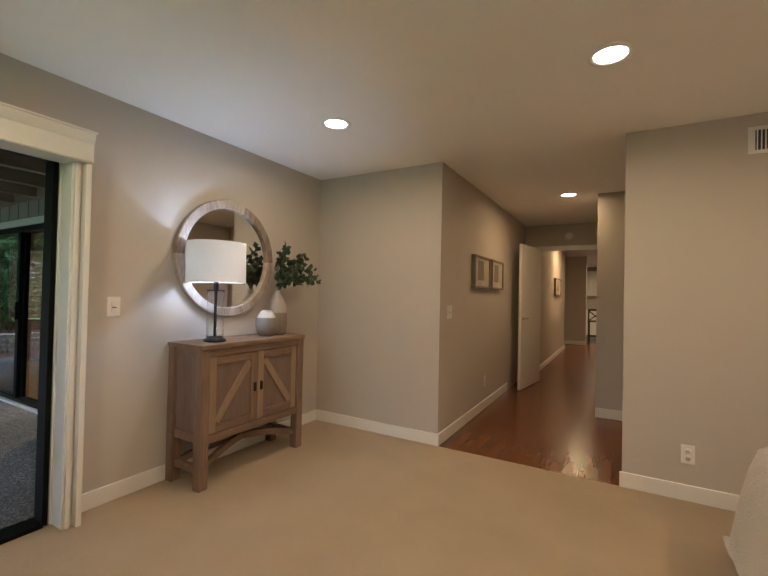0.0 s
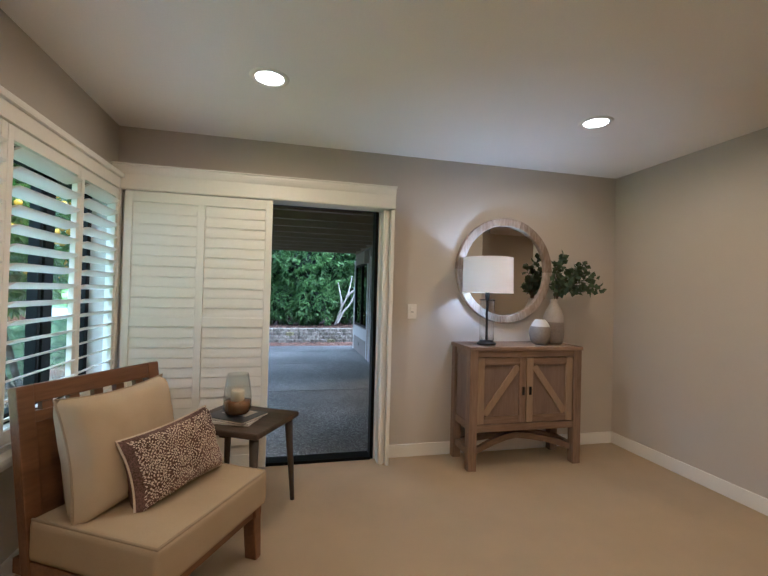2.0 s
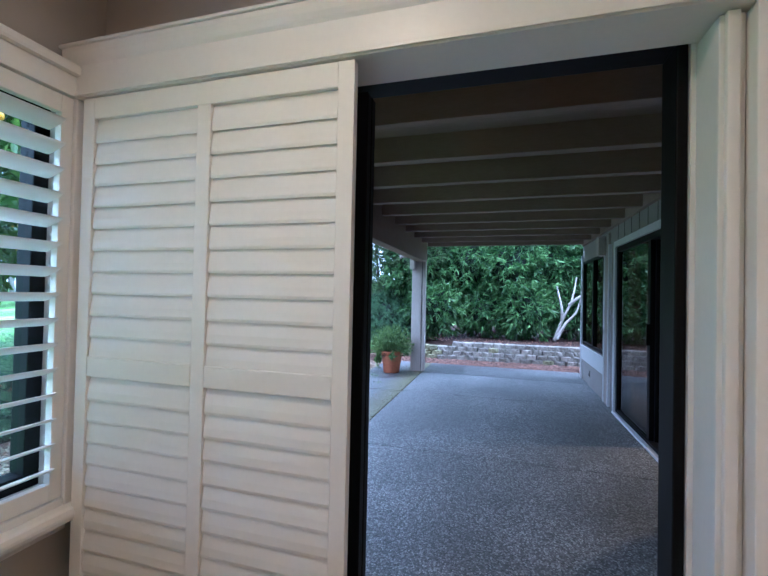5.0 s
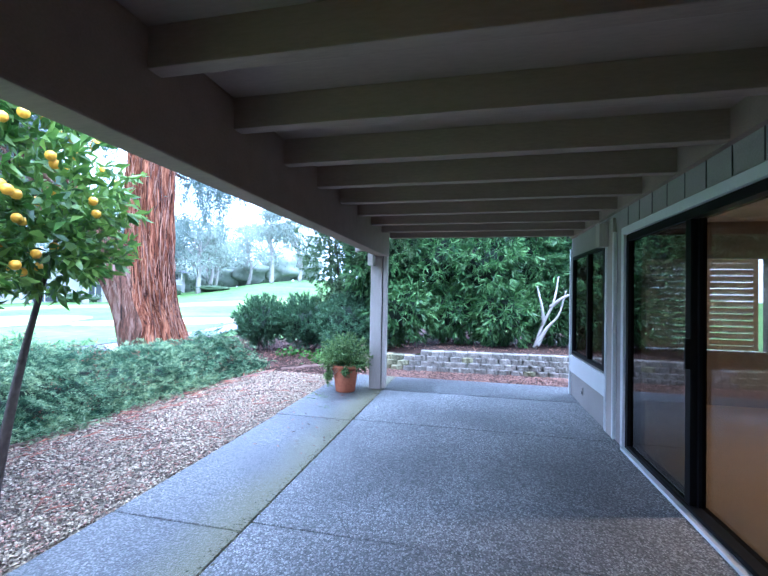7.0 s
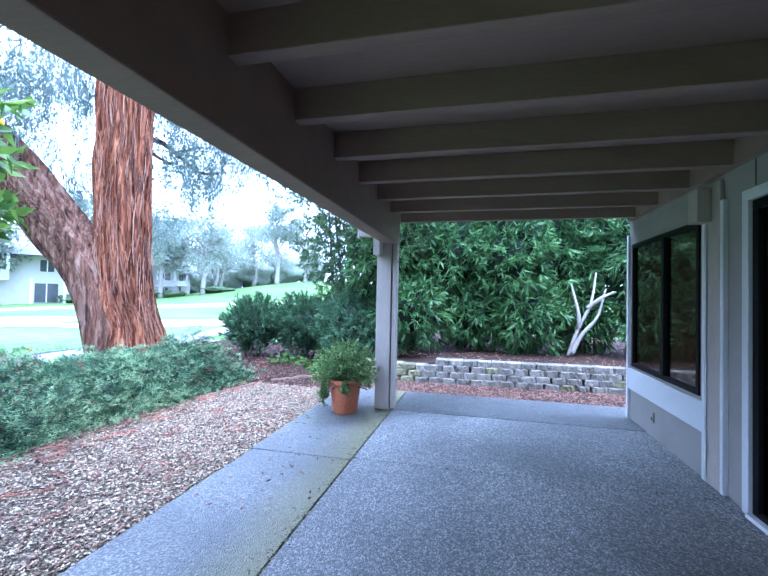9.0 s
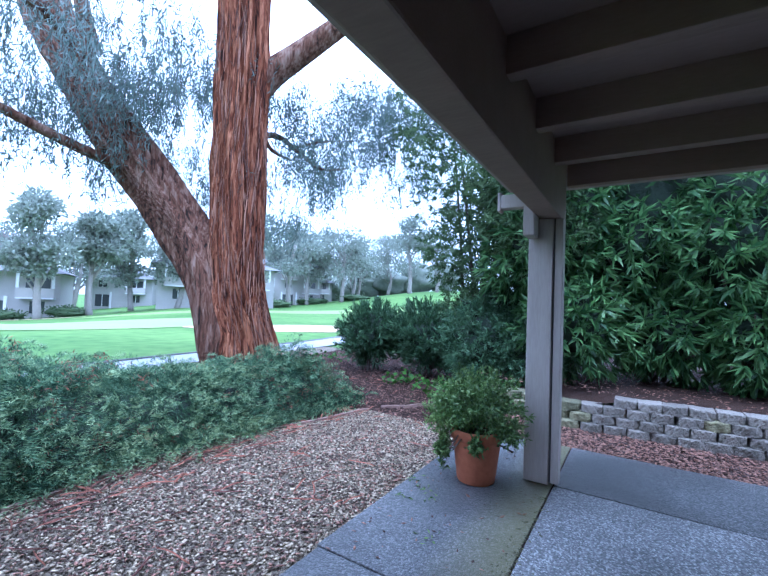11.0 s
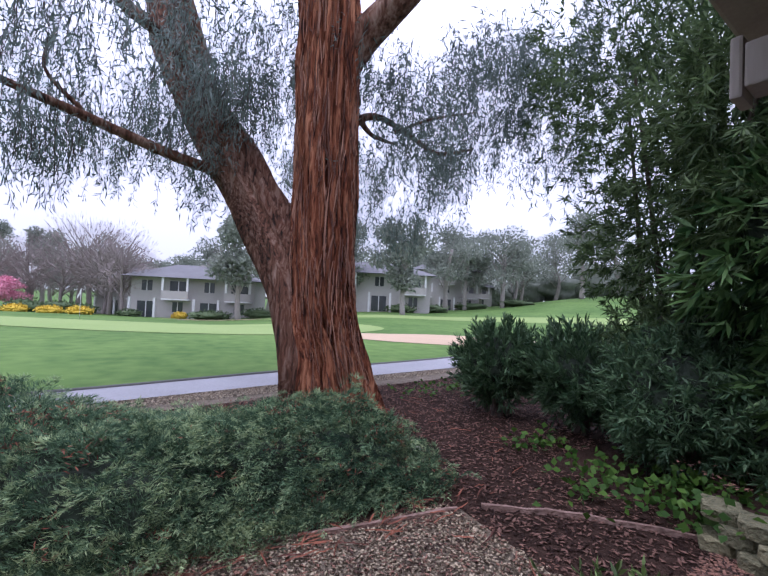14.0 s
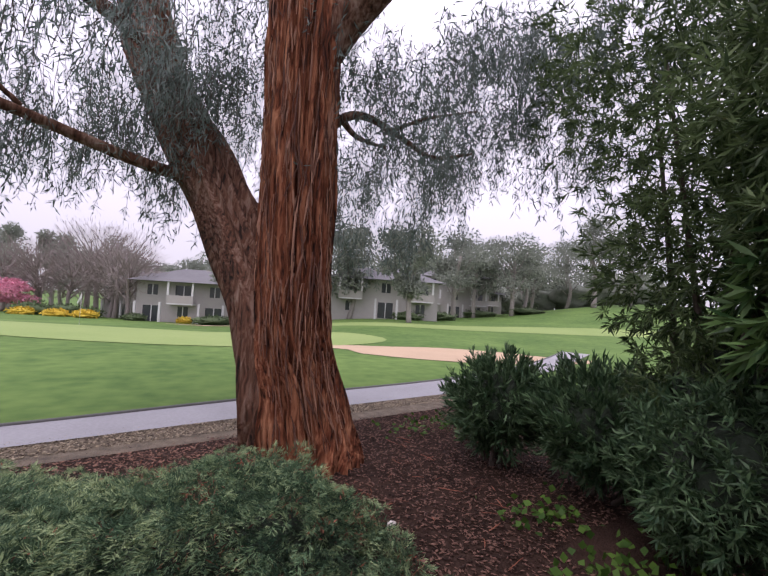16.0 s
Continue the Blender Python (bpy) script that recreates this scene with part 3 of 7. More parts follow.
# ---- hallway shell ----
setting(boxes("hall_floor", [(-2.4, 2.4, NY + 0.001, 17.0, -0.14, -0.012)], M_SLOT), "dark underlay below the hallway floorboards", "floor")
setting(boxes("hall_ceiling", [(-2.4, 2.4, NY + 0.12, 17.0, CEIL, CEIL + 0.12)], M_CEIL), "off-white painted hallway ceiling", "ceiling")
setting(boxes("hall_wall_west", [(-1.39, -1.27, NY + 0.12, 7.0, -0.05, CEIL), (-1.27, -1.13, 7.12, 11.4, -0.05, CEIL), (-1.39, -1.27, 7.0, 7.12, -0.05, CEIL)], M_WALL), "greige painted hallway wall", "wall")
setting(boxes("hall_wall_east", [(-0.14, 0.40, 5.08, 5.2, -0.05, CEIL), (-0.20, -0.08, 7.12, 11.4, -0.05, CEIL), (-0.14, -0.02, 5.2, 7.0, -0.05, CEIL), (1.0, 1.12, NY + 0.12, 5.08, -0.05, CEIL), (0.40, 1.12, 5.08, 5.2, -0.05, CEIL)], M_WALL), "greige painted hallway wall with a recess", "wall")
setting(boxes("hall_header", [(-1.27, 0.0, 7.0, 7.12, 2.06, CEIL), (-1.27, -1.16, 7.0, 7.12, -0.05, 2.06), (-0.20, 0.0, 7.0, 7.12, -0.05, 2.06)], M_WALL), "greige header over the inner hallway doorway", "wall")
setting(boxes("door_casing", [(-1.24, -1.17, 6.985, 7.0, 0, 2.12), (-0.20, -0.13, 6.985, 7.0, 0, 2.12), (-1.24, -0.13, 6.983, 7.0, 2.05, 2.125)], M_WHITE), "white painted doorway casing", "trim")
setting(boxes("hall_wall_far", [(-2.4, -0.72, 12.6, 12.72, -0.05, CEIL), (-2.4, 2.4, 16.9, 17.0, -0.05, CEIL), (2.3, 2.4, 11.4, 17, -0.05, CEIL), (-0.08, 2.4, 11.3, 11.4, -0.05, CEIL), (-2.4, -2.3, 11.4, 12.6, -0.05, CEIL), (-2.4, -2.3, 12.72, 16.9, -0.05, CEIL), (-2.4, -1.13, 11.3, 11.4, -0.05, CEIL)], M_WALL), "greige walls at the end of the hallway", "wall")

# ---- sliding door, header and casing ----
valance = thing("door_valance", WX, 0.17, 1.99, "white painted box valance over the sliding door", "valance")
bm = bmesh.new()
prof = [(0.0, 0.0), (0.155, 0.0), (0.158, 0.012), (0.158, 0.105), (0.165, 0.115), (0.172, 0.13), (0.176, 0.145), (0.176, 0.16), (0.0, 0.16)]
for yy in (-0.985, 0.972):
    for px, pz in prof:
        bm.verts.new((px, yy, pz))
bm.verts.ensure_lookup_table()
k = len(prof)
for i in range(k):
    j = (i + 1) % k
    bm.faces.new((bm.verts[i], bm.verts[j], bm.verts[k + j], bm.verts[k + i]))
bm.faces.new([bm.verts[i] for i in range(k - 1, -1, -1)])
bm.faces.new([bm.verts[k + i] for i in range(k)])
part("board", bm, M_WHITE, valance)
box("cap_strip", 0.0, 0.184, -0.993, 0.980, 0.161, 0.172, M_WHITE, valance, bev=0.004)
box("lower_bead", 0.1585, 0.164, -0.985, 0.972, 0.004, 0.016, M_WHITE, valance, bev=0.002)
casing = thing("door_casing_leg", WX, 1.09, 0.0, "white painted deep door casing at the open side", "trim")
box("outer_board", 0.0, 0.15, 0.022, 0.05, 0.0, 1.985, M_WHITE, casing, bev=0.003)
box("inner_board", 0.0, 0.11, -0.03, 0.02, 0.0, 1.985, M_WHITE, casing, bev=0.003)
box("stop_strip", 0.11, 0.125, -0.02, 0.005, 0.0, 1.985, M_WHITE, casing, bev=0.003)
setting(boxes("door_jamb", [(WX - 0.16, WX - 0.002, DY1 - 0.018, DY1, 0, DZ), (WX - 0.16, WX - 0.002, DY0, DY1, DZ - 0.018, DZ)], M_WHITE), "white painted door lining", "trim")

slider = thing("sliding_door", -2.672, 0.13, 0.0, "black aluminium sliding patio door standing open", "door")
box("frame_head", -0.05, 0.05, DY0 - 0.13, 0.918, 2.002, 2.036, M_BLACKFRAME, slider)
box("frame_jamb", -0.05, 0.05, 0.892, 0.918, 0.0, 2.002, M_BLACKFRAME, slider)
box("frame_jamb", -0.05, 0.05, DY0 - 0.13, DY0 - 0.085, 0.0, 2.002, M_BLACKFRAME, slider)
box("sill_track", -0.06, 0.07, DY0 - 0.13, 0.892, -0.03, 0.022, M_BLACKFRAME, slider)
for dx, nm in ((0.018, "sliding_leaf"), (-0.024, "fixed_leaf")):
    leaf = new(nm)
    leaf.parent = slider
    y0, y1 = -0.86, 0.07
    box("stile", dx - 0.018, dx + 0.018, y1 - 0.062, y1, 0.025, 1.985, M_BLACKFRAME, leaf)
    box("stile", dx - 0.018, dx + 0.018, y0, y0 + 0.06, 0.025, 1.985, M_BLACKFRAME, leaf)
    box("rail", dx - 0.018, dx + 0.018, y0 + 0.06, y1 - 0.062, 0.025, 0.10, M_BLACKFRAME, leaf)
    box("rail", dx - 0.018, dx + 0.018, y0 + 0.06, y1 - 0.062, 1.92, 1.985, M_BLACKFRAME, leaf)
    pane = box("pane", dx - 0.003, dx + 0.003, y0 + 0.06, y1 - 0.062, 0.10, 1.92, M_PANE, leaf, bev=0)
    pane.visible_shadow = False


def louver_mesh(name, length, chord, thick):
    """One elliptical shutter blade along x."""
    n = 10
    verts, faces = [], []
    for xx in (-length / 2, length / 2):
        for i in range(n):
            a = 2 * math.pi * i / n
            verts.append((xx, chord / 2 * math.cos(a), thick / 2 * math.sin(a)))
    for i in range(n):
        j = (i + 1) % n
        faces.append((i, j, n + j, n + i))
    faces.append(tuple(range(n - 1, -1, -1)))
    faces.append(tuple(range(n, 2 * n)))
    me = bpy.data.meshes.new(name)
    me.from_pydata(verts, [], faces)
    me.materials.append(M_WHITE)
    return me


def shutter_panel(name, width, height, columns, rails, stile, pitch, chord, tilt, label, group):
    """A shutter leaf in its own frame: x across, z up, the room at -y. rails: (bottom, top) of the cross rails."""
    sh = new(name)
    tagged(sh, label, "shutter", group)
    w = width / 2
    box("stile", -w, -w + stile, -0.014, 0.014, 0, height, M_WHITE, sh, bev=0.003)
    box("stile", w - stile, w, -0.014, 0.014, 0, height, M_WHITE, sh, bev=0.003)
    edges = [-w + stile]
    inner = (width - 2 * stile - (columns - 1) * stile) / columns
    for c in range(1, columns):
        x = edges[-1] + inner
        box("mid_stile", x, x + stile, -0.014, 0.014, rails[0][1], rails[-1][0], M_WHITE, sh, bev=0.003)
        edges.append(x + stile)
    for a, b in rails:
        if a in (rails[0][0], rails[-1][0]):
            box("rail", -w + stile, w - stile, -0.0135, 0.0135, a, b, M_WHITE, sh, bev=0.003)
        else:
            for e in edges:
                box("rail", e, e + inner, -0.0135, 0.0135, a, b, M_WHITE, sh, bev=0.003)
    me = louver_mesh("louver", inner - 0.004, chord, 0.011)
    for e in edges:
        for (a, b), (c, d) in zip(rails, rails[1:]):
            n = max(1, round((c - b) / pitch))
            for i in range(n):
                lo = new("louver", me)
                lo.parent = sh
                lo.matrix_local = pose(e + inner / 2, 0, b + (i + 0.5) * (c - b) / n, tilt + random.uniform(-1.2, 1.2), 0, 0)
    return sh


ds = shutter_panel("door_shutter", 0.965, 1.93, 2, [(0, 0.10), (1.01, 1.075), (1.86, 1.93)], 0.048, 0.0715, 0.092, 81, "white painted louvred shutter leaf hung before the sliding door, blades shut", "shutters before the sliding door")
ds.matrix_world = pose(-2.475, -0.262, 0.055, 0, 0, 90)
ds2 = copy_thing(ds, pose(-2.53, -0.30, 0.055, 0, 0, 90))

# ---- window with shutters ----
win = setting(new("window_1"), "wide black-framed window behind shutters", "window")
for nm, r in (("window_frame", (WINX0, WINX1, -1.02, -0.95, WINZ0, WINZ0 + 0.05)), ("window_frame", (WINX0, WINX1, -1.02, -0.95, WINZ1 - 0.05, WINZ1)), ("window_frame", (WINX0, WINX0 + 0.05, -1.02, -0.95, WINZ0 + 0.05, WINZ1 - 0.05)), ("window_frame", (WINX1 - 0.05, WINX1, -1.02, -0.95, WINZ0 + 0.05, WINZ1 - 0.05)), ("mullion", (-2.065, -1.975, -1.02, -0.95, WINZ0 + 0.05, WINZ1 - 0.05)), ("mullion", (-1.962, -1.935, -1.01, -0.955, WINZ0 + 0.05, WINZ1 - 0.05))):
    box(nm, *r, M_BLACKFRAME, win)
pn = box("pane", WINX0 + 0.05, WINX1 - 0.05, -0.988, -0.982, WINZ0 + 0.05, WINZ1 - 0.05, M_PANE, win, bev=0)
pn.visible_shadow = False
wf = thing("window_shutter_frame", -1.37, WY, 0.56, "white painted shutter surround with a rounded sill", "trim")
box("head_board", -1.13, 1.19, 0.0, 0.075, 1.43, 1.50, M_WHITE, wf)
box("head_cap", -1.14, 1.20, 0.0, 0.095, 1.50, 1.535, M_WHITE, wf, bev=0.012)
box("side_board", -1.13, -1.088, 0.0, 0.075, 0.075, 1.43, M_WHITE, wf)
box("side_board", 1.15, 1.19, 0.0, 0.075, 0.075, 1.43, M_WHITE, wf)
box("bottom_board", -1.088, 1.15, 0.0, 0.07, 0.075, 0.10, M_WHITE, wf)
box("sill", -1.14, 1.20, 0.0, 0.118, 0.03, 0.075, M_WHITE, wf, bev=0.018)
box("apron", -1.13, 1.19, 0.0, 0.03, -0.03, 0.03, M_WHITE, wf, bev=0.008)
first = None
for cx, wd in ((-2.216, 0.50), (-1.66, 0.605), (-1.05, 0.61), (-0.475, 0.53)):
    sh = shutter_panel("window_shutter", wd, 1.32, 1, [(0, 0.055), (1.262, 1.32)], 0.038, 0.083, 0.087, -20, "white painted window shutter leaf with open blades", "window shutters")
    sh.matrix_world = pose(cx + 0.012, WY + 0.052, 0.665, 0, 0, 180)

# ---- ceiling lights and plates ----
can = thing("ceiling_light", DOWNLIGHTS[0][0], DOWNLIGHTS[0][1], CEIL, "round recessed ceiling light with white trim, lit", "ceiling light", group="recessed ceiling lights")
lathe("trim_ring", [(0.072, -0.001), (0.078, -0.008), (0.10, -0.006), (0.104, -0.0005)], M_WHITE, can)
lathe("lens", [(0.0005, -0.003), (0.04, -0.0035), (0.073, -0.003)], M_GLOW, can, "glowing warm white lens")
for lx, ly in DOWNLIGHTS[1:] + [(-0.43, 5.0), (-0.65, 9.6)]:
    copy_thing(can, pose(lx, ly, CEIL))


def switch_plate(m, label, kind="switch", wide=0.075):
    s = new("light_switch" if kind == "switch" else "wall_outlet")
    tagged(s, label, "switch" if kind == "switch" else "outlet")
    box("plate", -wide / 2, wide / 2, -0.006, 0.0, -0.06, 0.06, M_PLATE, s, bev=0.002)
    if kind == "switch":
        box("rocker", -0.017, 0.017, -0.012, -0.006, -0.034, 0.034, M_PLATE, s, bev=0.003)
        box("slit", -0.012, 0.012, -0.0135, -0.012, -0.008, -0.002, M_SLOT, s, bev=0)
    else:
        for zz in (0.022, -0.022):
            lathe("socket", [(0.0005, 0.0), (0.017, 0.0), (0.018, -0.002)], M_PLATE, s).matrix_local = pose(0, -0.008, zz, 90)
            for xx in (-0.006, 0.006):
                box("slot", xx - 0.0014, xx + 0.0014, -0.0092, -0.008, zz - 0.006, zz + 0.006, M_SLOT, s, bev=0)
    s.matrix_world = m
    return s


switch_plate(pose(WX, 1.345, 1.19, 0, 0, 90), "white wall switch beside the sliding door")
switch_plate(pose(-1.27, 3.54, 1.15, 0, 0, 90), "white double wall switch in the hallway", wide=0.115)
switch_plate(pose(0.474, NY, 0.30), "white wall outlet above the baseboard", "outlet")
switch_plate(pose(-1.27, 4.7, 0.32, 0, 0, 90), "white wall outlet low in the hallway", "outlet")
vent = thing("air_vent", 0.92, NY, 2.30, "white louvred air vent high on the wall", "vent")
box("frame", -0.16, 0.16, -0.008, 0.0, 0.062, 0.085, M_PLATE, vent)
box("frame", -0.16, 0.16, -0.008, 0.0, -0.085, -0.062, M_PLATE, vent)
box("frame", -0.16, -0.125, -0.008, 0.0, -0.062, 0.062, M_PLATE, vent)
box("frame", 0.125, 0.16, -0.008, 0.0, -0.062, 0.062, M_PLATE, vent)
box("backing", -0.125, 0.125, -0.002, 0.0, -0.062, 0.062, M_SLOT, vent, bev=0)
for i in range(13):
    box("slat", -0.118 + i * 0.0195, -0.112 + i * 0.0195, -0.0075, -0.003, -0.062, 0.062, M_PLATE, vent, bev=0)

# ---- sideboard ----
sb = thing("sideboard", -2.42, 2.19, 0.0, "rustic washed wood sideboard with two braced doors", "cabinet")
fx, bx = 0.178, -0.182
box("top", bx - 0.005, fx + 0.008, -0.495, 0.495, 0.912, 0.943, M_OAK_H, sb)
for yy in (-0.455, 0.455):
    for xx in (bx + 0.035, fx - 0.035):
        box("leg", xx - 0.034, xx + 0.034, yy - 0.034, yy + 0.034, 0.0, 0.912, M_OAK, sb, bev=0.005)
    box("side_panel", bx + 0.07, fx - 0.07, yy - 0.012, yy + 0.012, 0.36, 0.86, M_OAK_PANEL, sb)
    box("side_rail", bx + 0.07, fx - 0.07, yy - 0.02, yy + 0.02, 0.86, 0.912, M_OAK_H, sb)
    box("side_rail", bx + 0.07, fx - 0.07, yy - 0.02, yy + 0.02, 0.30, 0.36, M_OAK_H, sb)
    box("low_stretcher", bx + 0.07, fx - 0.07, yy - 0.017, yy + 0.017, 0.10, 0.15, M_OAK_H, sb)
box("back_panel", bx + 0.01, bx + 0.03, -0.42, 0.42, 0.33, 0.912, M_OAK_PANEL, sb)
box("bottom_panel", bx + 0.03, fx - 0.04, -0.42, 0.42, 0.335, 0.36, M_OAK_PANEL, sb)
box("front_rail", fx - 0.05, fx - 0.008, -0.421, 0.421, 0.862, 0.911, M_OAK_H, sb)
box("front_rail", fx - 0.05, fx - 0.008, -0.421, 0.421, 0.29, 0.345, M_OAK_H, sb)
# two curved stretchers crossing under the cabinet
for sgn, nm in ((1, "curved_stretcher"), (-1, "curved_stretcher")):
    bm = bmesh.new()
    rows = []
    for i in range(17):
        t = -1 + i / 8
        y, zc = 0.43 * t, 0.125 + 0.075 * (1 - t * t)
        x = sgn * 0.125 * t
        rows.append([bm.verts.new((x - 0.016, y, zc - 0.024)), bm.verts.new((x + 0.016, y, zc - 0.024)), bm.verts.new((x + 0.016, y, zc + 0.024)), bm.verts.new((x - 0.016, y, zc + 0.024))])
    for a, b in zip(rows, rows[1:]):
        for i in range(4):
            bm.faces.new((a[i], a[(i + 1) % 4], b[(i + 1) % 4], b[i]))
    bm.faces.new(rows[0][::-1])
    bm.faces.new(rows[-1])
    bmesh.ops.recalc_face_normals(bm, faces=bm.faces[:])
    part(nm, bm, M_OAK_H, sb)
for sgn in (-1, 1):
    dr = new("door")
    dr.parent = sb
    y0, y1 = (-0.417, -0.003) if sgn < 0 else (0.003, 0.417)
    xf = fx - 0.022
    pale_l, pale_r = (M_OAK_PALE, M_OAK) if sgn < 0 else (M_OAK_PALE, M_OAK_PALE)
    box("stile", xf - 0.02, xf + 0.006, y0, y0 + 0.058, 0.349, 0.858, pale_l, dr)
    box("stile", xf - 0.02, xf + 0.006, y1 - 0.058, y1, 0.349, 0.858, pale_r, dr)
    box("rail", xf - 0.02, xf + 0.005, y0 + 0.058, y1 - 0.058, 0.80, 0.858, M_OAK_H, dr)
    box("rail", xf - 0.02, xf + 0.005, y0 + 0.058, y1 - 0.058, 0.349, 0.407, M_OAK_H, dr)
    box("panel", xf - 0.018, xf - 0.010, y0 + 0.058, y1 - 0.058, 0.407, 0.80, M_OAK_PANEL, dr, bev=0)
    ang = math.degrees(math.atan2(0.393, 0.298)) * (1 if sgn < 0 else -1)
    m = Matrix.Translation((0, (y0 + y1) / 2, 0.6035)) @ pose(0, 0, 0, ang)
    box("diagonal_brace", xf - 0.012, xf + 0.002, -0.232, 0.232, -0.026, 0.026, M_OAK_PALE, dr, m=m)
    hy = y1 - 0.028 if sgn < 0 else y0 + 0.028
    h = box("handle", xf + 0.006, xf + 0.022, hy - 0.008, hy + 0.008, 0.565, 0.63, M_BLACK, dr, "small black iron pull")

# ---- mirror ----
mir = thing("round_mirror", WX, 2.168, 1.555, "round wall mirror in a whitewashed wood frame", "mirror")
SEGS = 10
for s in range(SEGS):
    bm = bmesh.new()
    rings = []
    for i in range(8):
        a = 2 * math.pi * (s + i / 7 * 0.994) / SEGS
        c, d = math.cos(a), math.sin(a)
        rings.append([bm.verts.new((xx, r * c, r * d)) for r, xx in ((0.386, 0.004), (0.386, 0.040), (0.390, 0.044), (0.448, 0.044), (0.453, 0.039), (0.453, 0.004))])
    for a, b in zip(rings, rings[1:]):
        for i in range(6):
            bm.faces.new((a[i], a[(i + 1) % 6], b[(i + 1) % 6], b[i]))
    bm.faces.new(rings[0][::-1])
    bm.faces.new(rings[-1])
    bmesh.ops.recalc_face_normals(bm, faces=bm.faces[:])
    part("frame_segment", bm, M_MIRRORWOOD, mir)
gl = lathe("glass", [(0.0005, 0.0), (0.2, 0.0), (0.387, 0.0)], M_MIRROR, mir, "silvered mirror glass", seg=64)
gl.matrix_local = pose(0.018, 0, 0, 0, 90, 0)

# ---- table lamp ----
lp = thing("table_lamp", -2.388, 1.905, 0.943, "black table lamp with glass column and white drum shade, lit", "lamp")
lathe("base", [(0.001, 0.0), (0.072, 0.0), (0.077, 0.006), (0.077, 0.016), (0.058, 0.024), (0.055, 0.036), (0.001, 0.038)], M_BLACK, lp)
lathe("stem", [(0.010, 0.03), (0.010, 0.49)], M_BLACK, lp, seg=12)
gc = lathe("glass_column", [(0.056, 0.037), (0.056, 0.355), (0.058, 0.355), (0.058, 0.037)], M_CLEAR, lp, "clear glass cylinder", closed=True)
gc.visible_shadow = False
lathe("column_cap", [(0.001, 0.355), (0.061, 0.355), (0.061, 0.362), (0.001, 0.362)], M_BLACK, lp)
lathe("socket", [(0.016, 0.362), (0.018, 0.39), (0.016, 0.44), (0.001, 0.442)], M_BLACK, lp, seg=16)
lathe("shade", [(0.199, 0.42), (0.196, 0.695)], M_SHADE, lp, "white fabric drum shade", seg=48)
lathe("shade_rim", [(0.2005, 0.415), (0.2005, 0.425), (0.1975, 0.425), (0.1975, 0.415)], M_WHITE, lp, seg=48, closed=True)
for a in (0, 120, 240):
    tube("shade_arm", [(0.01 * math.cos(radians(a)), 0.01 * math.sin(radians(a)), 0.49), (0.194 * math.cos(radians(a)), 0.194 * math.sin(radians(a)), 0.423)], [0.002, 0.002], M_BLACK, lp, seg=6)
bulb = new("lamp_bulb", bpy.data.lights.new("lamp_bulb", "POINT"))
bulb.data.energy, bulb.data.shadow_soft_size, bulb.data.color = 3.1, 0.022, (0.78, 0.87, 1.0)
bulb.matrix_world = pose(-2.388, 1.905, 0.943 + 0.555)

# ---- vases and branches ----
v1 = thing("vase", -2.395, 2.395, 0.943, "small round stoneware vase, white above taupe", "vase")
lathe("body", [(0.001, 0.0), (0.055, 0.0), (0.075, 0.03), (0.088, 0.085), (0.085, 0.125), (0.076, 0.15)], M_CERAMIC_G, v1)
lathe("glazed_top", [(0.076, 0.15), (0.052, 0.19), (0.036, 0.207), (0.033, 0.205), (0.048, 0.185), (0.060, 0.165)], M_CERAMIC_W, v1, "matte white glazed top")
v2 = thing("vase", -2.43, 2.545, 0.943, "tall taupe stoneware bottle vase with narrow neck", "vase")
lathe("body", [(0.001, 0.0), (0.066, 0.0), (0.080, 0.02), (0.086, 0.10), (0.085, 0.185)], M_CERAMIC_G, v2)
lathe("shoulder", [(0.085, 0.185), (0.08, 0.235), (0.055, 0.295), (0.033, 0.335), (0.027, 0.36), (0.03, 0.378), (0.025, 0.378), (0.022, 0.355), (0.028, 0.33)], M_CERAMIC_T, v2, "paler taupe shoulder and neck")
rng = np.random.default_rng(5)
br = thing("eucalyptus_branches", -2.43, 2.545, 1.31, "leafy green eucalyptus branches standing in the tall vase", "branches")
bb, bd = [], []
for i, (dx, dy, dz) in enumerate([(0.02, 0.06, 0.36), (0.08, 0.22, 0.30), (0.12, 0.30, 0.20), (0.10, 0.16, 0.26), (0.06, -0.02, 0.30), (0.16, 0.24, 0.12), (0.15, 0.10, 0.20), (0.03, 0.30, 0.24), (0.14, 0.32, 0.10), (0.18, 0.05, 0.14)]):
    pts = bend([(0, 0, -0.12), (dx * 0.2, dy * 0.15, 0.08), (dx * 0.6, dy * 0.55, dz * 0.75), (dx, dy, dz)], 5)
    tube("stem", pts, taper(0.004, 0.0015, len(pts)), M_TWIG, br, seg=6)
    for p in pts[5:]:
        for _ in range(3):
            bb.append(np.array(p) + rng.normal(0, 0.006, 3))
            bd.append(rng.normal(0, 1, 3) + np.array([0.3, 0.2, 0.2]))
bb, bd = np.array(bb), np.array(bd)
leaf_sheet("leaves", bb, bd, rng.uniform(0.045, 0.075, len(bb)), rng.uniform(0.038, 0.055, len(bb)), M_EUCA, br, rng=rng, fold=0.1, wide_at=0.55)

# ---- lounge chair ----
ch = thing("lounge_chair", -1.405, -0.21, 0.0, "armless teak lounge chair with beige upholstered seat", "chair", rz=-29.4)
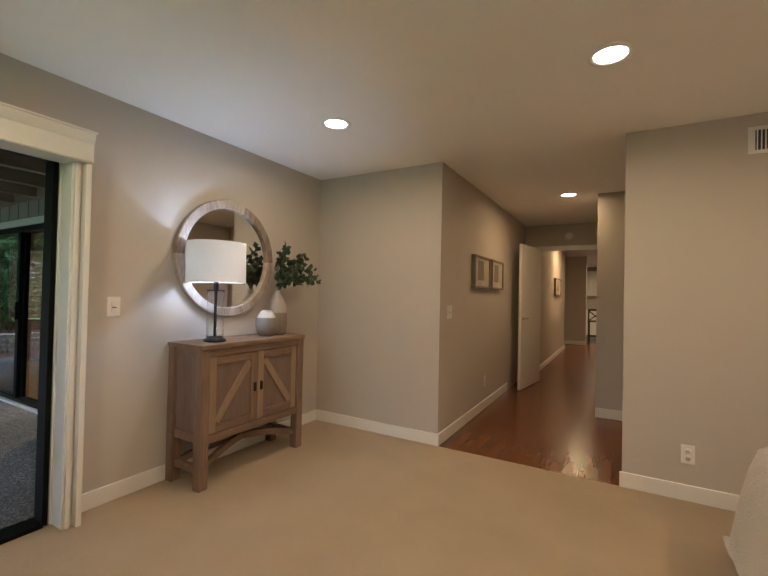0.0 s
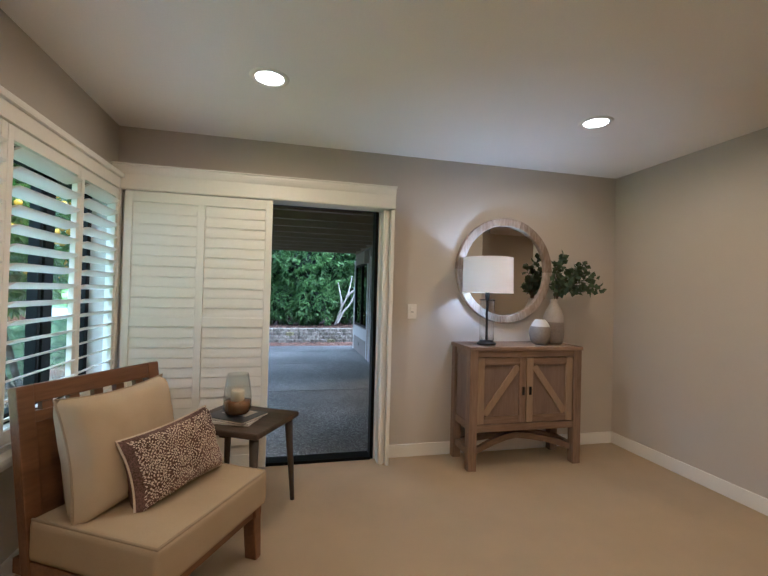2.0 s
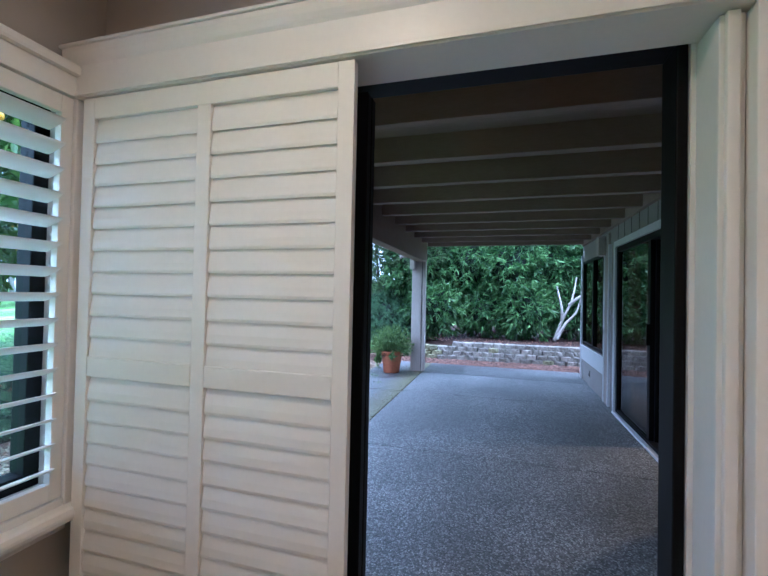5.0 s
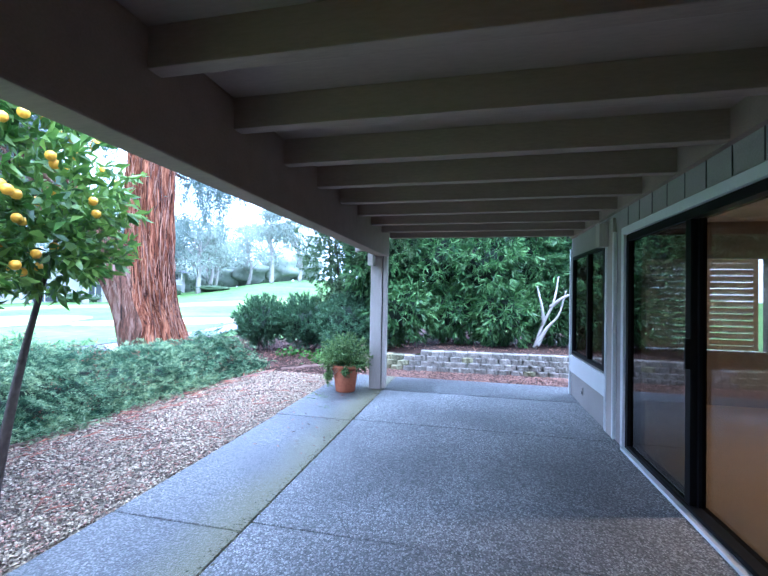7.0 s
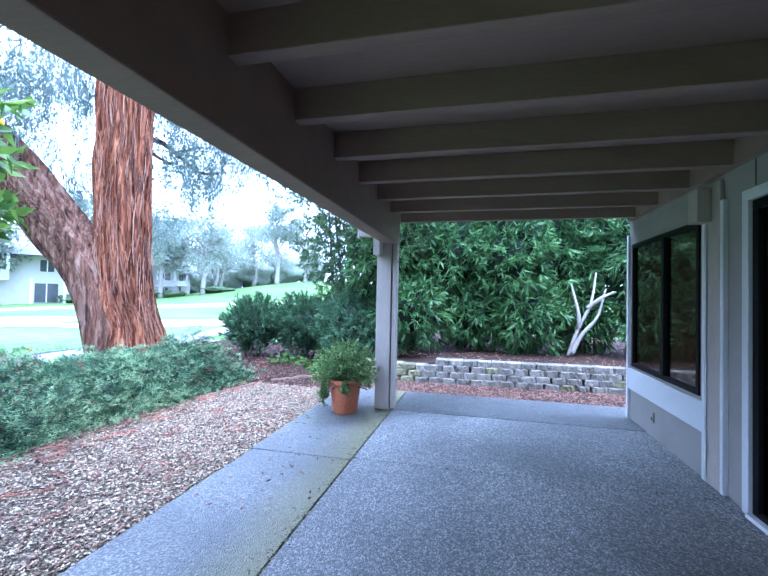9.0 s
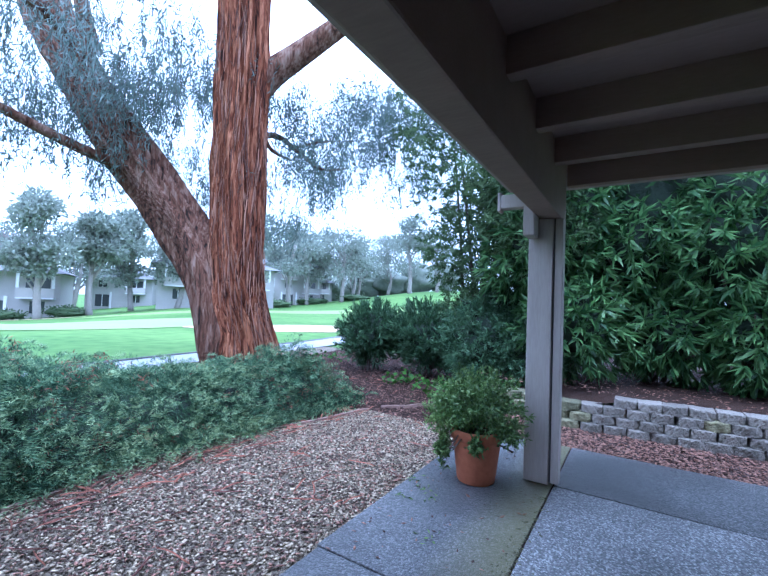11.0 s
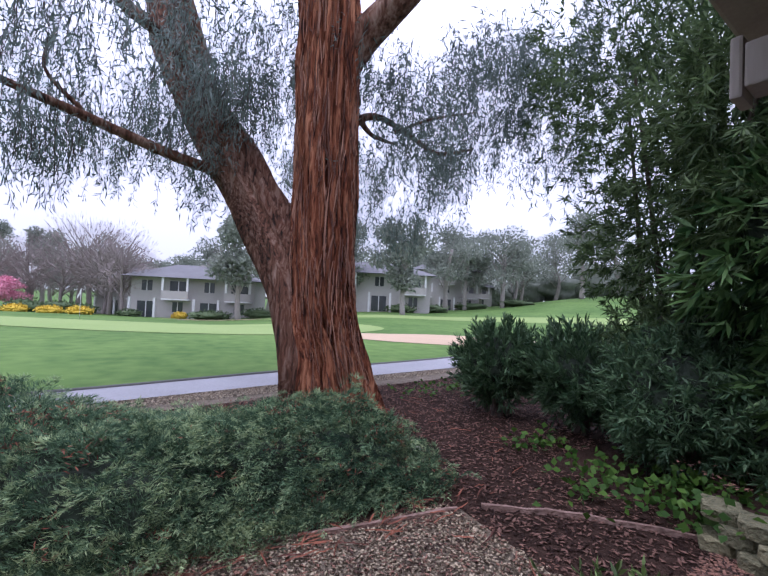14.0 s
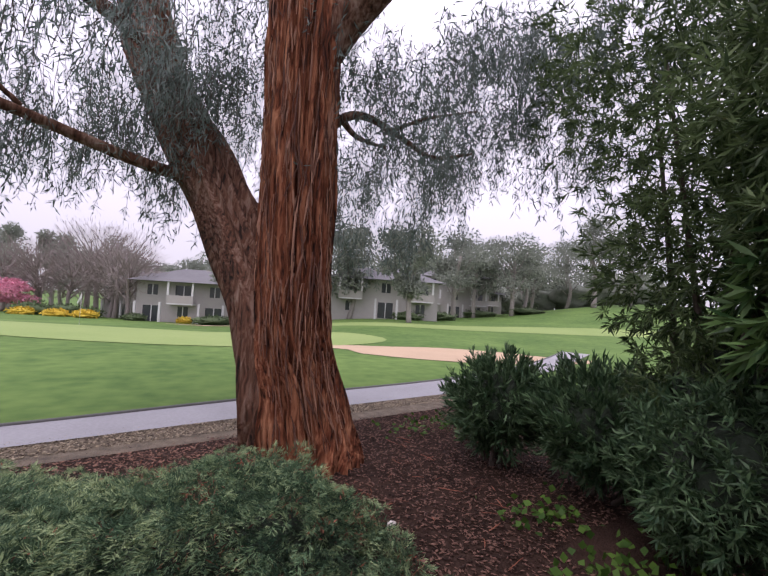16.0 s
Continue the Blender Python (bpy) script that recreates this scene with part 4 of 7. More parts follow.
# local: x to the chair's left side as seen from behind, y forward
W2, D2 = 0.345, 0.36
seat = bmesh.new()
add_box(seat, -W2, W2, -D2 + 0.10, D2, 0.265, 0.43, 0.03, seg=4)
part("seat_cushion", seat, M_LINEN, ch, "beige upholstered seat", True)
for z in (0.275, 0.425):
    pts = [(-W2 + 0.012, -D2 + 0.11, z), (-W2 + 0.012, D2 - 0.012, z), (W2 - 0.012, D2 - 0.012, z), (W2 - 0.012, -D2 + 0.11, z)]
    tube("piping", [p for a, b in zip(pts, pts[1:]) for p in (a, b)], [0.006] * 6, M_PIPING, ch, seg=8)
for xx in (-W2 + 0.03, W2 - 0.03):
    box("side_rail", xx - 0.025, xx + 0.025, -D2 + 0.02, D2 - 0.03, 0.205, 0.265, M_TEAK, ch)
    bm = bmesh.new()
    vs = add_box(bm, xx - 0.03, xx + 0.03, D2 - 0.10, D2 - 0.035, 0.0, 0.205, 0.006)
    for v in vs:
        if v.co.z < 0.1:
            v.co.y += 0.012
            v.co.x = xx + (v.co.x - xx) * 0.72
    part("front_leg", bm, M_TEAK, ch)
box("front_rail", -W2 + 0.055, W2 - 0.055, D2 - 0.085, D2 - 0.045, 0.205, 0.265, M_TEAK, ch)
lean = Matrix.Translation((0, -D2 + 0.10, 0.20)) @ pose(0, 0, 0, 9) @ Matrix.Translation((0, D2 - 0.10, -0.20))
for xx in (-W2 + 0.033, W2 - 0.033):
    box("back_post", xx - 0.033, xx + 0.033, -D2 + 0.075, -D2 + 0.125, -0.02, 0.93, M_TEAK, ch, bev=0.006, m=lean)
box("top_rail", -W2 + 0.066, W2 - 0.066, -D2 + 0.078, -D2 + 0.122, 0.855, 0.93, M_TEAK, ch, bev=0.006, m=lean)
box("second_rail", -W2 + 0.066, W2 - 0.066, -D2 + 0.082, -D2 + 0.118, 0.775, 0.822, M_TEAK, ch, bev=0.004, m=lean)
for i in range(5):
    xx = -0.225 + 0.1125 * i
    box("slot_block", xx - 0.022, xx + 0.022, -D2 + 0.086, -D2 + 0.114, 0.822, 0.855, M_TEAK, ch, bev=0.002, m=lean)
for i in range(6):
    xx = -0.2785 + i * 0.093
    box("back_slat", xx + 0.002, xx + 0.091, -D2 + 0.09, -D2 + 0.108, 0.28, 0.775, M_TEAK, ch, bev=0.004, m=lean)
box("low_back_rail", -W2 + 0.066, W2 - 0.066, -D2 + 0.08, -D2 + 0.12, 0.20, 0.28, M_TEAK, ch, m=lean)


def pillow(name, w, h, d, mat, label, m, pipe=None, petals=0, seed=1):
    pw = new(name)
    tagged(pw, label, "pillow")
    n = 22
    verts, faces = [], []

    def surf(u, v, s):
        k = (max(0, (1 - u ** 4)) * max(0, (1 - v ** 4))) ** 0.42
        pinch = 1 - 0.10 * (1 - abs(u) ** 2) * abs(v) ** 3
        pinch2 = 1 - 0.10 * (1 - abs(v) ** 2) * abs(u) ** 3
        wr = 0.010 * noise.noise(Vector((u * 2.2, v * 2.2, s * 2 + seed))) + 0.006 * noise.noise(Vector((u * 7 + v * 2, v * 5, s + seed)))
        return Vector((u * w / 2 * pinch2, s * (d / 2 * k + wr * k), v * h / 2 * pinch))

    for s in (1, -1):
        for i in range(n + 1):
            for j in range(n + 1):
                verts.append(surf(-1 + 2 * i / n, -1 + 2 * j / n, s))
    o = (n + 1) ** 2
    for i in range(n):
        for j in range(n):
            q = (i * (n + 1) + j, (i + 1) * (n + 1) + j, (i + 1) * (n + 1) + j + 1, i * (n + 1) + j + 1)
            faces.append(q[::-1])
            faces.append(tuple(o + k for k in q))
    raw("cover", verts, faces, mat, pw, "", True)
    if pipe:
        rim = [surf(-1 + 2 * i / 20, -1, 1) for i in range(20)] + [surf(1, -1 + 2 * i / 20, 1) for i in range(20)] + [surf(1 - 2 * i / 20, 1, 1) for i in range(20)] + [surf(-1, 1 - 2 * i / 20, 1) for i in range(21)]
        tube("piping", rim, [0.005] * len(rim), pipe, pw, seg=6)
    if petals:
        r = random.Random(seed)
        pv, pf = [], []
        flowers = [(r.uniform(-1, 1), r.uniform(-1, 1)) for _ in range(petals)]
        for fu, fv in flowers:
            for ring, (cnt, rad, ln) in enumerate(((6, 0.007, 0.0095), (10, 0.0175, 0.012), (14, 0.030, 0.014), (18, 0.044, 0.015))):
                for kk in range(cnt):
                    a = 2 * math.pi * (kk + 0.5 * ring) / cnt
                    cu, cv = fu + math.cos(a) * rad * 2 / w, fv + math.sin(a) * rad * 2 / h
                    if abs(cu) > 0.93 or abs(cv) > 0.9:
                        continue
                    if any((cu - gu) ** 2 * w * w / 4 + (cv - gv) ** 2 * h * h / 4 < (rad * 0.96) ** 2 for gu, gv in flowers if (gu, gv) != (fu, fv)):
                        continue
                    base = len(pv)
                    for da, dl in ((0, -0.5), (-0.5, 0.15), (0, 0.5), (0.5, 0.15)):
                        rr = rad + dl * ln
                        aa = a + da * 0.0064 / max(rad, 0.009)
                        p = surf(fu + math.cos(aa) * rr * 2 / w, fv + math.sin(aa) * rr * 2 / h, 1)
                        pv.append((p.x, p.y + 0.0022, p.z))
                    pf.append((base, base + 1, base + 2, base + 3))
        raw("petal_print", pv, pf, M_PETAL, pw, "cream burst petals printed on the front")
    pw.matrix_world = m
    return pw


CH = ch.matrix_world.copy()
pillow("cushion", 0.54, 0.50, 0.22, M_LINEN2, "square beige linen cushion leaning on the chair back", CH @ pose(0.055, -0.125, 0.645, 13, 0, 2), M_PIPING, seed=2)
pillow("lumbar_pillow", 0.49, 0.31, 0.17, M_PLUM, "brown mauve lumbar pillow with a cream petal print", CH @ pose(-0.055, 0.05, 0.57, 18, 3, -3), M_PETAL, petals=125, seed=4)

# ---- side table ----
tb = thing("side_table", -2.0, 0.085, 0.0, "dark walnut side table with tapered splayed legs", "table", rz=-29)
bm = bmesh.new()
add_box(bm, -0.24, 0.24, -0.27, 0.27, 0.527, 0.56, 0.012, seg=3)
part("tabletop", bm, M_WALNUT, tb)
for xx in (-0.19, 0.19):
    for yy in (-0.22, 0.22):
        tube("leg", [(xx * 1.16, yy * 1.12, 0.0), (xx * 1.1, yy * 1.08, 0.2), (xx, yy, 0.527)], [0.013, 0.018, 0.026], M_WALNUT, tb, seg=14)
box("apron", -0.17, 0.17, -0.02, 0.02, 0.49, 0.527, M_WALNUT, tb)
TB = tb.matrix_world.copy()
for i, (dx, dy, rz, w, h, z0, th, mt, lab) in enumerate(((0.035, -0.02, 8, 0.24, 0.30, 0.56, 0.012, M_PAPER_W, "pale magazine lying on the side table"), (0.03, -0.01, -6, 0.23, 0.29, 0.572, 0.013, M_PAPER_B, "dark covered magazine on top of another"))):
    bk = new("magazine")
    tagged(bk, lab, "magazine", "magazines on the side table")
    box("pages", -w / 2 + 0.003, w / 2 - 0.002, -h / 2 + 0.002, h / 2 - 0.002, 0.0015, th - 0.0015, M_PAPER_W, bk, bev=0)
    box("cover", -w / 2, w / 2, -h / 2, h / 2, th - 0.0015, th, mt, bk, bev=0)
    box("back_cover", -w / 2, w / 2, -h / 2, h / 2, 0, 0.0015, mt, bk, bev=0)
    if i:
        box("cover_print", -w / 2 + 0.02, w / 2 - 0.10, -h / 2 + 0.05, h / 2 - 0.06, th, th + 0.0006, M_ARTPALE, bk, bev=0)
    bk.matrix_world = TB @ pose(dx, dy, z0, 0, 0, rz)
cv = new("candle_holder")
tagged(cv, "clear glass hurricane with amber base", "candle holder")
cv.matrix_world = TB @ pose(0.02, -0.01, 0.5856) @ Matrix.Scale(1.12, 4)
g1 = lathe("glass", [(0.062, 0.0), (0.072, 0.03), (0.074, 0.075), (0.066, 0.15), (0.055, 0.215), (0.0525, 0.215), (0.063, 0.15), (0.071, 0.075), (0.069, 0.03), (0.06, 0.004)], M_GLASS, cv)
lathe("amber_base", [(0.001, 0.006), (0.058, 0.007), (0.066, 0.03), (0.0685, 0.07), (0.05, 0.072), (0.001, 0.072)], M_SAND, cv, "amber tinted filling")
cd = new("candle")
tagged(cd, "short ivory pillar candle inside the glass", "candle")
cd.matrix_world = TB @ pose(0.02, -0.01, 0.6665) @ Matrix.Scale(1.12, 4)
lathe("wax", [(0.001, 0.0), (0.034, 0.0), (0.035, 0.002), (0.035, 0.05), (0.030, 0.055), (0.012, 0.051), (0.001, 0.05)], M_WAX, cd)
tube("wick", [(0, 0, 0.05), (0.001, 0, 0.062)], [0.001, 0.0008], M_SLOT, cd, seg=6)

# ---- bed ----
bed = thing("bed", 1.66, 1.84, 0.0, "bed covered with an ivory quilted cover", "bed")
box("base", -1.0, 1.0, -0.74, 0.74, 0.06, 0.32, M_LINEN, bed, bev=0.02)
for xx in (-0.93, 0.93):
    for yy in (-0.66, 0.66):
        box("leg", xx - 0.03, xx + 0.03, yy - 0.03, yy + 0.03, 0.0, 0.06, M_TEAK, bed)
n1, n2 = 70, 56
verts, faces = [], []
for i in range(n1 + 1):
    for j in range(n2 + 1):
        u, v = -1 + 2 * i / n1, -1 + 2 * j / n2
        x, y = 1.30 * u, 1.05 * v
        ex, ey = max(0, abs(x) - 0.98), max(0, abs(y) - 0.74)
        drop = min(0.55, 1.9 * math.hypot(ex, ey))
        px = math.copysign(min(abs(x), 0.98 + 0.26 * ex ** 0.6 if ex else abs(x)), x)
        py = math.copysign(min(abs(y), 0.74 + 0.26 * ey ** 0.6 if ey else abs(y)), y)
        puff = 0.016 * abs(math.sin(x * 22 + y * 22)) * abs(math.sin(x * 22 - y * 22)) + 0.02 * noise.noise(Vector((x * 3, y * 3, 1)))
        verts.append((px, py, 0.635 + puff - drop))
for i in range(n1):
    for j in range(n2):
        a = i * (n2 + 1) + j
        faces.append((a, a + n2 + 1, a + n2 + 2, a + 1))
raw("quilt", verts, faces, M_QUILT, bed, "ivory diamond quilted cover", True)
box("mattress", -0.97, 0.97, -0.73, 0.73, 0.32, 0.60, M_QUILT, bed, bev=0.04)
box("headboard", 1.0, 1.06, -0.78, 0.78, 0.0, 1.15, M_LINEN, bed, bev=0.02)

# ---- hallway things ----
hd = thing("hall_door", -1.0, 6.72, 0.008, "plain cream painted flush door standing open", "door", rz=-98)
box("leaf", 0.0, 0.86, -0.02, 0.02, 0.0, 2.035, M_WHITE, hd)
for s in (-1, 1):
    tube("handle", [(0.80, s * 0.02, 0.99), (0.80, s * 0.055, 0.99), (0.69, s * 0.058, 0.99)], [0.009, 0.009, 0.008], M_BRASS, hd, "satin nickel lever", seg=8)
    lathe("rosette", [(0.0005, 0.0), (0.026, 0.0), (0.027, 0.006), (0.0005, 0.008)], M_BRASS, hd).matrix_local = pose(0.80, s * 0.02, 0.99, -90 * s)
for zz in (0.2, 1.0, 1.85):
    box("hinge", -0.012, 0.004, -0.024, -0.012, zz - 0.045, zz + 0.045, M_BRASS, hd, bev=0.002)


def framed(x, y0, y1, z0, z1, label):
    a = thing("framed_picture", x, (y0 + y1) / 2, (z0 + z1) / 2, label, "picture", group="hallway pictures")
    w, h = (y1 - y0) / 2, (z1 - z0) / 2
    for r in ((0, 0.045, -w, w, h - 0.025, h), (0, 0.045, -w, w, -h, -h + 0.025), (0, 0.045, -w, -w + 0.025, -h + 0.025, h - 0.025), (0, 0.045, w - 0.025, w, -h + 0.025, h - 0.025)):
        box("frame", *r, M_ARTDARK, a)
    box("canvas", 0.0, 0.03, -w + 0.025, w - 0.025, -h + 0.025, h - 0.025, M_ARTPALE, a, bev=0)
    box("dark_shape", 0.03, 0.032, -w * 0.5, w * 0.2, -h * 0.5, h * 0.7, M_CERAMIC_G, a, bev=0)
    return a


framed(-1.27, 4.16, 4.74, 1.385, 1.74, "dark framed pale abstract picture on the hallway wall")
framed(-1.27, 4.83, 5.36, 1.385, 1.74, "dark framed pale abstract picture beside another")
framed(-1.13, 9.3, 10.2, 1.35, 1.72, "small dark framed picture in the inner hallway")
sd = thing("smoke_detector", -0.62, 6.985, 2.27, "round white smoke detector over the doorway", "smoke detector")
lathe("body", [(0.0005, 0.04), (0.04, 0.04), (0.062, 0.028), (0.068, 0.0)], M_PLATE, sd).matrix_local = pose(0, 0, 0, 90)
kc = thing("kitchen_cabinet", -0.2, 16.6, 0.0, "white kitchen cabinets with a pale counter", "cabinet")
box("base_body", -1.2, 1.2, -0.3, 0.28, 0.0, 0.88, M_WHITE, kc)
box("worktop", -1.22, 1.22, -0.33, 0.28, 0.88, 0.92, M_CERAMIC_W, kc)
box("upper_body", -1.2, 1.2, -0.05, 0.28, 1.4, 2.3, M_WHITE, kc)
for i in range(4):
    box("upper_door", -1.18 + i * 0.6, -0.62 + i * 0.6, -0.07, -0.05, 1.42, 2.28, M_WHITE, kc)
    box("base_door", -1.18 + i * 0.6, -0.62 + i * 0.6, -0.32, -0.30, 0.1, 0.86, M_WHITE, kc)
st = thing("bar_stool", -0.52, 13.4, 0.0, "dark wooden bar stool with crossed back", "stool")
box("seat", -0.2, 0.2, -0.2, 0.2, 0.62, 0.66, M_WALNUT, st)
for xx in (-0.17, 0.17):
    box("front_leg", xx - 0.02, xx + 0.02, 0.15, 0.19, 0.0, 0.62, M_WALNUT, st)
    box("back_leg", xx - 0.02, xx + 0.02, -0.19, -0.15, 0.0, 1.0, M_WALNUT, st)
box("top_rail", -0.15, 0.15, -0.185, -0.155, 0.94, 1.0, M_WALNUT, st)
for s in (-1, 1):
    box("cross_bar", -0.21, 0.21, -0.18, -0.16, -0.015, 0.015, M_WALNUT, st, m=Matrix.Translation((0, 0, 0.8)) @ pose(0, 0, 0, 0, 40 * s))
box("foot_rail", -0.15, 0.15, -0.18, -0.16, 0.2, 0.24, M_WALNUT, st)

# ---- patio roof, beam, post ----
PX1, PX0, HY = -2.785, -9.14, 1.93
setting(boxes("patio_roof", [(-9.05, PX1, -1.05, HY + 0.05, 2.42, 2.47)], M_DECK), "painted board soffit over the patio", "roof")
setting(boxes("roof_cover", [(-9.10, 3.3, -1.10, 6.0, 2.60, 2.66)], M_ROOF), "low roof over house and patio", "roof")
setting(boxes("roof_fascia", [(-9.14, -9.05, -1.10, HY + 0.1, 2.30, 2.60), (-9.05, PX1, -1.10, -1.05, 2.27, 2.60)], M_POST), "taupe painted roof fascia board", "trim")
for i in range(10):
    jx = -3.50 - 0.592 * i
    jm = bmesh.new()
    add_box(jm, jx - 0.075, jx, -0.72, HY - 0.02, 2.25, 2.42, 0.006)
    tagged(part("ceiling_joist", jm, M_JOIST), "taupe painted patio ceiling joist", "joist", "patio ceiling joists", "structure")
beam = bmesh.new()
add_box(beam, -8.80, PX1, -0.87, -0.72, 1.95, 2.419, 0.01)
setting(part("patio_beam", beam, M_JOIST), "deep taupe painted patio edge beam", "beam")
setting(boxes("wall_ledger", [(-9.05, PX1, HY - 0.045, HY - 0.001, 2.24, 2.419)], M_JOIST), "taupe ledger board along the house wall", "beam")
gut = bmesh.new()
add_box(gut, -8.95, PX1, -1.195, -1.102, 2.275, 2.385, 0.012)
setting(part("gutter", gut, M_POST), "taupe painted rain gutter along the eave", "gutter")
ps = thing("patio_post", -8.64, -0.83, 0.0, "weathered grey painted patio post with a conduit strip", "post")
box("shaft", -0.07, 0.07, -0.115, 0.06, 0.008, 1.949, M_POST, ps, bev=0.008)
box("side_board", -0.055, 0.055, 0.072, 0.125, 0.02, 1.949, M_POST, ps, "pale strip beside the shaft", bev=0.006)
# dark strip set in the gap in place of its shade
box("gap_shade", -0.05, 0.045, 0.0605, 0.0715, 0.02, 1.949, M_SLOT, ps, bev=0)
br1 = thing("beam_bracket", -8.42, -0.95, 1.86, "taupe painted timber bracket on the post", "bracket")
box("upright", -0.13, 0.045, 0.005, 0.08, -0.06, 0.149, M_POST, br1, bev=0.006)
box("arm", -0.045, 0.04, -0.16, 0.079, 0.15, 0.25, M_POST, br1, bev=0.006)
box("end_block", -0.047, 0.042, -0.185, -0.161, 0.13, 0.27, M_POST, br1, bev=0.006)

# ---- side wing of the house ----
WN = HY + 0.16
setting(boxes("wing_wall", [(-9.14, -9.02, HY, WN, -0.05, 2.6), (-9.02, -7.56, HY, WN, -0.05, 0.60), (-9.02, -7.56, HY, WN, 1.97, 2.6), (-7.56, -6.93, HY, WN, -0.05, 2.6), (-6.93, -4.55, HY, WN, 1.975, 2.6), (-4.55, -2.785, HY, WN, -0.05, 2.6), (-9.14, -9.02, WN, 2.78, -0.05, 2.6), (-9.14, -9.02, 4.30, 6.0, -0.05, 2.6), (-9.14, -9.02, 2.78, 4.30, -0.05, 0.72), (-9.14, -9.02, 2.78, 4.30, 1.95, 2.6)], M_STUCCO), "taupe painted outside wall of the side wing", "wall")
setting(boxes("wing_room_walls", [(-9.02, -2.79, 5.6, 5.7, -0.05, 2.5), (-2.79, -2.70, 3.44, 5.7, -0.05, 2.5), (-2.79, -1.4, 5.6, 5.7, -0.05, 2.5)], M_WALL), "greige walls of the room behind the glass doors", "wall")
setting(boxes("wing_room_floor", [(-9.02, -2.79, WN, 5.6, -0.12, 0.0)], M_CARPET), "cream carpet behind the glass doors", "floor")
setting(boxes("wing_room_ceiling", [(-9.02, -2.79, WN, 5.6, 2.44, 2.5)], M_CEIL), "white ceiling behind the glass doors", "ceiling")
trim = thing("window_apron_board", -8.30, HY, 0.34, "white painted board below the wing window", "trim")
box("board", -0.80, 0.90, -0.022, -0.001, 0.0, 0.23, M_TRIM, trim)
box("corner_strip", -0.85, -0.80, -0.026, -0.001, -0.34, 1.75, M_TRIM, trim)
box("corner_strip", 0.86, 0.905, -0.03, -0.023, -0.34, 1.60, M_TRIM, trim)
w2 = setting(new("window_2"), "black-framed sliding window of the side wing", "window")
for nm, r in (("window_frame", (-9.02, -7.56, HY - 0.015, HY + 0.05, 0.60, 0.64)), ("window_frame", (-9.02, -7.56, HY - 0.015, HY + 0.05, 1.93, 1.97)), ("window_frame", (-9.02, -8.98, HY - 0.015, HY + 0.05, 0.64, 1.93)), ("window_frame", (-7.60, -7.56, HY - 0.015, HY + 0.05, 0.64, 1.93)), ("mullion", (-8.24, -8.18, HY - 0.02, HY + 0.05, 0.64, 1.93))):
    box(nm, *r, M_BLACKFRAME, w2)
for x0, x1 in ((-8.98, -8.24), (-8.18, -7.60)):
    box("pane", x0, x1, HY + 0.01, HY + 0.016, 0.64, 1.93, M_SCREEN, w2, bev=0)
col = thing("wall_pilaster", -7.33, HY, 0.0, "taupe painted wall post beside the glass doors", "post")
box("shaft", -0.09, 0.09, -0.03, -0.001, 0.0, 2.2, M_POST, col)
box("edge_strip", 0.10, 0.14, -0.035, -0.001, 0.0, 2.05, M_TRIM, col)
box("edge_strip", -0.14, -0.10, -0.035, -0.001, 0.0, 1.95, M_TRIM, col)
lb = thing("wall_box", -7.42, HY - 0.035, 1.92, "taupe metal box high on the wall post", "fixture")
box("body", -0.06, 0.08, -0.09, 0.0, 0.0, 0.24, M_POST, lb, bev=0.008)
box("lid", -0.065, 0.085, -0.095, 0.0, 0.241, 0.252, M_POST, lb, bev=0.003)
oc = thing("outside_outlet", -8.45, HY, 0.19, "small grey outside outlet cover", "outlet")
box("cover", -0.03, 0.03, -0.012, -0.001, -0.05, 0.05, M_STUCCO, oc)
box("lid", -0.018, 0.018, -0.018, -0.012, -0.035, 0.0, M_SLOT, oc)
for cx in [-6.9 + 0.26 * i for i in range(10)]:
    box("siding_board_joint", cx - 0.004, cx + 0.004, HY - 0.004, HY - 0.001, 2.07, 2.24, M_SLOT, None, bev=0)["kind"] = "structure"
gd = thing("glass_patio_door", -5.75, HY, 0.0, "black-framed sliding glass doors of the side wing", "door")
box("white_curb", -1.17, 1.20, -0.05, 0.0, -0.02, 0.02, M_TRIM, gd)
box("casing", -1.24, 1.24, -0.03, 0.0, 1.98, 2.05, M_TRIM, gd)
box("casing", -1.24, -1.175, -0.03, 0.0, 0.0, 1.98, M_TRIM, gd)
box("frame_head", -1.17, 1.20, -0.01, 0.10, 1.915, 1.975, M_BLACKFRAME, gd)
box("frame_jamb", -1.17, -1.11, -0.01, 0.10, 0.0, 1.915, M_BLACKFRAME, gd)
box("frame_jamb", 1.14, 1.20, -0.01, 0.10, 0.0, 1.915, M_BLACKFRAME, gd)
box("sill_track", -1.11, 1.14, -0.01, 0.10, 0.0, 0.05, M_BLACKFRAME, gd)
box("meeting_stile", -0.10, -0.03, 0.0, 0.04, 0.05, 1.915, M_BLACKFRAME, gd)
box("meeting_stile", -0.10, -0.01, 0.042, 0.085, 0.05, 1.915, M_BLACKFRAME, gd)
box("handle", -0.045, -0.025, -0.03, 0.0, 0.93, 1.13, M_BLACKFRAME, gd)
box("pane", -1.11, -0.10, 0.015, 0.021, 0.05, 1.915, M_SCREEN, gd, bev=0)
box("pane", -0.01, 1.14, 0.06, 0.066, 0.05, 1.915, M_PANE2, gd, bev=0).visible_shadow = False
cw = shutter_panel("window_shutter", 0.60, 1.2, 1, [(0, 0.055), (1.145, 1.2)], 0.05, 0.083, 0.085, -62, "white painted window shutter leaf with open blades", "window shutters")
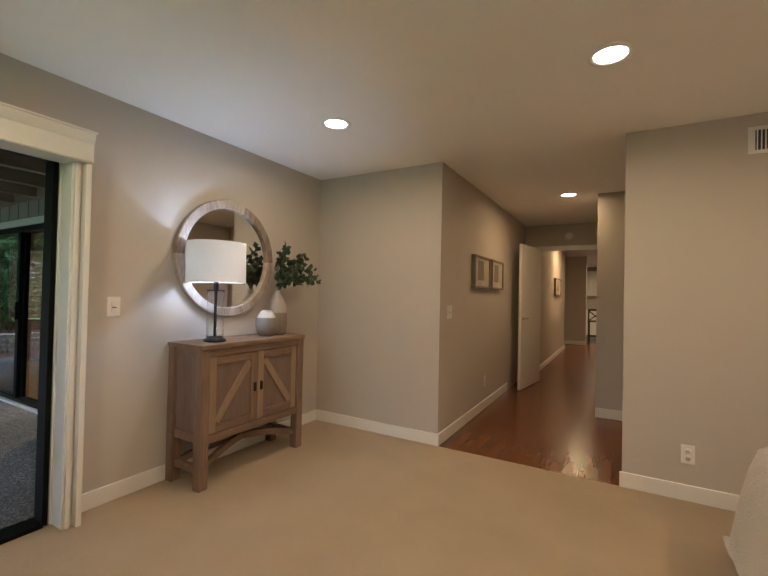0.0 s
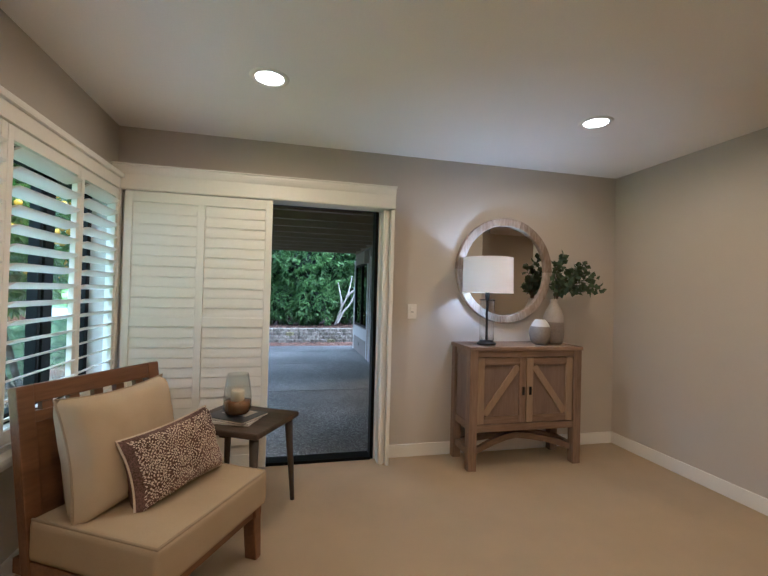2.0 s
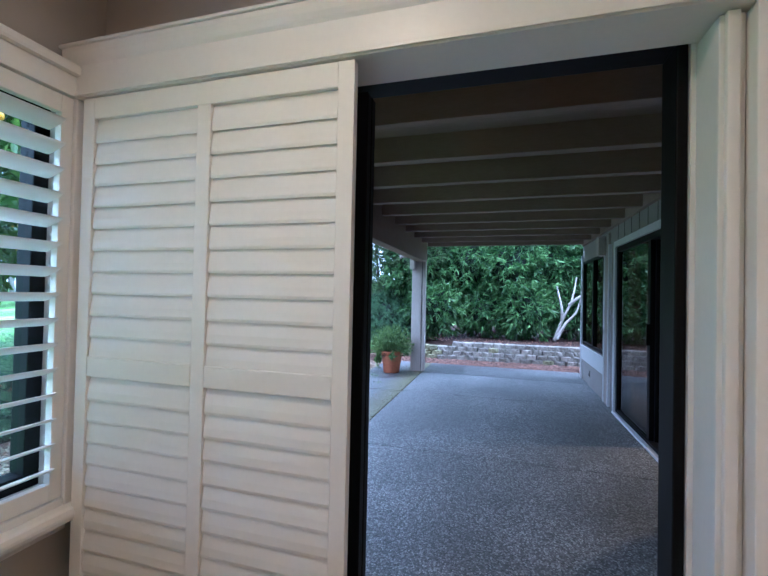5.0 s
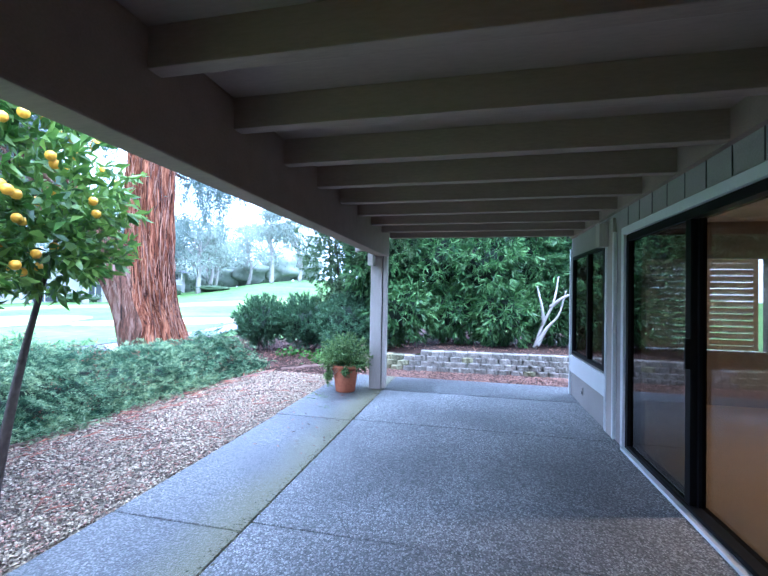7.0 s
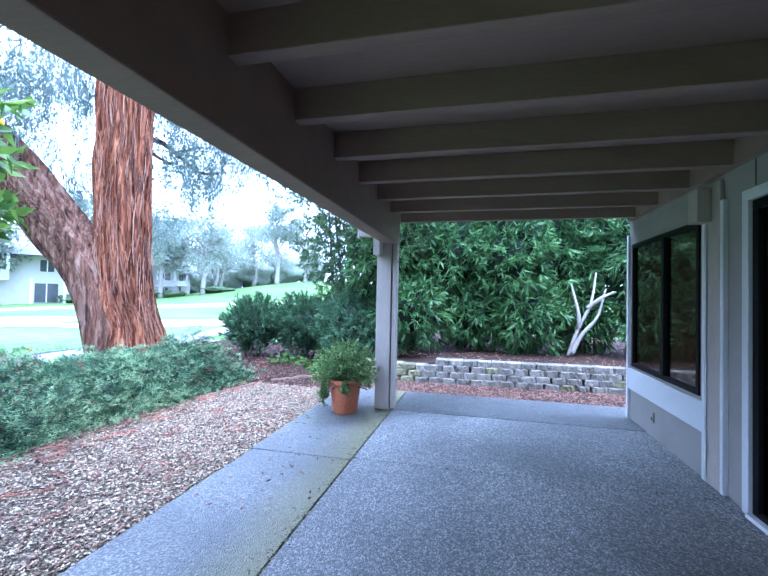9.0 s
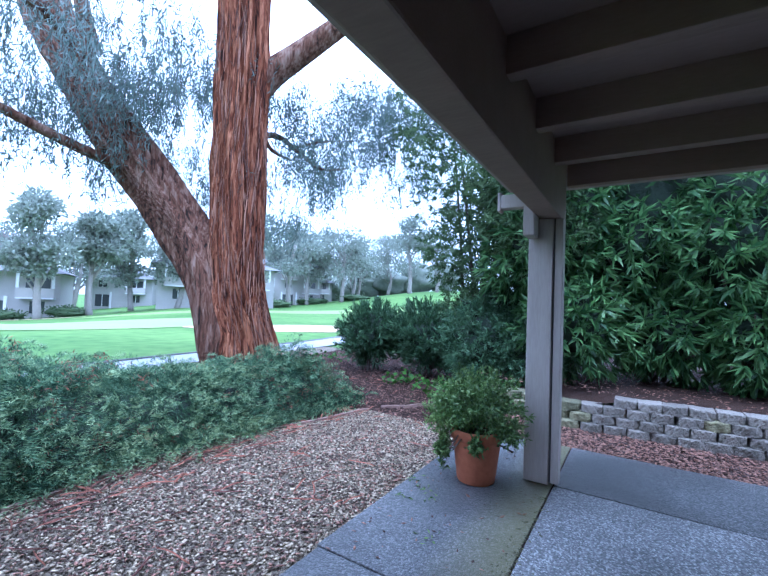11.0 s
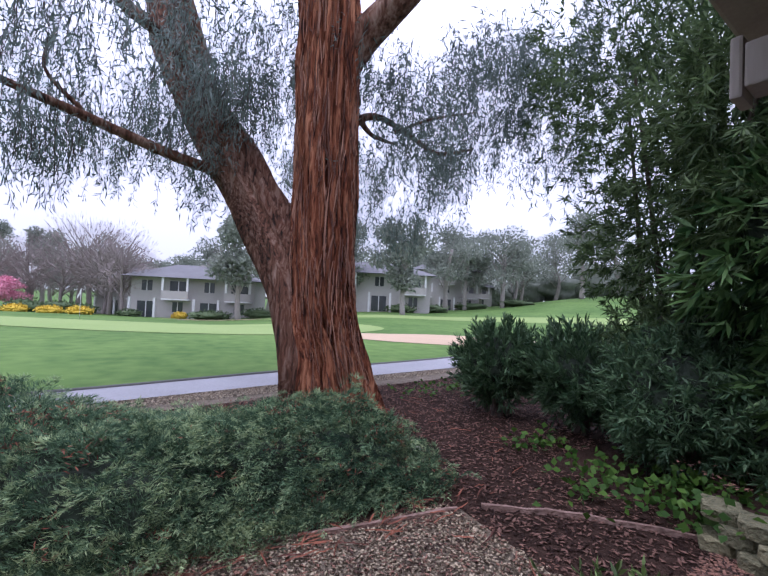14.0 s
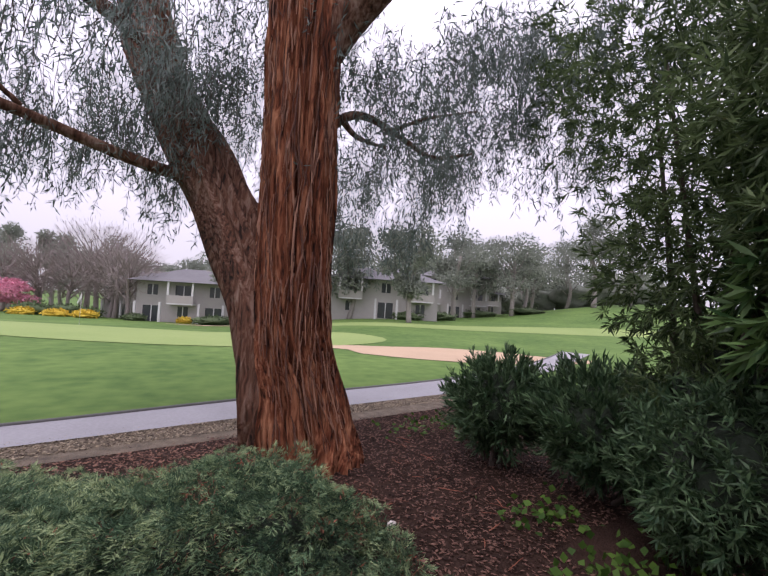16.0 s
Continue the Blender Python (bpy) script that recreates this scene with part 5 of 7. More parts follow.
cw.matrix_world = pose(-9.0, 3.15, 0.74, 0, 0, 90)
copy_thing(cw, pose(-9.0, 3.86, 0.74, 0, 0, 90))
# plain dark panel on a foot, without a lamp
dk = thing("tall_black_floor_lamp", -5.35, 2.9, 0.0, "dark upright stand inside the glass doors", "stand")
box("panel", -0.10, 0.10, -0.03, 0.03, 0.03, 1.0, M_BLACK, dk)
box("foot", -0.16, 0.16, -0.10, 0.10, 0.0, 0.03, M_BLACK, dk)

# ---- patio slabs ----
patio = setting(new("patio"), "exposed aggregate concrete patio in jointed slabs", "patio")
G = 0.006
for x0, x1, y0, y1, mt in ((-4.9, PX1, -1.64, -0.745, M_SLAB2), (-7.08, -4.9, -1.64, -0.745, M_SLAB2), (-9.62, -7.08, -1.66, -0.745, M_SLAB2), (-5.0, PX1, -0.745, HY - 0.001, M_SLAB), (-7.12, -5.0, -0.745, HY - 0.001, M_SLAB), (-8.62, -7.12, -0.745, HY - 0.001, M_SLAB), (-9.62, -8.62, -0.745, 2.6, M_SLAB3)):
    box("slab", x0 + G, x1 - G, y0 + G, y1 - G, -0.14, -0.004, mt, patio, bev=0.006)
setting(boxes("patio_bed", [(-9.60, PX1, -1.62, HY + 0.1, -0.16, -0.016)], M_MULCH), "dark soil in the slab joints", "ground")

# ---- ground ----


def smooth(a, b, v):
    t = min(1, max(0, (v - a) / (b - a)))
    return t * t * (3 - 2 * t)


FX, FY, RX, RY = -0.497, -0.867, -0.867, 0.497
POSTX, POSTY, GC, GS = -8.676, -0.719, math.cos(radians(4)), math.sin(radians(4))


def garden(x, y):
    """The garden's grid is turned four degrees from the house's, about the post."""
    dx, dy = 0.98 * (x - POSTX), 0.98 * (y - POSTY)
    return (POSTX + dx * GC + dy * GS, POSTY - dx * GS + dy * GC)


def fair(s, d):
    """Plan place from s metres across and d metres out along the fairway."""
    return garden(-7.8 + FX * d + RX * s, -1.2 + FY * d + RY * s)


def height(x, y):
    x, y = POSTX + (x - POSTX) * GC - (y - POSTY) * GS, POSTY + (x - POSTX) * GS + (y - POSTY) * GC
    d, s = -(x + 7.8) * 0.497 - (y + 1.2) * 0.867, -(x + 7.8) * 0.867 + (y + 1.2) * 0.497
    a = s / max(d, 8)
    z = -0.048 * max(0, min(d, 75) - 12) * (1 - smooth(-0.45, 0.05, a)) * smooth(10, 30, d)
    z += 5.4 * smooth(0.12, 0.7, a) * smooth(25, 95, d)
    return z - 0.06


xs = [-400, -250, -160, -110, -80, -64, -52, -44, -38, -33, -29, -25, -22, -19, -17, -15.5, -14, -12.5, -11, -9.5, -8, -6.5, -5, -3.5, -2, 0, 2, 5, 9, 14, 20, 28, 40, 60, 90, 150, 300]
ys = [-500, -300, -200, -150, -120, -100, -86, -75, -66, -58, -52, -46, -41, -36, -32, -28, -25, -22, -19.5, -17.5, -16, -14.5, -13, -11.5, -10, -8.5, -7, -5.5, -4, -2, 0, 2, 4, 8, 14, 25, 50, 120, 300]
for _ in range(2):
    xs = sorted(xs + [(a + b) / 2 for a, b in zip(xs, xs[1:])])
    ys = sorted(ys + [(a + b) / 2 for a, b in zip(ys, ys[1:])])
verts = [(x, y, height(x, y)) for x in xs for y in ys]
n = len(ys)
faces = [(i * n + j, (i + 1) * n + j, (i + 1) * n + j + 1, i * n + j + 1) for i in range(len(xs) - 1) for j in range(n - 1)]
setting(raw("ground", verts, faces, M_LAWN, None, "", True), "broad green golf fairway grass", "ground")


def patch(name, outline, lift, mat, label, category, fine=1.5, wall=0.0):
    """A flat area draped on the ground, cut from a dense grid inside an outline in fairway metres or plan metres."""
    bm = bmesh.new()
    bm.faces.new([bm.verts.new((x, y, 0)) for x, y in outline])
    bmesh.ops.triangulate(bm, faces=bm.faces[:])
    for _ in range(4):
        long = [e for e in bm.edges if e.calc_length() > fine]
        if not long:
            break
        bmesh.ops.subdivide_edges(bm, edges=long, cuts=1)
        bmesh.ops.triangulate(bm, faces=bm.faces[:])
    for v in bm.verts:
        v.co.z = height(v.co.x, v.co.y) + lift
    bmesh.ops.recalc_face_normals(bm, faces=bm.faces[:])
    for f in bm.faces:
        if f.normal.z < 0:
            f.normal_flip()
    return setting(part(name, bm, mat, None, "", True), label, category)


def blob(s, d, rs, rd, n=28, wob=0.12, seed=0):
    return [fair(s + rs * math.cos(2 * math.pi * i / n) * (1 + wob * noise.noise(Vector((math.cos(6.28 * i / n) * 1.5 + seed, math.sin(6.28 * i / n) * 1.5, seed)))), d + rd * math.sin(2 * math.pi * i / n) * (1 + wob * noise.noise(Vector((math.cos(6.28 * i / n) * 1.5 - seed, math.sin(6.28 * i / n) * 1.5, seed + 3))))) for i in range(n)]


patch("gravel_bed", [(-3.0, -1.6), (-9.45, -1.6), (-9.6, -3.0), (-8.5, -3.25), (-7.4, -3.5), (-5.9, -3.45), (-3.0, -3.6)], 0.025, M_GRAVELBED, "pea gravel bed beside the patio", "gravel", 0.8)
patch("mulch_bed", [(-2.0, -3.15), (-9.3, -3.05), (-9.4, -1.0), (-9.38, 3.0), (-10.9, 3.0), (-10.6, -0.9), (-10.9, -1.9), (-13.5, -2.5), (-15.5, -7.2), (-12.5, -7.0), (-9.3, -7.0), (-6.5, -6.6), (-2.0, -6.6)], 0.018, M_MULCH, "dark bark mulch under the trees", "soil", 0.9)
patch("raised_bed", [(-10.62, 3.6), (-10.55, -0.9), (-10.95, -1.85), (-13.0, -2.4), (-16, -1.5), (-16, 5), (-10.7, 5)], 0.38, M_MULCH, "raised planting soil behind the block wall", "soil", 0.7)
for v in bpy.data.objects["raised_bed"].data.vertices:
    v.co.z -= 0.13 * smooth(-0.2, -0.75, v.co.y) * smooth(-12.5, -11.2, v.co.x)
patch("gravel_shoulder", [garden(*q) for q in ((-2.5, -6.35), (-9.3, -6.95), (-12.6, -7.3), (-14.1, -7.6), (-14.1, -8.4), (-9.4, -7.88), (-6.5, -7.48), (-2.5, -7.1))], 0.03, M_GRAVELBED, "narrow gravel shoulder beside the cart path", "gravel", 0.9)
patch("cart_path", [garden(*q) for q in ((10, -8.1), (-2.5, -6.95), (-6.5, -7.36), (-9.4, -7.78), (-14.1, -8.3), (-20, -10.2), (-27, -13.5), (-26.5, -14.6), (-21, -11.8), (-15.4, -9.75), (-9.6, -8.85), (-6.3, -8.25), (-2.5, -7.9), (10, -9.2))], 0.045, M_ASPHALT, "pale wet concrete cart path", "path", 1.2)
kp = [garden(*q) for q in ((10, -9.25), (-2.5, -7.95), (-6.3, -8.3), (-9.6, -8.9), (-15.4, -9.8), (-21, -11.85), (-26.5, -14.65))]
kb = bend([(x, y, height(x, y) + 0.04) for x, y in kp], 6)
setting(tube("kerb", kb, [0.04] * len(kb), M_KERB, seg=8), "low dark kerb along the cart path", "kerb")
patch("putting_green", blob(-12.5, 22.3, 14.0, 7.2, 36), 0.02, M_GREEN, "pale mown putting green", "grass", 2.0)
patch("sand_bunker", blob(3.0, 17.2, 5.4, 1.9, 34, 0.45, 2), 0.02, M_BUNKER, "tan sand bunker", "bunker", 1.0)
patch("sand_bunker", blob(-17, 44, 6, 0.9, 26, 0.3, 5), 0.03, M_BUNKER, "far tan sand bunker", "bunker", 2.0)
patch("light_rough", blob(10, 40, 22, 4, 30, 0.3, 7), 0.02, M_GREEN, "pale mown stripe of the fairway", "grass", 3.0)

# ---- gravel, chips and bark ----
rng = np.random.default_rng(11)


def scatter(name, pts, size, flat, mat, label, stretch=1.0):
    """Loose pieces: squashed eight-sided stones or slivers in one mesh."""
    m = len(pts)
    octa = np.array([(1, 0, 0), (0, 1, 0), (-1, 0, 0), (0, -1, 0), (0, 0, 1), (0, 0, -1)], float)
    a = rng.uniform(0, 2 * np.pi, m)
    sz = size * rng.uniform(0.5, 1.35, m)
    jit = rng.uniform(0.7, 1.3, (m, 6, 1))
    v = octa[None] * jit
    v[:, :, 0] *= (sz * stretch * rng.uniform(0.7, 1.3, m))[:, None]
    v[:, :, 1] *= sz[:, None]
    v[:, :, 2] *= (sz * flat)[:, None]
    c, s = np.cos(a)[:, None], np.sin(a)[:, None]
    x, y = v[:, :, 0] * c - v[:, :, 1] * s, v[:, :, 0] * s + v[:, :, 1] * c
    tip = rng.normal(0, 0.22, (m, 1))
    v = np.stack([x, y, v[:, :, 2] + x * tip], -1) + pts[:, None, :]
    tri = np.array([(0, 1, 4), (1, 2, 4), (2, 3, 4), (3, 0, 4), (1, 0, 5), (2, 1, 5), (3, 2, 5), (0, 3, 5)])
    f = (np.arange(m)[:, None, None] * 6 + tri[None]).reshape(-1, 3)
    me = bpy.data.meshes.new(name)
    me.vertices.add(6 * m)
    me.vertices.foreach_set("co", v.astype(np.float32).ravel())
    me.loops.add(3 * len(f))
    me.loops.foreach_set("vertex_index", f.astype(np.int32).ravel())
    me.polygons.add(len(f))
    me.polygons.foreach_set("loop_start", np.arange(0, 3 * len(f), 3, dtype=np.int32))
    me.update(calc_edges=True)
    return tagged(link_mesh(name, me, mat), label, "gravel" if flat > 0.4 else "mulch", kind="stuff")


def strewn(n, x0, x1, y0, y1, z, keep=None):
    p = np.stack([rng.uniform(x0, x1, n), rng.uniform(y0, y1, n), np.full(n, z)], 1)
    if keep is not None:
        p = p[np.array([keep(a, b) for a, b, _ in p])]
    return p


def in_gravel(x, y):
    return y < -1.67 and y > (-3.10 - 0.07 * (x + 9.4) - 0.2 * math.exp(-((x + 7.5) / 1.5) ** 2))


scatter("gravel", strewn(46000, -9.55, -3.2, -3.7, -1.67, -0.027, in_gravel), 0.0096, 0.6, M_PEBBLE, "mixed tan and grey pea gravel", 1.25)
scatter("gravel_wood_chips", strewn(13000, -9.6, -3.5, -3.7, -1.67, -0.018, in_gravel), 0.006, 0.25, M_CHIP, "brown bark bits among the gravel", 3.0)


def in_mulch(x, y):
    return (x < -9.45 and x > -10.7 and y > -1.7) or (y < -3.2 and y > -7 and x < -9.2 and x > -14) or (y <= -1.7 and x < -9.6 and y > -3.2 and x > -11)


scatter("mulch_strip_chips", strewn(15000, -10.7, -9.63, -1.75, 2.9, -0.026), 0.0105, 0.25, M_CHIP, "red-brown bark chips along the patio edge", 2.4)
scatter("mulch_chips", strewn(26000, -14, -9.2, -6.9, -1.6, -0.030, in_mulch), 0.0095, 0.25, M_SHADECHIP, "red-brown bark mulch chips", 2.6)
strip = strewn(9000, -9.6, -4.2, -6.95, -5.6, -0.034)
strip[:, 1] -= 0.10 * (-strip[:, 0] - 4.2)
strip[:, 1] += 0.3
strip = np.array([(*garden(a, b), c) for a, b, c in strip])
scatter("back_strip_chips", strip, 0.010, 0.25, M_CHIP, "red-brown bark chips behind the juniper", 2.4)
shoulder = strewn(7000, -13.5, -4.5, -0.32, 0.36, -0.022)
shoulder[:, 1] += -7.02 + 0.128 * (shoulder[:, 0] + 4.5)
shoulder = np.array([(*garden(a, b), c) for a, b, c in shoulder])
scatter("shoulder_stones", shoulder, 0.013, 0.5, M_PEBBLE, "grey-brown gravel beside the cart path", 1.2)
scatter("bed_chips", strewn(5000, -15, -10.8, -2.2, 4.5, 0.325), 0.009, 0.25, M_CHIP, "brown bark chips in the raised bed", 2.6)
scatter("patio_litter", strewn(160, -9.3, -6.0, -1.6, -0.8, 0.0), 0.007, 0.3, M_CHIP, "small bark crumbs on the slabs", 2.2)
lv, lf = [], []
for i in range(330):
    x, y = (rng.uniform(-9.5, -4), -3.25 + 1.5 * rng.uniform(0, 1) ** 1.8) if i < 130 else ((rng.uniform(-10, -4.5), rng.uniform(-3.35, -2.95)) if i < 270 else (rng.uniform(-11.5, -9), rng.uniform(-6.3, -3.2)))
    a, ln, w = rng.uniform(0, 6.28), rng.uniform(0.05, 0.26), rng.uniform(0.003, 0.008)
    if i >= 130 and i < 270:
        a = rng.normal(0.1, 0.35)
    b = len(lv)
    cu = rng.normal(0, 0.15)
    for k in range(5):
        t = k / 4 - 0.5
        cx, cy = x + math.cos(a + cu * t) * ln * t, y + math.sin(a + cu * t) * ln * t
        zz = (-0.005 if i < 270 else -0.015) + 0.012 * (1 - 4 * t * t) * rng.uniform(0, 1)
        ww = w * (1 - 1.6 * abs(t) ** 1.5)
        for o, dz in ((-1, 0), (0, 0.006), (1, 0)):
            lv.append((cx - math.sin(a) * ww * o, cy + math.cos(a) * ww * o, zz + dz))
    for k in range(4):
        for o in range(2):
            lf.append((b + 3 * k + o, b + 3 * k + o + 1, b + 3 * k + o + 4, b + 3 * k + o + 3))
scatter("joint_moss", np.stack([rng.uniform(-8.4, -2.9, 2200), -0.775 + rng.normal(0, 0.035, 2200), np.full(2200, -0.006)], 1), 0.008, 0.35, M_MOSS, "dull olive moss along the slab joint", 1.6)
tagged(raw("fallen_bark_strips", lv, lf, M_STRIP), "long red strips of shed eucalyptus bark", "bark", kind="stuff")
for pts, nm in (([(-3.0, -3.22, 0), (-5.9, -3.24, 0), (-7.4, -3.43, 0.0), (-8.5, -3.24, 0), (-9.42, -3.10, 0)], "bed_edging"), ([(-9.62, -3.05, 0), (-10.23, -2.56, 0), (-10.75, -1.95, 0)], "bed_edging")):
    pts = [(*garden(q[0], q[1]), 0) for q in pts]
    e = thing("bed_edging", pts[0][0], pts[0][1], -0.03, "weathered bent edging board around the planting bed", "edging", group="bed edging boards")
    bp = bend([(p[0] - pts[0][0], p[1] - pts[0][1], 0.0) for p in pts], 6)
    bm = bmesh.new()
    rows = []
    for i, p in enumerate(bp):
        d = (bp[min(i + 1, len(bp) - 1)] - bp[max(i - 1, 0)]).normalized()
        s = Vector((-d.y, d.x, 0)) * (0.013 + 0.005 * noise.noise(Vector((i * 1.3, 5, 1))))
        top = 0.026 + 0.022 * noise.noise(Vector((i * 0.9, 0, 2)))
        rows.append([bm.verts.new(p + s + Vector((0, 0, -0.03))), bm.verts.new(p - s + Vector((0, 0, -0.03))), bm.verts.new(p - s + Vector((0, 0, top))), bm.verts.new(p + s + Vector((0, 0, top)))])
    for a, b in zip(rows, rows[1:]):
        for i in range(4):
            bm.faces.new((a[i], a[(i + 1) % 4], b[(i + 1) % 4], b[i]))
    bm.faces.new(rows[0][::-1])
    bm.faces.new(rows[-1])
    bmesh.ops.recalc_face_normals(bm, faces=bm.faces[:])
    part("board", bm, M_LOG, e)

# ---- block retaining wall ----
rw = thing("block_retaining_wall", -10.55, 0.9, -0.04, "low dry-stacked split-face concrete block wall", "retaining wall")
bms = []
for v in range(8):
    bm = bmesh.new()
    add_box(bm, -0.10, 0.09, -0.109, 0.109, 0.0, 0.094, 0.012, seg=2)
    bmesh.ops.subdivide_edges(bm, edges=[e for e in bm.edges if e.calc_length() > 0.12 and abs((e.verts[0].co - e.verts[1].co).y) > 0.12], cuts=4)
    for q in bm.verts:
        # the split front swells, and its ends pinch in so that dark notches stay between blocks
        a = min(1.0, abs(q.co.y) / 0.109)
        if q.co.x > 0:
            q.co.x += 0.042 * (1 - a ** 4) - 0.008 * a ** 8
            q.co.z = 0.047 + (q.co.z - 0.047) * (1 - 0.17 * a ** 6)
    for q in bm.verts:
        q.co += 0.017 * Vector((noise.noise(q.co * 22 + Vector((v * 5, 0, 0))), 0.6 * noise.noise(q.co * 15 + Vector((0, v * 5, 3))), 0.6 * noise.noise(q.co * 13 + Vector((v, 2, 9)))))
    me = bpy.data.meshes.new("block")
    bm.to_mesh(me)
    bm.free()
    me.materials.append(M_BLOCK if v < 4 else M_BLOCKMOSS)
    bms.append(me)
r2 = random.Random(3)
for c in range(4):
    y = -1.75 + 0.109 * (c % 2)
    while y < 3.2:
        if c == 3 and y < -0.45:
            y += 0.219
            continue
        x = -10.5 - 0.03 * max(0, y + 1) - 0.03 * c
        if y < -0.9:
            x = -10.5 - 0.30 * (-0.9 - y) - 0.03 * c
        mossy = y < -0.75 or r2.random() < 0.08
        b = new("block", bms[r2.randrange(4) + (4 if mossy else 0)])
        b.parent = rw
        b.matrix_local = Matrix.Translation((x + 10.55 + r2.uniform(-0.008, 0.008), y - 0.9 + r2.uniform(-0.006, 0.006), 0.094 * c)) @ pose(0, 0, 0, r2.uniform(-2, 2), 0, (16 if y < -0.9 else 2) + r2.uniform(-6, 6))
        y += 0.219

# ---- plants ----


def crown(rng, n, centre, radii, shell=0.55):
    """Points in an uneven ellipsoid, thicker towards its skin."""
    d = unit(rng.normal(size=(n, 3)))
    r = shell + (1 - shell) * rng.uniform(0, 1, (n, 1)) ** 0.6
    lump = 1 + 0.22 * np.array([noise.noise(Vector(q) * 2.3 + Vector(centre)) for q in d])[:, None]
    return np.array(centre) + d * r * lump * np.array(radii), d


def whorls(rng, tips, dirs, per, length, width, spread=0.9, droop=0.25, run=0.12):
    """Leaves set round the last stretch of each shoot."""
    k = len(tips)
    t = rng.uniform(0, 1, (k, per, 1))
    base = tips[:, None, :] - dirs[:, None, :] * run * t
    way = dirs[:, None, :] + rng.normal(0, spread, (k, per, 3))
    way[:, :, 2] -= droop
    m = k * per
    return base.reshape(m, 3), way.reshape(m, 3), rng.uniform(0.65, 1.2, m) * length, rng.uniform(0.7, 1.2, m) * width


def lump_body(name, centre, radii, mat, parent, seed=0.0, res=(20, 14), wob=0.25):
    verts, faces = [], []
    a, b = res
    for i in range(b + 1):
        th = math.pi * i / b
        for j in range(a):
            ph = 2 * math.pi * j / a
            d = Vector((math.sin(th) * math.cos(ph), math.sin(th) * math.sin(ph), math.cos(th)))
            k = 1 + wob * noise.noise(d * 2.2 + Vector((seed, seed, 0)))
            verts.append((centre[0] + d.x * radii[0] * k, centre[1] + d.y * radii[1] * k, centre[2] + d.z * radii[2] * k))
    for i in range(b):
        for j in range(a):
            l = (j + 1) % a
            faces.append((i * a + j, (i + 1) * a + j, (i + 1) * a + l, i * a + l))
    return raw(name, verts, faces, mat, parent, "", True)


# big eucalyptus
rng = np.random.default_rng(21)
eu = thing("eucalyptus_tree", *garden(-9.44, -6.10), -0.05, "huge two-trunked eucalyptus with stringy red bark", "tree", rz=-4)
pts = [(-0.26, 0.17, -0.1), (-0.24, 0.15, 0.15), (-0.17, 0.11, 0.6), (-0.08, 0.05, 1.2), (-0.03, 0.03, 2.0), (0.0, 0.03, 3.0), (0.03, 0.05, 4.2), (0.05, 0.05, 5.4), (0.1, 0.0, 7.0), (0.2, -0.1, 9.0)]
bp = bend(pts, 9)
rad = []
for p in bp:
    z = p.z
    rad.append(0.405 + 0.19 * math.exp(-max(0, z) / 0.55) - 0.004 * z)
tube("trunk", bp, rad, M_BARK, eu, "upright trunk with red stringy bark", seg=150, rough=0.30, freq=10.0)
lp2 = bend([(-0.02, 0.0, 0.0), (0.02, -0.05, 0.6), (0.14, -0.36, 1.6), (0.41, -1.04, 2.6), (0.75, -1.85, 3.6), (1.17, -2.5, 4.6), (1.58, -3.0, 5.6), (1.85, -3.6, 6.8), (2.0, -4.4, 9.5)], 8)
tube("leaning_trunk", lp2, taper(0.41, 0.35, len(lp2)), M_BARK2, eu, "leaning grey-brown trunk", seg=90, rough=0.26, freq=9.0)
limbs = [([(0.7, -1.9, 3.5), (1.7, -1.8, 3.62), (2.9, -1.6, 3.88), (3.9, -1.4, 4.1), (4.7, -1.2, 4.5)], 0.10, 0.03),
         ([(1.3, -2.75, 5.2), (1.65, -2.5, 5.6), (2.1, -2.25, 5.75), (2.6, -2.1, 5.95), (3.3, -1.9, 6.8)], 0.17, 0.08),
         ([(1.3, -2.8, 5.7), (1.55, -2.5, 6.2), (1.85, -2.3, 7.2)], 0.16, 0.08),
         ([(-0.03, 0.02, 4.55), (-0.3, 0.28, 5.1), (-0.65, 0.74, 5.58), (-1.1, 1.4, 6.2), (-1.6, 2.2, 7.0)], 0.26, 0.13),
         ([(-0.3, -0.12, 3.8), (-0.58, -0.2, 4.25), (-1.0, -0.25, 4.42), (-1.6, -0.3, 4.3), (-2.2, -0.3, 4.15), (-2.9, -0.2, 4.35)], 0.075, 0.02),
         ([(-0.62, -0.2, 4.25), (-0.85, -0.2, 4.08), (-1.3, -0.2, 4.05)], 0.05, 0.018),
         ([(0.1, 0, 6.5), (0.8, 0.8, 7.4), (1.4, 1.4, 7.8)], 0.15, 0.05),
         ([(2.9, -1.6, 3.95), (3.3, -1.5, 4.35), (3.2, -1.5, 4.9)], 0.035, 0.012),
         ([(-1.3, -0.3, 4.28), (-1.9, -0.1, 4.6), (-2.6, 0.2, 4.8)], 0.03, 0.012)]
for lpts, r0, r1 in limbs:
    q = bend(lpts, 6)
    tube("limb", q, taper(r0, r1, len(q)), M_BARK2, eu, seg=14, rough=0.1, freq=3)
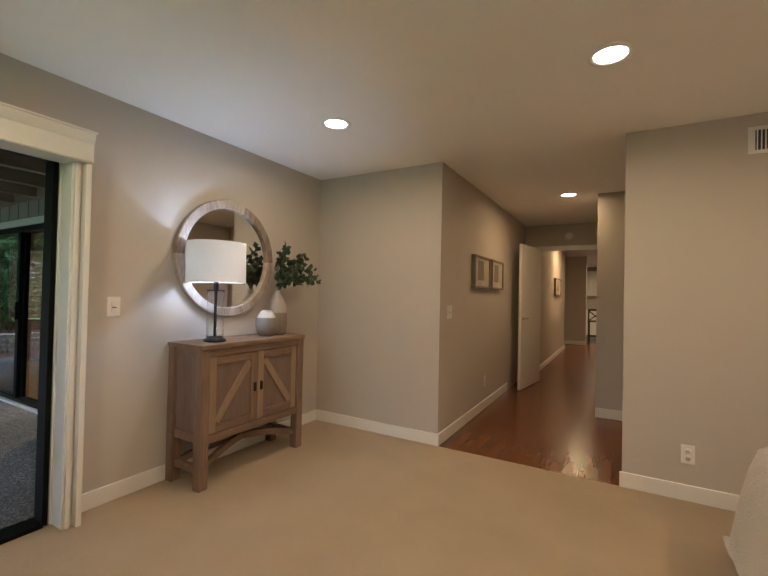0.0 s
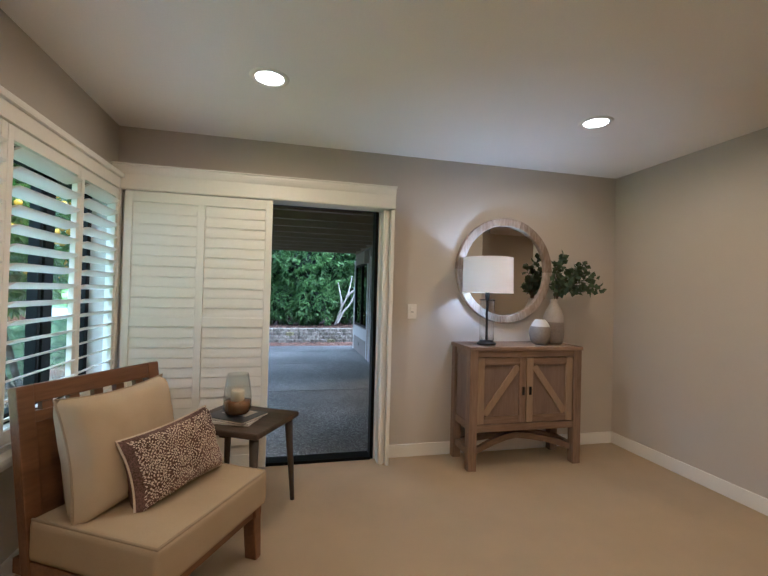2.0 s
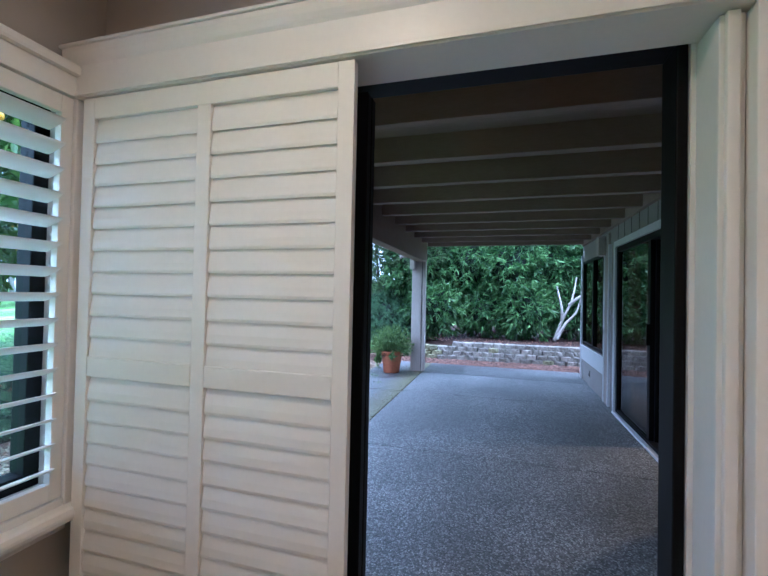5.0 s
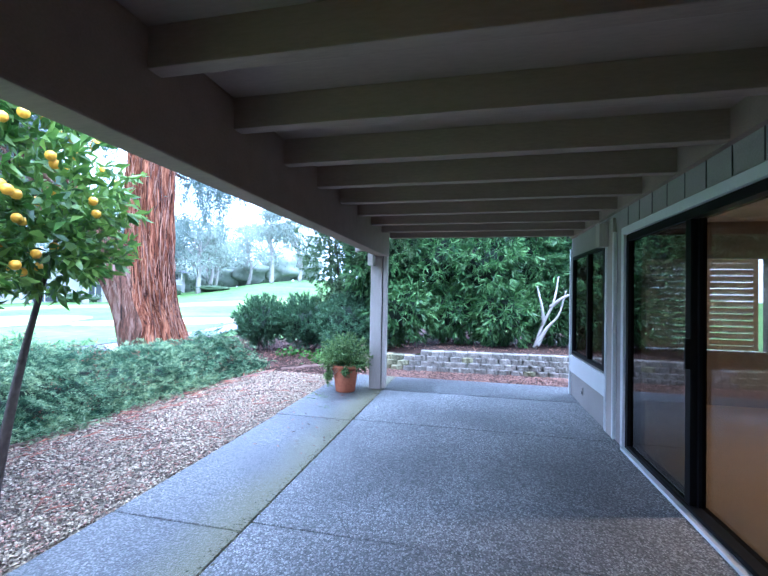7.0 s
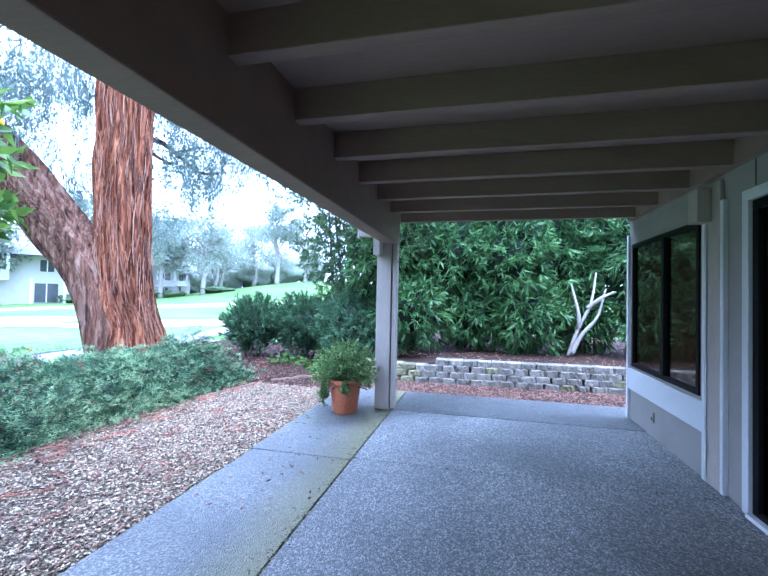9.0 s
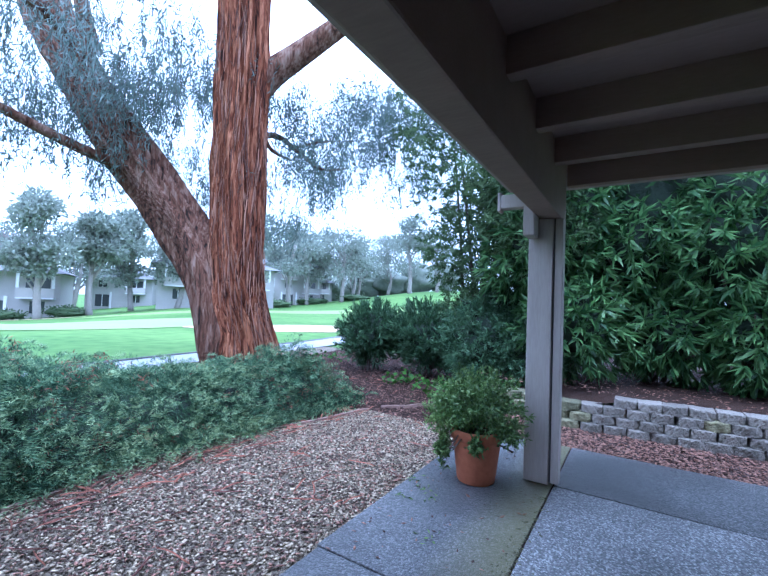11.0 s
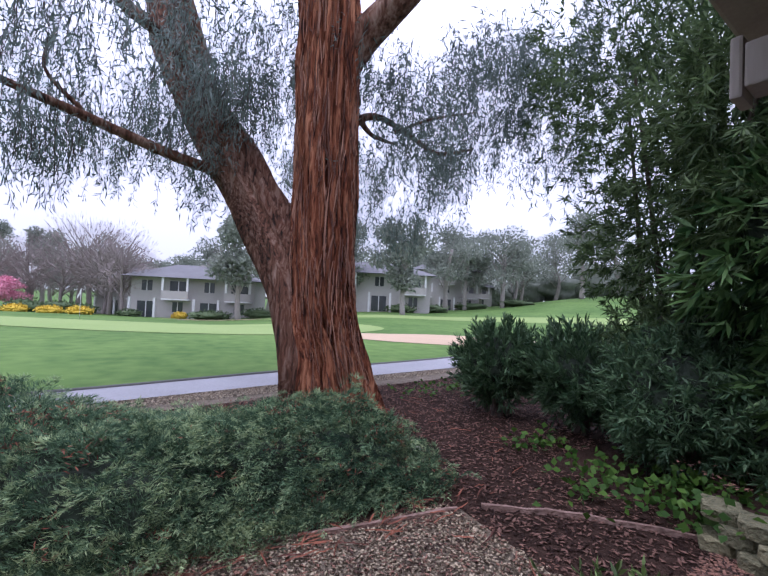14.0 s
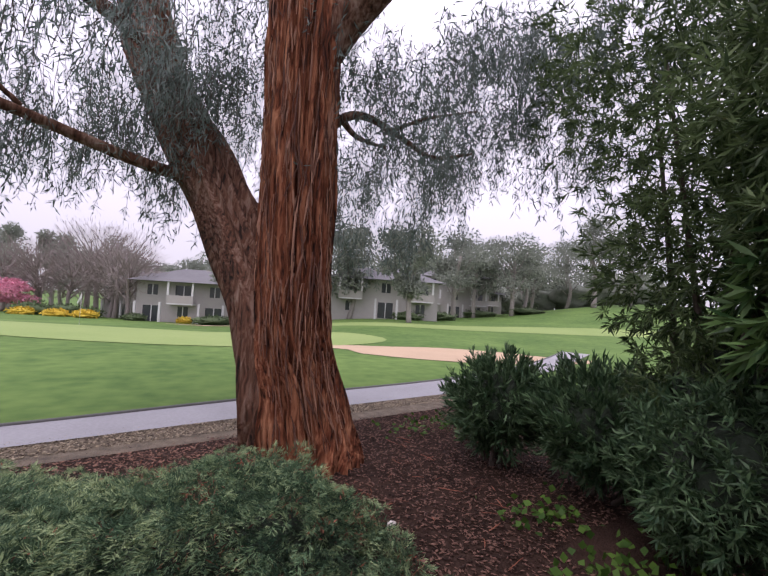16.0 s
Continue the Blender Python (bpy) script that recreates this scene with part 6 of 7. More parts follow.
# shed bark ribbons standing off the trunk
rv, rf = [], []
for i in range(950):
    a, z0, ln, w = rng.uniform(0, 6.28), rng.uniform(0.05, 5.6), rng.uniform(0.15, 0.8), rng.uniform(0.008, 0.030)
    b = len(rv)
    lift, skew = rng.uniform(0.0, 0.035), rng.normal(0, 0.12)
    for k in range(6):
        z = z0 + ln * k / 5
        base = min(bp, key=lambda q: abs(q.z - z))
        r = 0.405 + 0.19 * math.exp(-z / 0.55) - 0.004 * z + lift + 0.012 * math.sin(k * 1.7 + i)
        aa = a + 0.05 * math.sin(z * 4 + i) + skew * k / 5
        ww = w * (1 - 0.6 * abs(k / 2.5 - 1)) / r / 2
        for o in (-1, 0, 1):
            rr = r + (0.010 if o == 0 else 0)
            rv.append((base.x + rr * math.cos(aa + o * ww), base.y + rr * math.sin(aa + o * ww), z))
    for k in range(5):
        for o in range(2):
            rf.append((b + 3 * k + o, b + 3 * k + o + 1, b + 3 * k + o + 4, b + 3 * k + o + 3))
M_RIBBON = material("shed_bark_ribbon", (0.10, 0.04, 0.025), 0.9, 0.3, (20, 2), 0.4, stretch=(5, 5, 0.6), color2=(0.37, 0.19, 0.12), island=0.6)
raw("loose_bark", rv, rf, M_RIBBON, eu, "loose hanging strips of bark")["kind"] = "stuff"
# hanging leaf strands
hb, hd_, twv, twf = [], [], [], []
starts = []
for c, rads, cnt in (((-2.3, 0.3, 4.8), (2.6, 1.8, 1.2), 290), ((0.5, -1.0, 5.2), (0.6, 0.9, 0.9), 45), ((2.7, -1.2, 5.0), (2.5, 1.8, 1.2), 380), ((0.4, -1.5, 5.7), (1.6, 0.8, 0.7), 210), ((-2.0, 0.3, 5.5), (1.8, 1.1, 0.7), 300), ((-3.6, 0.9, 5.3), (1.3, 1.0, 0.8), 160), ((4.6, -1.0, 4.6), (1.6, 1.5, 0.9), 240), ((-3.8, 1.0, 4.9), (1.9, 1.7, 1.1), 210), ((-0.4, -2.6, 5.0), (4.2, 1.4, 1.2), 420), ((0.9, -1.7, 4.4), (0.6, 0.6, 0.8), 22), ((-2.3, -0.3, 4.5), (1.1, 0.6, 0.4), 90), ((-2.0, -2.0, 3.6), (1.6, 0.8, 0.5), 150), ((3.0, -2.4, 3.9), (2.0, 0.9, 0.5), 200)):
    nk = max(3, cnt // 26)
    knots = unit(rng.normal(size=(nk, 3))) * rng.uniform(0.1, 1, (nk, 1)) ** 0.4 * np.array(rads)
    d = knots[rng.integers(0, nk, cnt)] + rng.normal(0, 1, (cnt, 3)) * np.array((0.33, 0.33, 0.2))
    starts.append(np.array(c) + d)
starts = np.concatenate(starts)
for s in starts:
    ln = rng.uniform(0.3, 1.0)
    sway = rng.normal(0, 0.16, 2)
    kq = int(ln * 34)
    t = np.sort(rng.uniform(0.02, 1, kq))
    p = s[None] + np.stack([sway[0] * t ** 1.3 * ln, sway[1] * t ** 1.3 * ln, -ln * t], 1)
    hb.append(p + rng.normal(0, 0.035, p.shape))
    dd = rng.normal(0, 0.6, p.shape)
    dd[:, 2] -= 0.9
    hd_.append(dd)
    b = len(twv)
    for k in range(4):
        q = s + np.array([sway[0] * (k / 3) ** 1.3 * ln, sway[1] * (k / 3) ** 1.3 * ln, -ln * k / 3])
        twv += [(q[0] - 0.003, q[1], q[2]), (q[0] + 0.003, q[1] + 0.003, q[2])]
    twf += [(b + 2 * k, b + 2 * k + 1, b + 2 * k + 3, b + 2 * k + 2) for k in range(3)]
hb, hd_ = np.concatenate(hb), np.concatenate(hd_)
leaf_sheet("crown", hb, hd_, rng.uniform(0.09, 0.17, len(hb)), rng.uniform(0.013, 0.022, len(hb)), M_GUM, eu, "weeping grey-green narrow leaves", rng=rng)["kind"] = "stuff"
raw("twig_fringe", twv, twf, M_DARKBARK, eu, "thin hanging twigs")["kind"] = "stuff"


def shrub(name, x, y, z, blobs, leaf, per, mat, label, category, rng, stems=6, stem_r=0.03, inner=True, stem_h=1.0, droop=0.25, spread=0.9, shell=0.55, bark=None, run=0.12):
    """A many-stemmed shrub: bent stems and shoots with their leaves."""
    s = thing(name, x, y, z, label, category)
    allb, allw, al, aw = [], [], [], []
    for i in range(stems):
        c, r, _ = blobs[i % len(blobs)]
        a = rng.uniform(0, 6.28)
        tip = np.array(c) + np.array(r) * rng.normal(0, 0.35, 3)
        q = bend([(0.15 * math.cos(a) * stems / 6, 0.15 * math.sin(a) * stems / 6, -0.05), (tip[0] * 0.4 + 0.1 * math.cos(a), tip[1] * 0.4 + 0.1 * math.sin(a), tip[2] * 0.45), tuple(tip)], 6)
        tube("stem", q, taper(stem_r, stem_r * 0.3, len(q)), bark or M_DARKBARK, s, seg=8)
    for k, (c, r, cnt) in enumerate(blobs):
        tips, d = crown(rng, cnt, c, r, shell)
        d = d + np.array([0, 0, 0.25])
        b, w, l, wd = whorls(rng, tips, unit(d), per, leaf[0], leaf[1], spread, droop, run)
        allb.append(b), allw.append(w), al.append(l), aw.append(wd)
        # added solid lump, coloured dark in place of shade between the leaves
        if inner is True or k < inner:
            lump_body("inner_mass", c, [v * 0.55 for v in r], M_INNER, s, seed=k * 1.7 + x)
    leaf_sheet("crown", np.concatenate(allb), np.concatenate(allw), np.concatenate(al), np.concatenate(aw), mat, s, rng=rng)["kind"] = "stuff"
    return s


# hedge of tall narrow-leaved shrubs behind the block wall
rng = np.random.default_rng(31)
for i, (yy, xx, h) in enumerate(((-1.25, -12.0, 3.6), (-0.1, -12.5, 4.0), (0.9, -12.3, 3.9), (1.9, -12.9, 3.9), (3.1, -12.4, 3.8), (0.3, -13.9, 4.4), (2.4, -14.2, 4.4), (4.6, -13.0, 4.2), (-1.4, -13.6, 4.4))):
    bl = [((0.0, 0.0, h * 0.62), (0.95, 0.9, h * 0.40), 380), ((0.35, rng.uniform(-0.3, 0.3), 0.75), (0.75, 0.8, 0.72), 300), ((0.15, rng.uniform(-0.3, 0.3), 1.8), (1.0, 0.85, 0.9), 300)]
    if i > 4:
        bl = bl[:1]
    shrub("oleander_shrub", xx, yy, 0.32, bl, (0.215, 0.040), 10, M_OLEANDER, "tall dense green narrow-leaved shrub behind the block wall", "shrub", rng, stems=8, stem_r=0.03, droop=0.65, spread=0.62, run=0.05, shell=0.45)
# Last three crown blobs are added overhead to shade the bushes below.
shrub("willow_leaved_tree", *garden(-12.5, -3.0), 0.0, [((0.1, 0.3, 1.15), (0.85, 1.0, 0.9), 600), ((0.0, 0.1, 2.5), (1.15, 1.25, 1.15), 850), ((0.1, -0.1, 4.1), (1.35, 1.55, 1.4), 640), ((0.7, 0.9, 3.2), (0.9, 0.9, 1.5), 760), ((-0.3, -1.0, 4.9), (1.2, 1.3, 1.3), 330), ((0.0, 0.4, 6.0), (1.4, 1.6, 1.2), 480), ((0.6, 1.5, 4.2), (0.9, 0.8, 1.6), 420), ((1.0, 1.2, 2.4), (0.8, 0.9, 0.7), 380), ((1.2, 1.0, 3.3), (1.0, 1.0, 0.9), 360), ((1.0, 1.9, 4.4), (1.2, 1.2, 1.2), 420)], (0.125, 0.02), 15, M_WILLOW, "tall dark drooping narrow-leaved tree beside the path", "tree", rng, stems=9, stem_r=0.045, droop=0.45, inner=1, shell=0.3)
shrub("low_bush", *garden(-11.85, -4.95), 0.0, [((0.0, 0.0, 0.70), (0.74, 0.72, 0.66), 620)], (0.125, 0.024), 17, M_BUSH, "dense dark green bush beside the path", "bush", rng, stems=6, droop=-0.35, spread=0.5, run=0.2, shell=0.4)
shrub("low_bush", *garden(-12.25, -3.8), 0.0, [((0.0, 0.0, 0.72), (0.9, 0.88, 0.68), 720), ((-0.1, 0.55, 0.6), (0.7, 0.7, 0.6), 380)], (0.125, 0.024), 17, M_BUSH, "wide dark green bush beside the path", "bush", rng, stems=6, droop=-0.35, spread=0.5, run=0.2, shell=0.4)
shrub("low_bush", *garden(-12.75, -2.75), 0.0, [((0.0, 0.0, 0.6), (0.8, 0.7, 0.6), 700), ((0.35, 0.75, 0.5), (0.6, 0.6, 0.5), 420)], (0.10, 0.018), 15, M_BUSH, "dark green bush between path and block wall", "bush", rng, stems=5, droop=-0.2, spread=0.6)
shrub("low_bush", *garden(-11.75, -2.55), 0.0, [((0.0, 0.0, 0.72), (0.8, 0.8, 0.72), 800), ((0.1, 0.7, 0.6), (0.65, 0.7, 0.6), 500)], (0.10, 0.018), 15, M_BUSH, "dark green bush under the tall tree", "bush", rng, stems=5, droop=0.1, spread=0.8)
wt = thing("pale_trunk_tree", -11.7, 1.78, 0.34, "slender pale-barked leaning trunks among shrubs", "tree")
for q in ([(0, 0, 0), (0, 0.16, 0.5), (0, 0.36, 0.95), (-0.25, 0.50, 1.5)], [(0.02, 0.05, 0.05), (0.02, 0.22, 0.4), (0.0, 0.46, 0.7), (-0.1, 0.62, 1.2)], [(0, 0.16, 0.5), (0.05, 0.14, 0.8), (-0.1, 0.05, 1.3)], [(0, 0.3, 0.85), (0.08, 0.52, 1.05), (0.0, 0.75, 1.15)]):
    q = bend(q, 6)
    tube("trunk", q, taper(0.042, 0.014, len(q)), M_WHITEBARK, wt, seg=10, rough=0.06)

# citrus tree beside the bedroom window
rng = np.random.default_rng(41)
ct = shrub("citrus_tree", -4.72, -2.65, 0.0, [((0.0, 0.0, 2.2), (1.0, 0.95, 0.8), 400), ((0.3, 0.0, 2.95), (0.95, 0.9, 0.7), 320), ((-0.35, 0.15, 1.75), (0.6, 0.6, 0.5), 170), ((0.85, -0.1, 2.05), (0.75, 0.75, 0.8), 420), ((0.55, 0.25, 1.5), (0.6, 0.6, 0.5), 260), ((1.65, -0.1, 2.1), (0.95, 0.75, 0.85), 480), ((1.2, -0.1, 2.9), (1.0, 0.8, 0.6), 340)], (0.115, 0.045), 9, M_CITRUS, "green citrus tree full of ripe yellow-orange fruit", "tree", rng, stems=7, stem_r=0.04, droop=0.3, shell=0.4, inner=False)
fr, _ = crown(rng, 290, (0.85, 0.0, 2.25), (1.75, 1.0, 1.0), 0.7)
fm = lathe("fruit", [(0.001, -0.030), (0.017, -0.026), (0.028, -0.012), (0.030, 0.004), (0.025, 0.019), (0.012, 0.029), (0.001, 0.030)], M_ORANGE, ct, seg=14)
fm.location = fr[0]
for p in fr[1:]:
    f2 = new("fruit", fm.data)
    f2.parent = ct
    f2.location = p

# juniper bed
rng = np.random.default_rng(51)


def jun_top(x, y):
    e = min((y + 5.85) / 0.8, (-3.30 - y) / 0.38, (x + 9.5) / 0.6, (-2.2 - x) / 0.6)
    if e <= 0:
        return -0.1
    crest = 0.66 - 0.24 * max(0.0, -3.8 - y) * smooth(-6.4, -7.6, x) + 0.04 * smooth(-7.6, -6.6, x)
    return crest * min(1, e) ** 0.45 * (1 + 0.2 * noise.noise(Vector((x * 1.1, y * 1.1, 4))) + 0.26 * noise.noise(Vector((x * 2.6, y * 2.6, 7))) + 0.16 * noise.noise(Vector((x * 5.5, y * 5.5, 2)))) - 0.06


ju = thing("juniper_hedge", *garden(0, 0), 0.0, "low spreading blue-green juniper hedge beside the gravel", "hedge", rz=-4)
# added dark sheet under the sprays stands for the shade inside the hedge
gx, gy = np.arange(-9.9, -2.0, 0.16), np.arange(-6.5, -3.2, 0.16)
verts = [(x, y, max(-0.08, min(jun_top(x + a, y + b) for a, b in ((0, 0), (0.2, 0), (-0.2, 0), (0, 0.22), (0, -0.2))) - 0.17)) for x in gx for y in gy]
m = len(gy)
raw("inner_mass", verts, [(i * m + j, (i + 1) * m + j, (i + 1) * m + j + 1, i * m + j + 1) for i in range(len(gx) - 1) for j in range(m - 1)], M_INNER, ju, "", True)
N = 5000
px, py = rng.uniform(-9.6, -2.6, N), -3.32 - 2.58 * rng.uniform(0, 1, N) ** 1.5
tz = np.array([jun_top(a, b) for a, b in zip(px, py)])
ok = tz > 0.0
px, py, tz = px[ok], py[ok], tz[ok]
K = len(px)
# arching plumes: a bent main axis, side twigs both ways, short needles along them
lean = np.array([[1.6 * noise.noise(Vector((a * 0.8, b * 0.8, 1))) + 0.25, 1.6 * noise.noise(Vector((a * 0.8, b * 0.8, 9))) + (0.35 if b > -4.2 else 0.05), 0] for a, b in zip(px, py)])
sd_ = lean + np.stack([rng.normal(0, 0.35, K), rng.normal(0, 0.35, K), rng.uniform(0.3, 0.9, K)], 1)
sd_ = unit(sd_)
per = 105
depth = np.where(py > -3.75, rng.uniform(0.06, 0.6, K), rng.uniform(0.05, 0.2, K))
root = np.stack([px, py, np.maximum(0.0, tz - depth)], 1)
t = rng.uniform(0.05, 1, (K, per, 1))
reach = rng.uniform(0.2, 0.46, (K, 1, 1))
axis = sd_[:, None, :] * np.ones((K, per, 1))
axis[:, :, 2:3] -= 0.55 * t
flat = unit(np.cross(sd_, np.array([0.0, 0.0, 1.0]) + rng.normal(0, 0.3, (K, 3))))
fan = rng.uniform(-1, 1, (K, per, 1)) * 0.30 * (1.05 - t)
bb = root[:, None, :] + axis * reach * t + flat[:, None, :] * fan * reach
bb += rng.normal(0, 0.006, bb.shape)
ww = axis * 1.2 + flat[:, None, :] * np.sign(fan) * 0.7 + rng.normal(0, 0.32, (K, per, 3))
# outer needles take the paler colour, inner ones the darker, as light would fall
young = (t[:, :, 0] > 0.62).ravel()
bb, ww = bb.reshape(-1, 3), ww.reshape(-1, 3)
for nm, pick, mt, lab in (("sprays", ~young, M_JUNIPER, "older needles, darker blue-green to show inner shade"), ("young_growth", young, M_JUNIPER_TIP, "young tips, paler yellow-green to show light")):
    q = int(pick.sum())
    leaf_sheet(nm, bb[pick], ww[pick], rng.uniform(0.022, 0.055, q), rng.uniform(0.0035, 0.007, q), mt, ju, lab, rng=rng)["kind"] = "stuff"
# dead brown sprays here and there in the hedge
k = rng.choice(K, 210)
base = np.repeat(root[k] + np.array([0, 0, 0.10]), 24, 0) + rng.normal(0, 0.045, (210 * 24, 3))
leaf_sheet("dead_sprays", base, rng.normal(0, 1, base.shape), rng.uniform(0.03, 0.06, len(base)), 0.008, M_STRIP, ju, "brown withered sprays", rng=rng)["kind"] = "stuff"

# ivy patches
rng = np.random.default_rng(61)
for cx, cy, sx, sy, z, cnt in ((-10.9, -2.75, 0.6, 0.4, 0.0, 190), (-11.0, -2.1, 0.45, 0.35, 0.1, 300), (-11.2, -3.7, 0.4, 0.25, 0.0, 70), (-11.9, -6.3, 0.9, 0.3, 0.0, 120)):
    cx, cy = garden(cx, cy)
    iv = tagged(new("ivy_patch"), "bright green ivy leaves creeping over mulch", "ivy", "ivy patches")
    p = np.stack([cx + rng.normal(0, sx * 0.6, cnt), cy + rng.normal(0, sy * 0.6, cnt), z + rng.uniform(-0.01, 0.14, cnt)], 1)
    w = rng.normal(0, 1, (cnt, 3))
    w[:, 2] = rng.uniform(-0.1, 0.4, cnt)
    leaf_sheet("leaves", p, w, rng.uniform(0.05, 0.09, cnt), rng.uniform(0.05, 0.08, cnt), M_IVY, iv, rng=rng, fold=0.12)
    iv["kind"] = "stuff"

# potted plant
pot = thing("terracotta_pot", *garden(-8.34, -1.23), -0.004, "tapered terracotta pot on the patio slab", "pot")
lathe("body", [(0.001, 0.0), (0.132, 0.0), (0.138, 0.01), (0.176, 0.30), (0.177, 0.31)], M_TERRA, pot)
lathe("rim", [(0.177, 0.31), (0.194, 0.312), (0.199, 0.375), (0.191, 0.382), (0.178, 0.38), (0.172, 0.33)], M_TERRA, pot)
lathe("soil", [(0.001, 0.345), (0.174, 0.34)], M_MULCH, pot)
rng = np.random.default_rng(71)
shrub("potted_plant", *garden(-8.34, -1.23), 0.33, [((0.0, 0.0, 0.24), (0.36, 0.38, 0.27), 340), ((0.02, -0.16, 0.12), (0.30, 0.28, 0.18), 200), ((0.16, -0.20, -0.08), (0.05, 0.06, 0.20), 40), ((0.21, 0.06, -0.02), (0.06, 0.05, 0.10), 22), ((0.10, 0.24, 0.1), (0.16, 0.16, 0.16), 70)], (0.042, 0.014), 14, M_POTPLANT, "bushy trailing green plant in the terracotta pot", "plant", rng, stems=12, stem_r=0.006, inner=False, shell=0.3, spread=0.8, droop=0.1)

fs = tagged(new("fallen_sprigs"), "small green plant sprigs dropped on the damp slab", "sprig", kind="stuff")
base = np.concatenate([np.array((*garden(-8.34 + a, -1.23 + b), 0.004)) + rng.normal(0, 1, (9, 3)) * np.array((0.035, 0.03, 0.002)) for a, b in ((0.42, -0.22), (0.50, -0.12), (0.62, -0.24), (0.30, -0.34), (0.9, 0.1))])
way = rng.normal(0, 1, base.shape) * np.array((1, 1, 0.15))
leaf_sheet("leaves", base, way, rng.uniform(0.02, 0.05, len(base)), 0.012, M_POTPLANT, fs, rng=rng)

# ---- far side of the fairway ----
rng = np.random.default_rng(81)


def house(s, d, width, depth, storeys, label, turn=0.0, hip=True, gap=()):
    x, y = fair(s, d)
    z = height(x, y)
    h = thing("apartment_house", x, y, z, label, "house", rz=-33.8 + turn, group="houses across the fairway")
    hw, hd = width / 2, depth / 2
    ht = 2.55 * storeys
    # front wall faces +y of the house's own frame towards the fairway
    boxes("wall", [(-hw, hw, -hd, hd, -1.5, ht)], M_SIDING, h)
    bm = bmesh.new()
    o, r = 0.7, 1.9
    c = [bm.verts.new(v) for v in ((-hw - o, -hd - o, ht), (hw + o, -hd - o, ht), (hw + o, hd + o + 0.8, ht), (-hw - o, hd + o + 0.8, ht), (-hw + hd * 0.8, 0, ht + r), (hw - hd * 0.8, 0, ht + r))]
    for f in ((0, 1, 5, 4), (1, 2, 5), (2, 3, 4, 5), (3, 0, 4), (3, 2, 1, 0)):
        bm.faces.new([c[i] for i in f])
    part("roof", bm, M_ROOF, h)
    box("chimney", -0.6, 0.6, -0.5, 0.5, ht + 0.6, ht + 2.0, M_SIDING, h)
    for st_ in range(storeys):
        zf = 2.55 * st_
        nb = max(2, int(width / 3.6))
        for i in range(nb):
            cx = -hw + (i + 0.5) * width / nb
            wd = 2.0 if (i + st_) % 2 else 1.2
            w = new("window")
            w.parent = h
            box("pane", cx - wd / 2, cx + wd / 2, hd, hd + 0.03, zf + (0.1 if wd > 1.5 else 0.9), zf + 2.15, M_DARKPANE, w, bev=0)
            box("frame", cx - 0.05, cx + 0.05, hd + 0.03, hd + 0.06, zf + (0.1 if wd > 1.5 else 0.9), zf + 2.15, M_TRIM, w, bev=0)
            if wd > 1.5:
                b = new("balcony")
                b.parent = h
                if st_:
                    box("deck", cx - 1.5, cx + 1.5, hd + 0.06, hd + 1.3, zf - 0.15, zf, M_TRIM, b, bev=0)
                    box("parapet", cx - 1.5, cx + 1.5, hd + 1.2, hd + 1.3, zf, zf + 0.95, M_SIDING, b, bev=0)
                for xx in (-1.4, 1.4):
                    box("pillar", cx + xx - 0.12, cx + xx + 0.12, hd + 1.1, hd + 1.3, (zf + 0.95) if st_ else -1.0, zf + 2.6, M_TRIM, b, bev=0)
    return h


house(-23.0, 56, 14.5, 9, 2, "pale two-storey house with grey hip roof and balconies", 6)
house(-34.0, 62, 9, 8, 2, "pale two-storey house half hidden by bare trees", -8)
house(0.5, 60, 14, 9, 2, "pale two-storey house behind the big tree", 4)
house(14.5, 84, 13, 9, 3, "pale three-storey house far across the fairway", 0)
house(23.5, 100, 10, 8, 2, "small pale house far across the fairway", 0)
house(-14.5, 88, 10, 8, 2, "pale two-storey house half hidden by the big tree", 0)


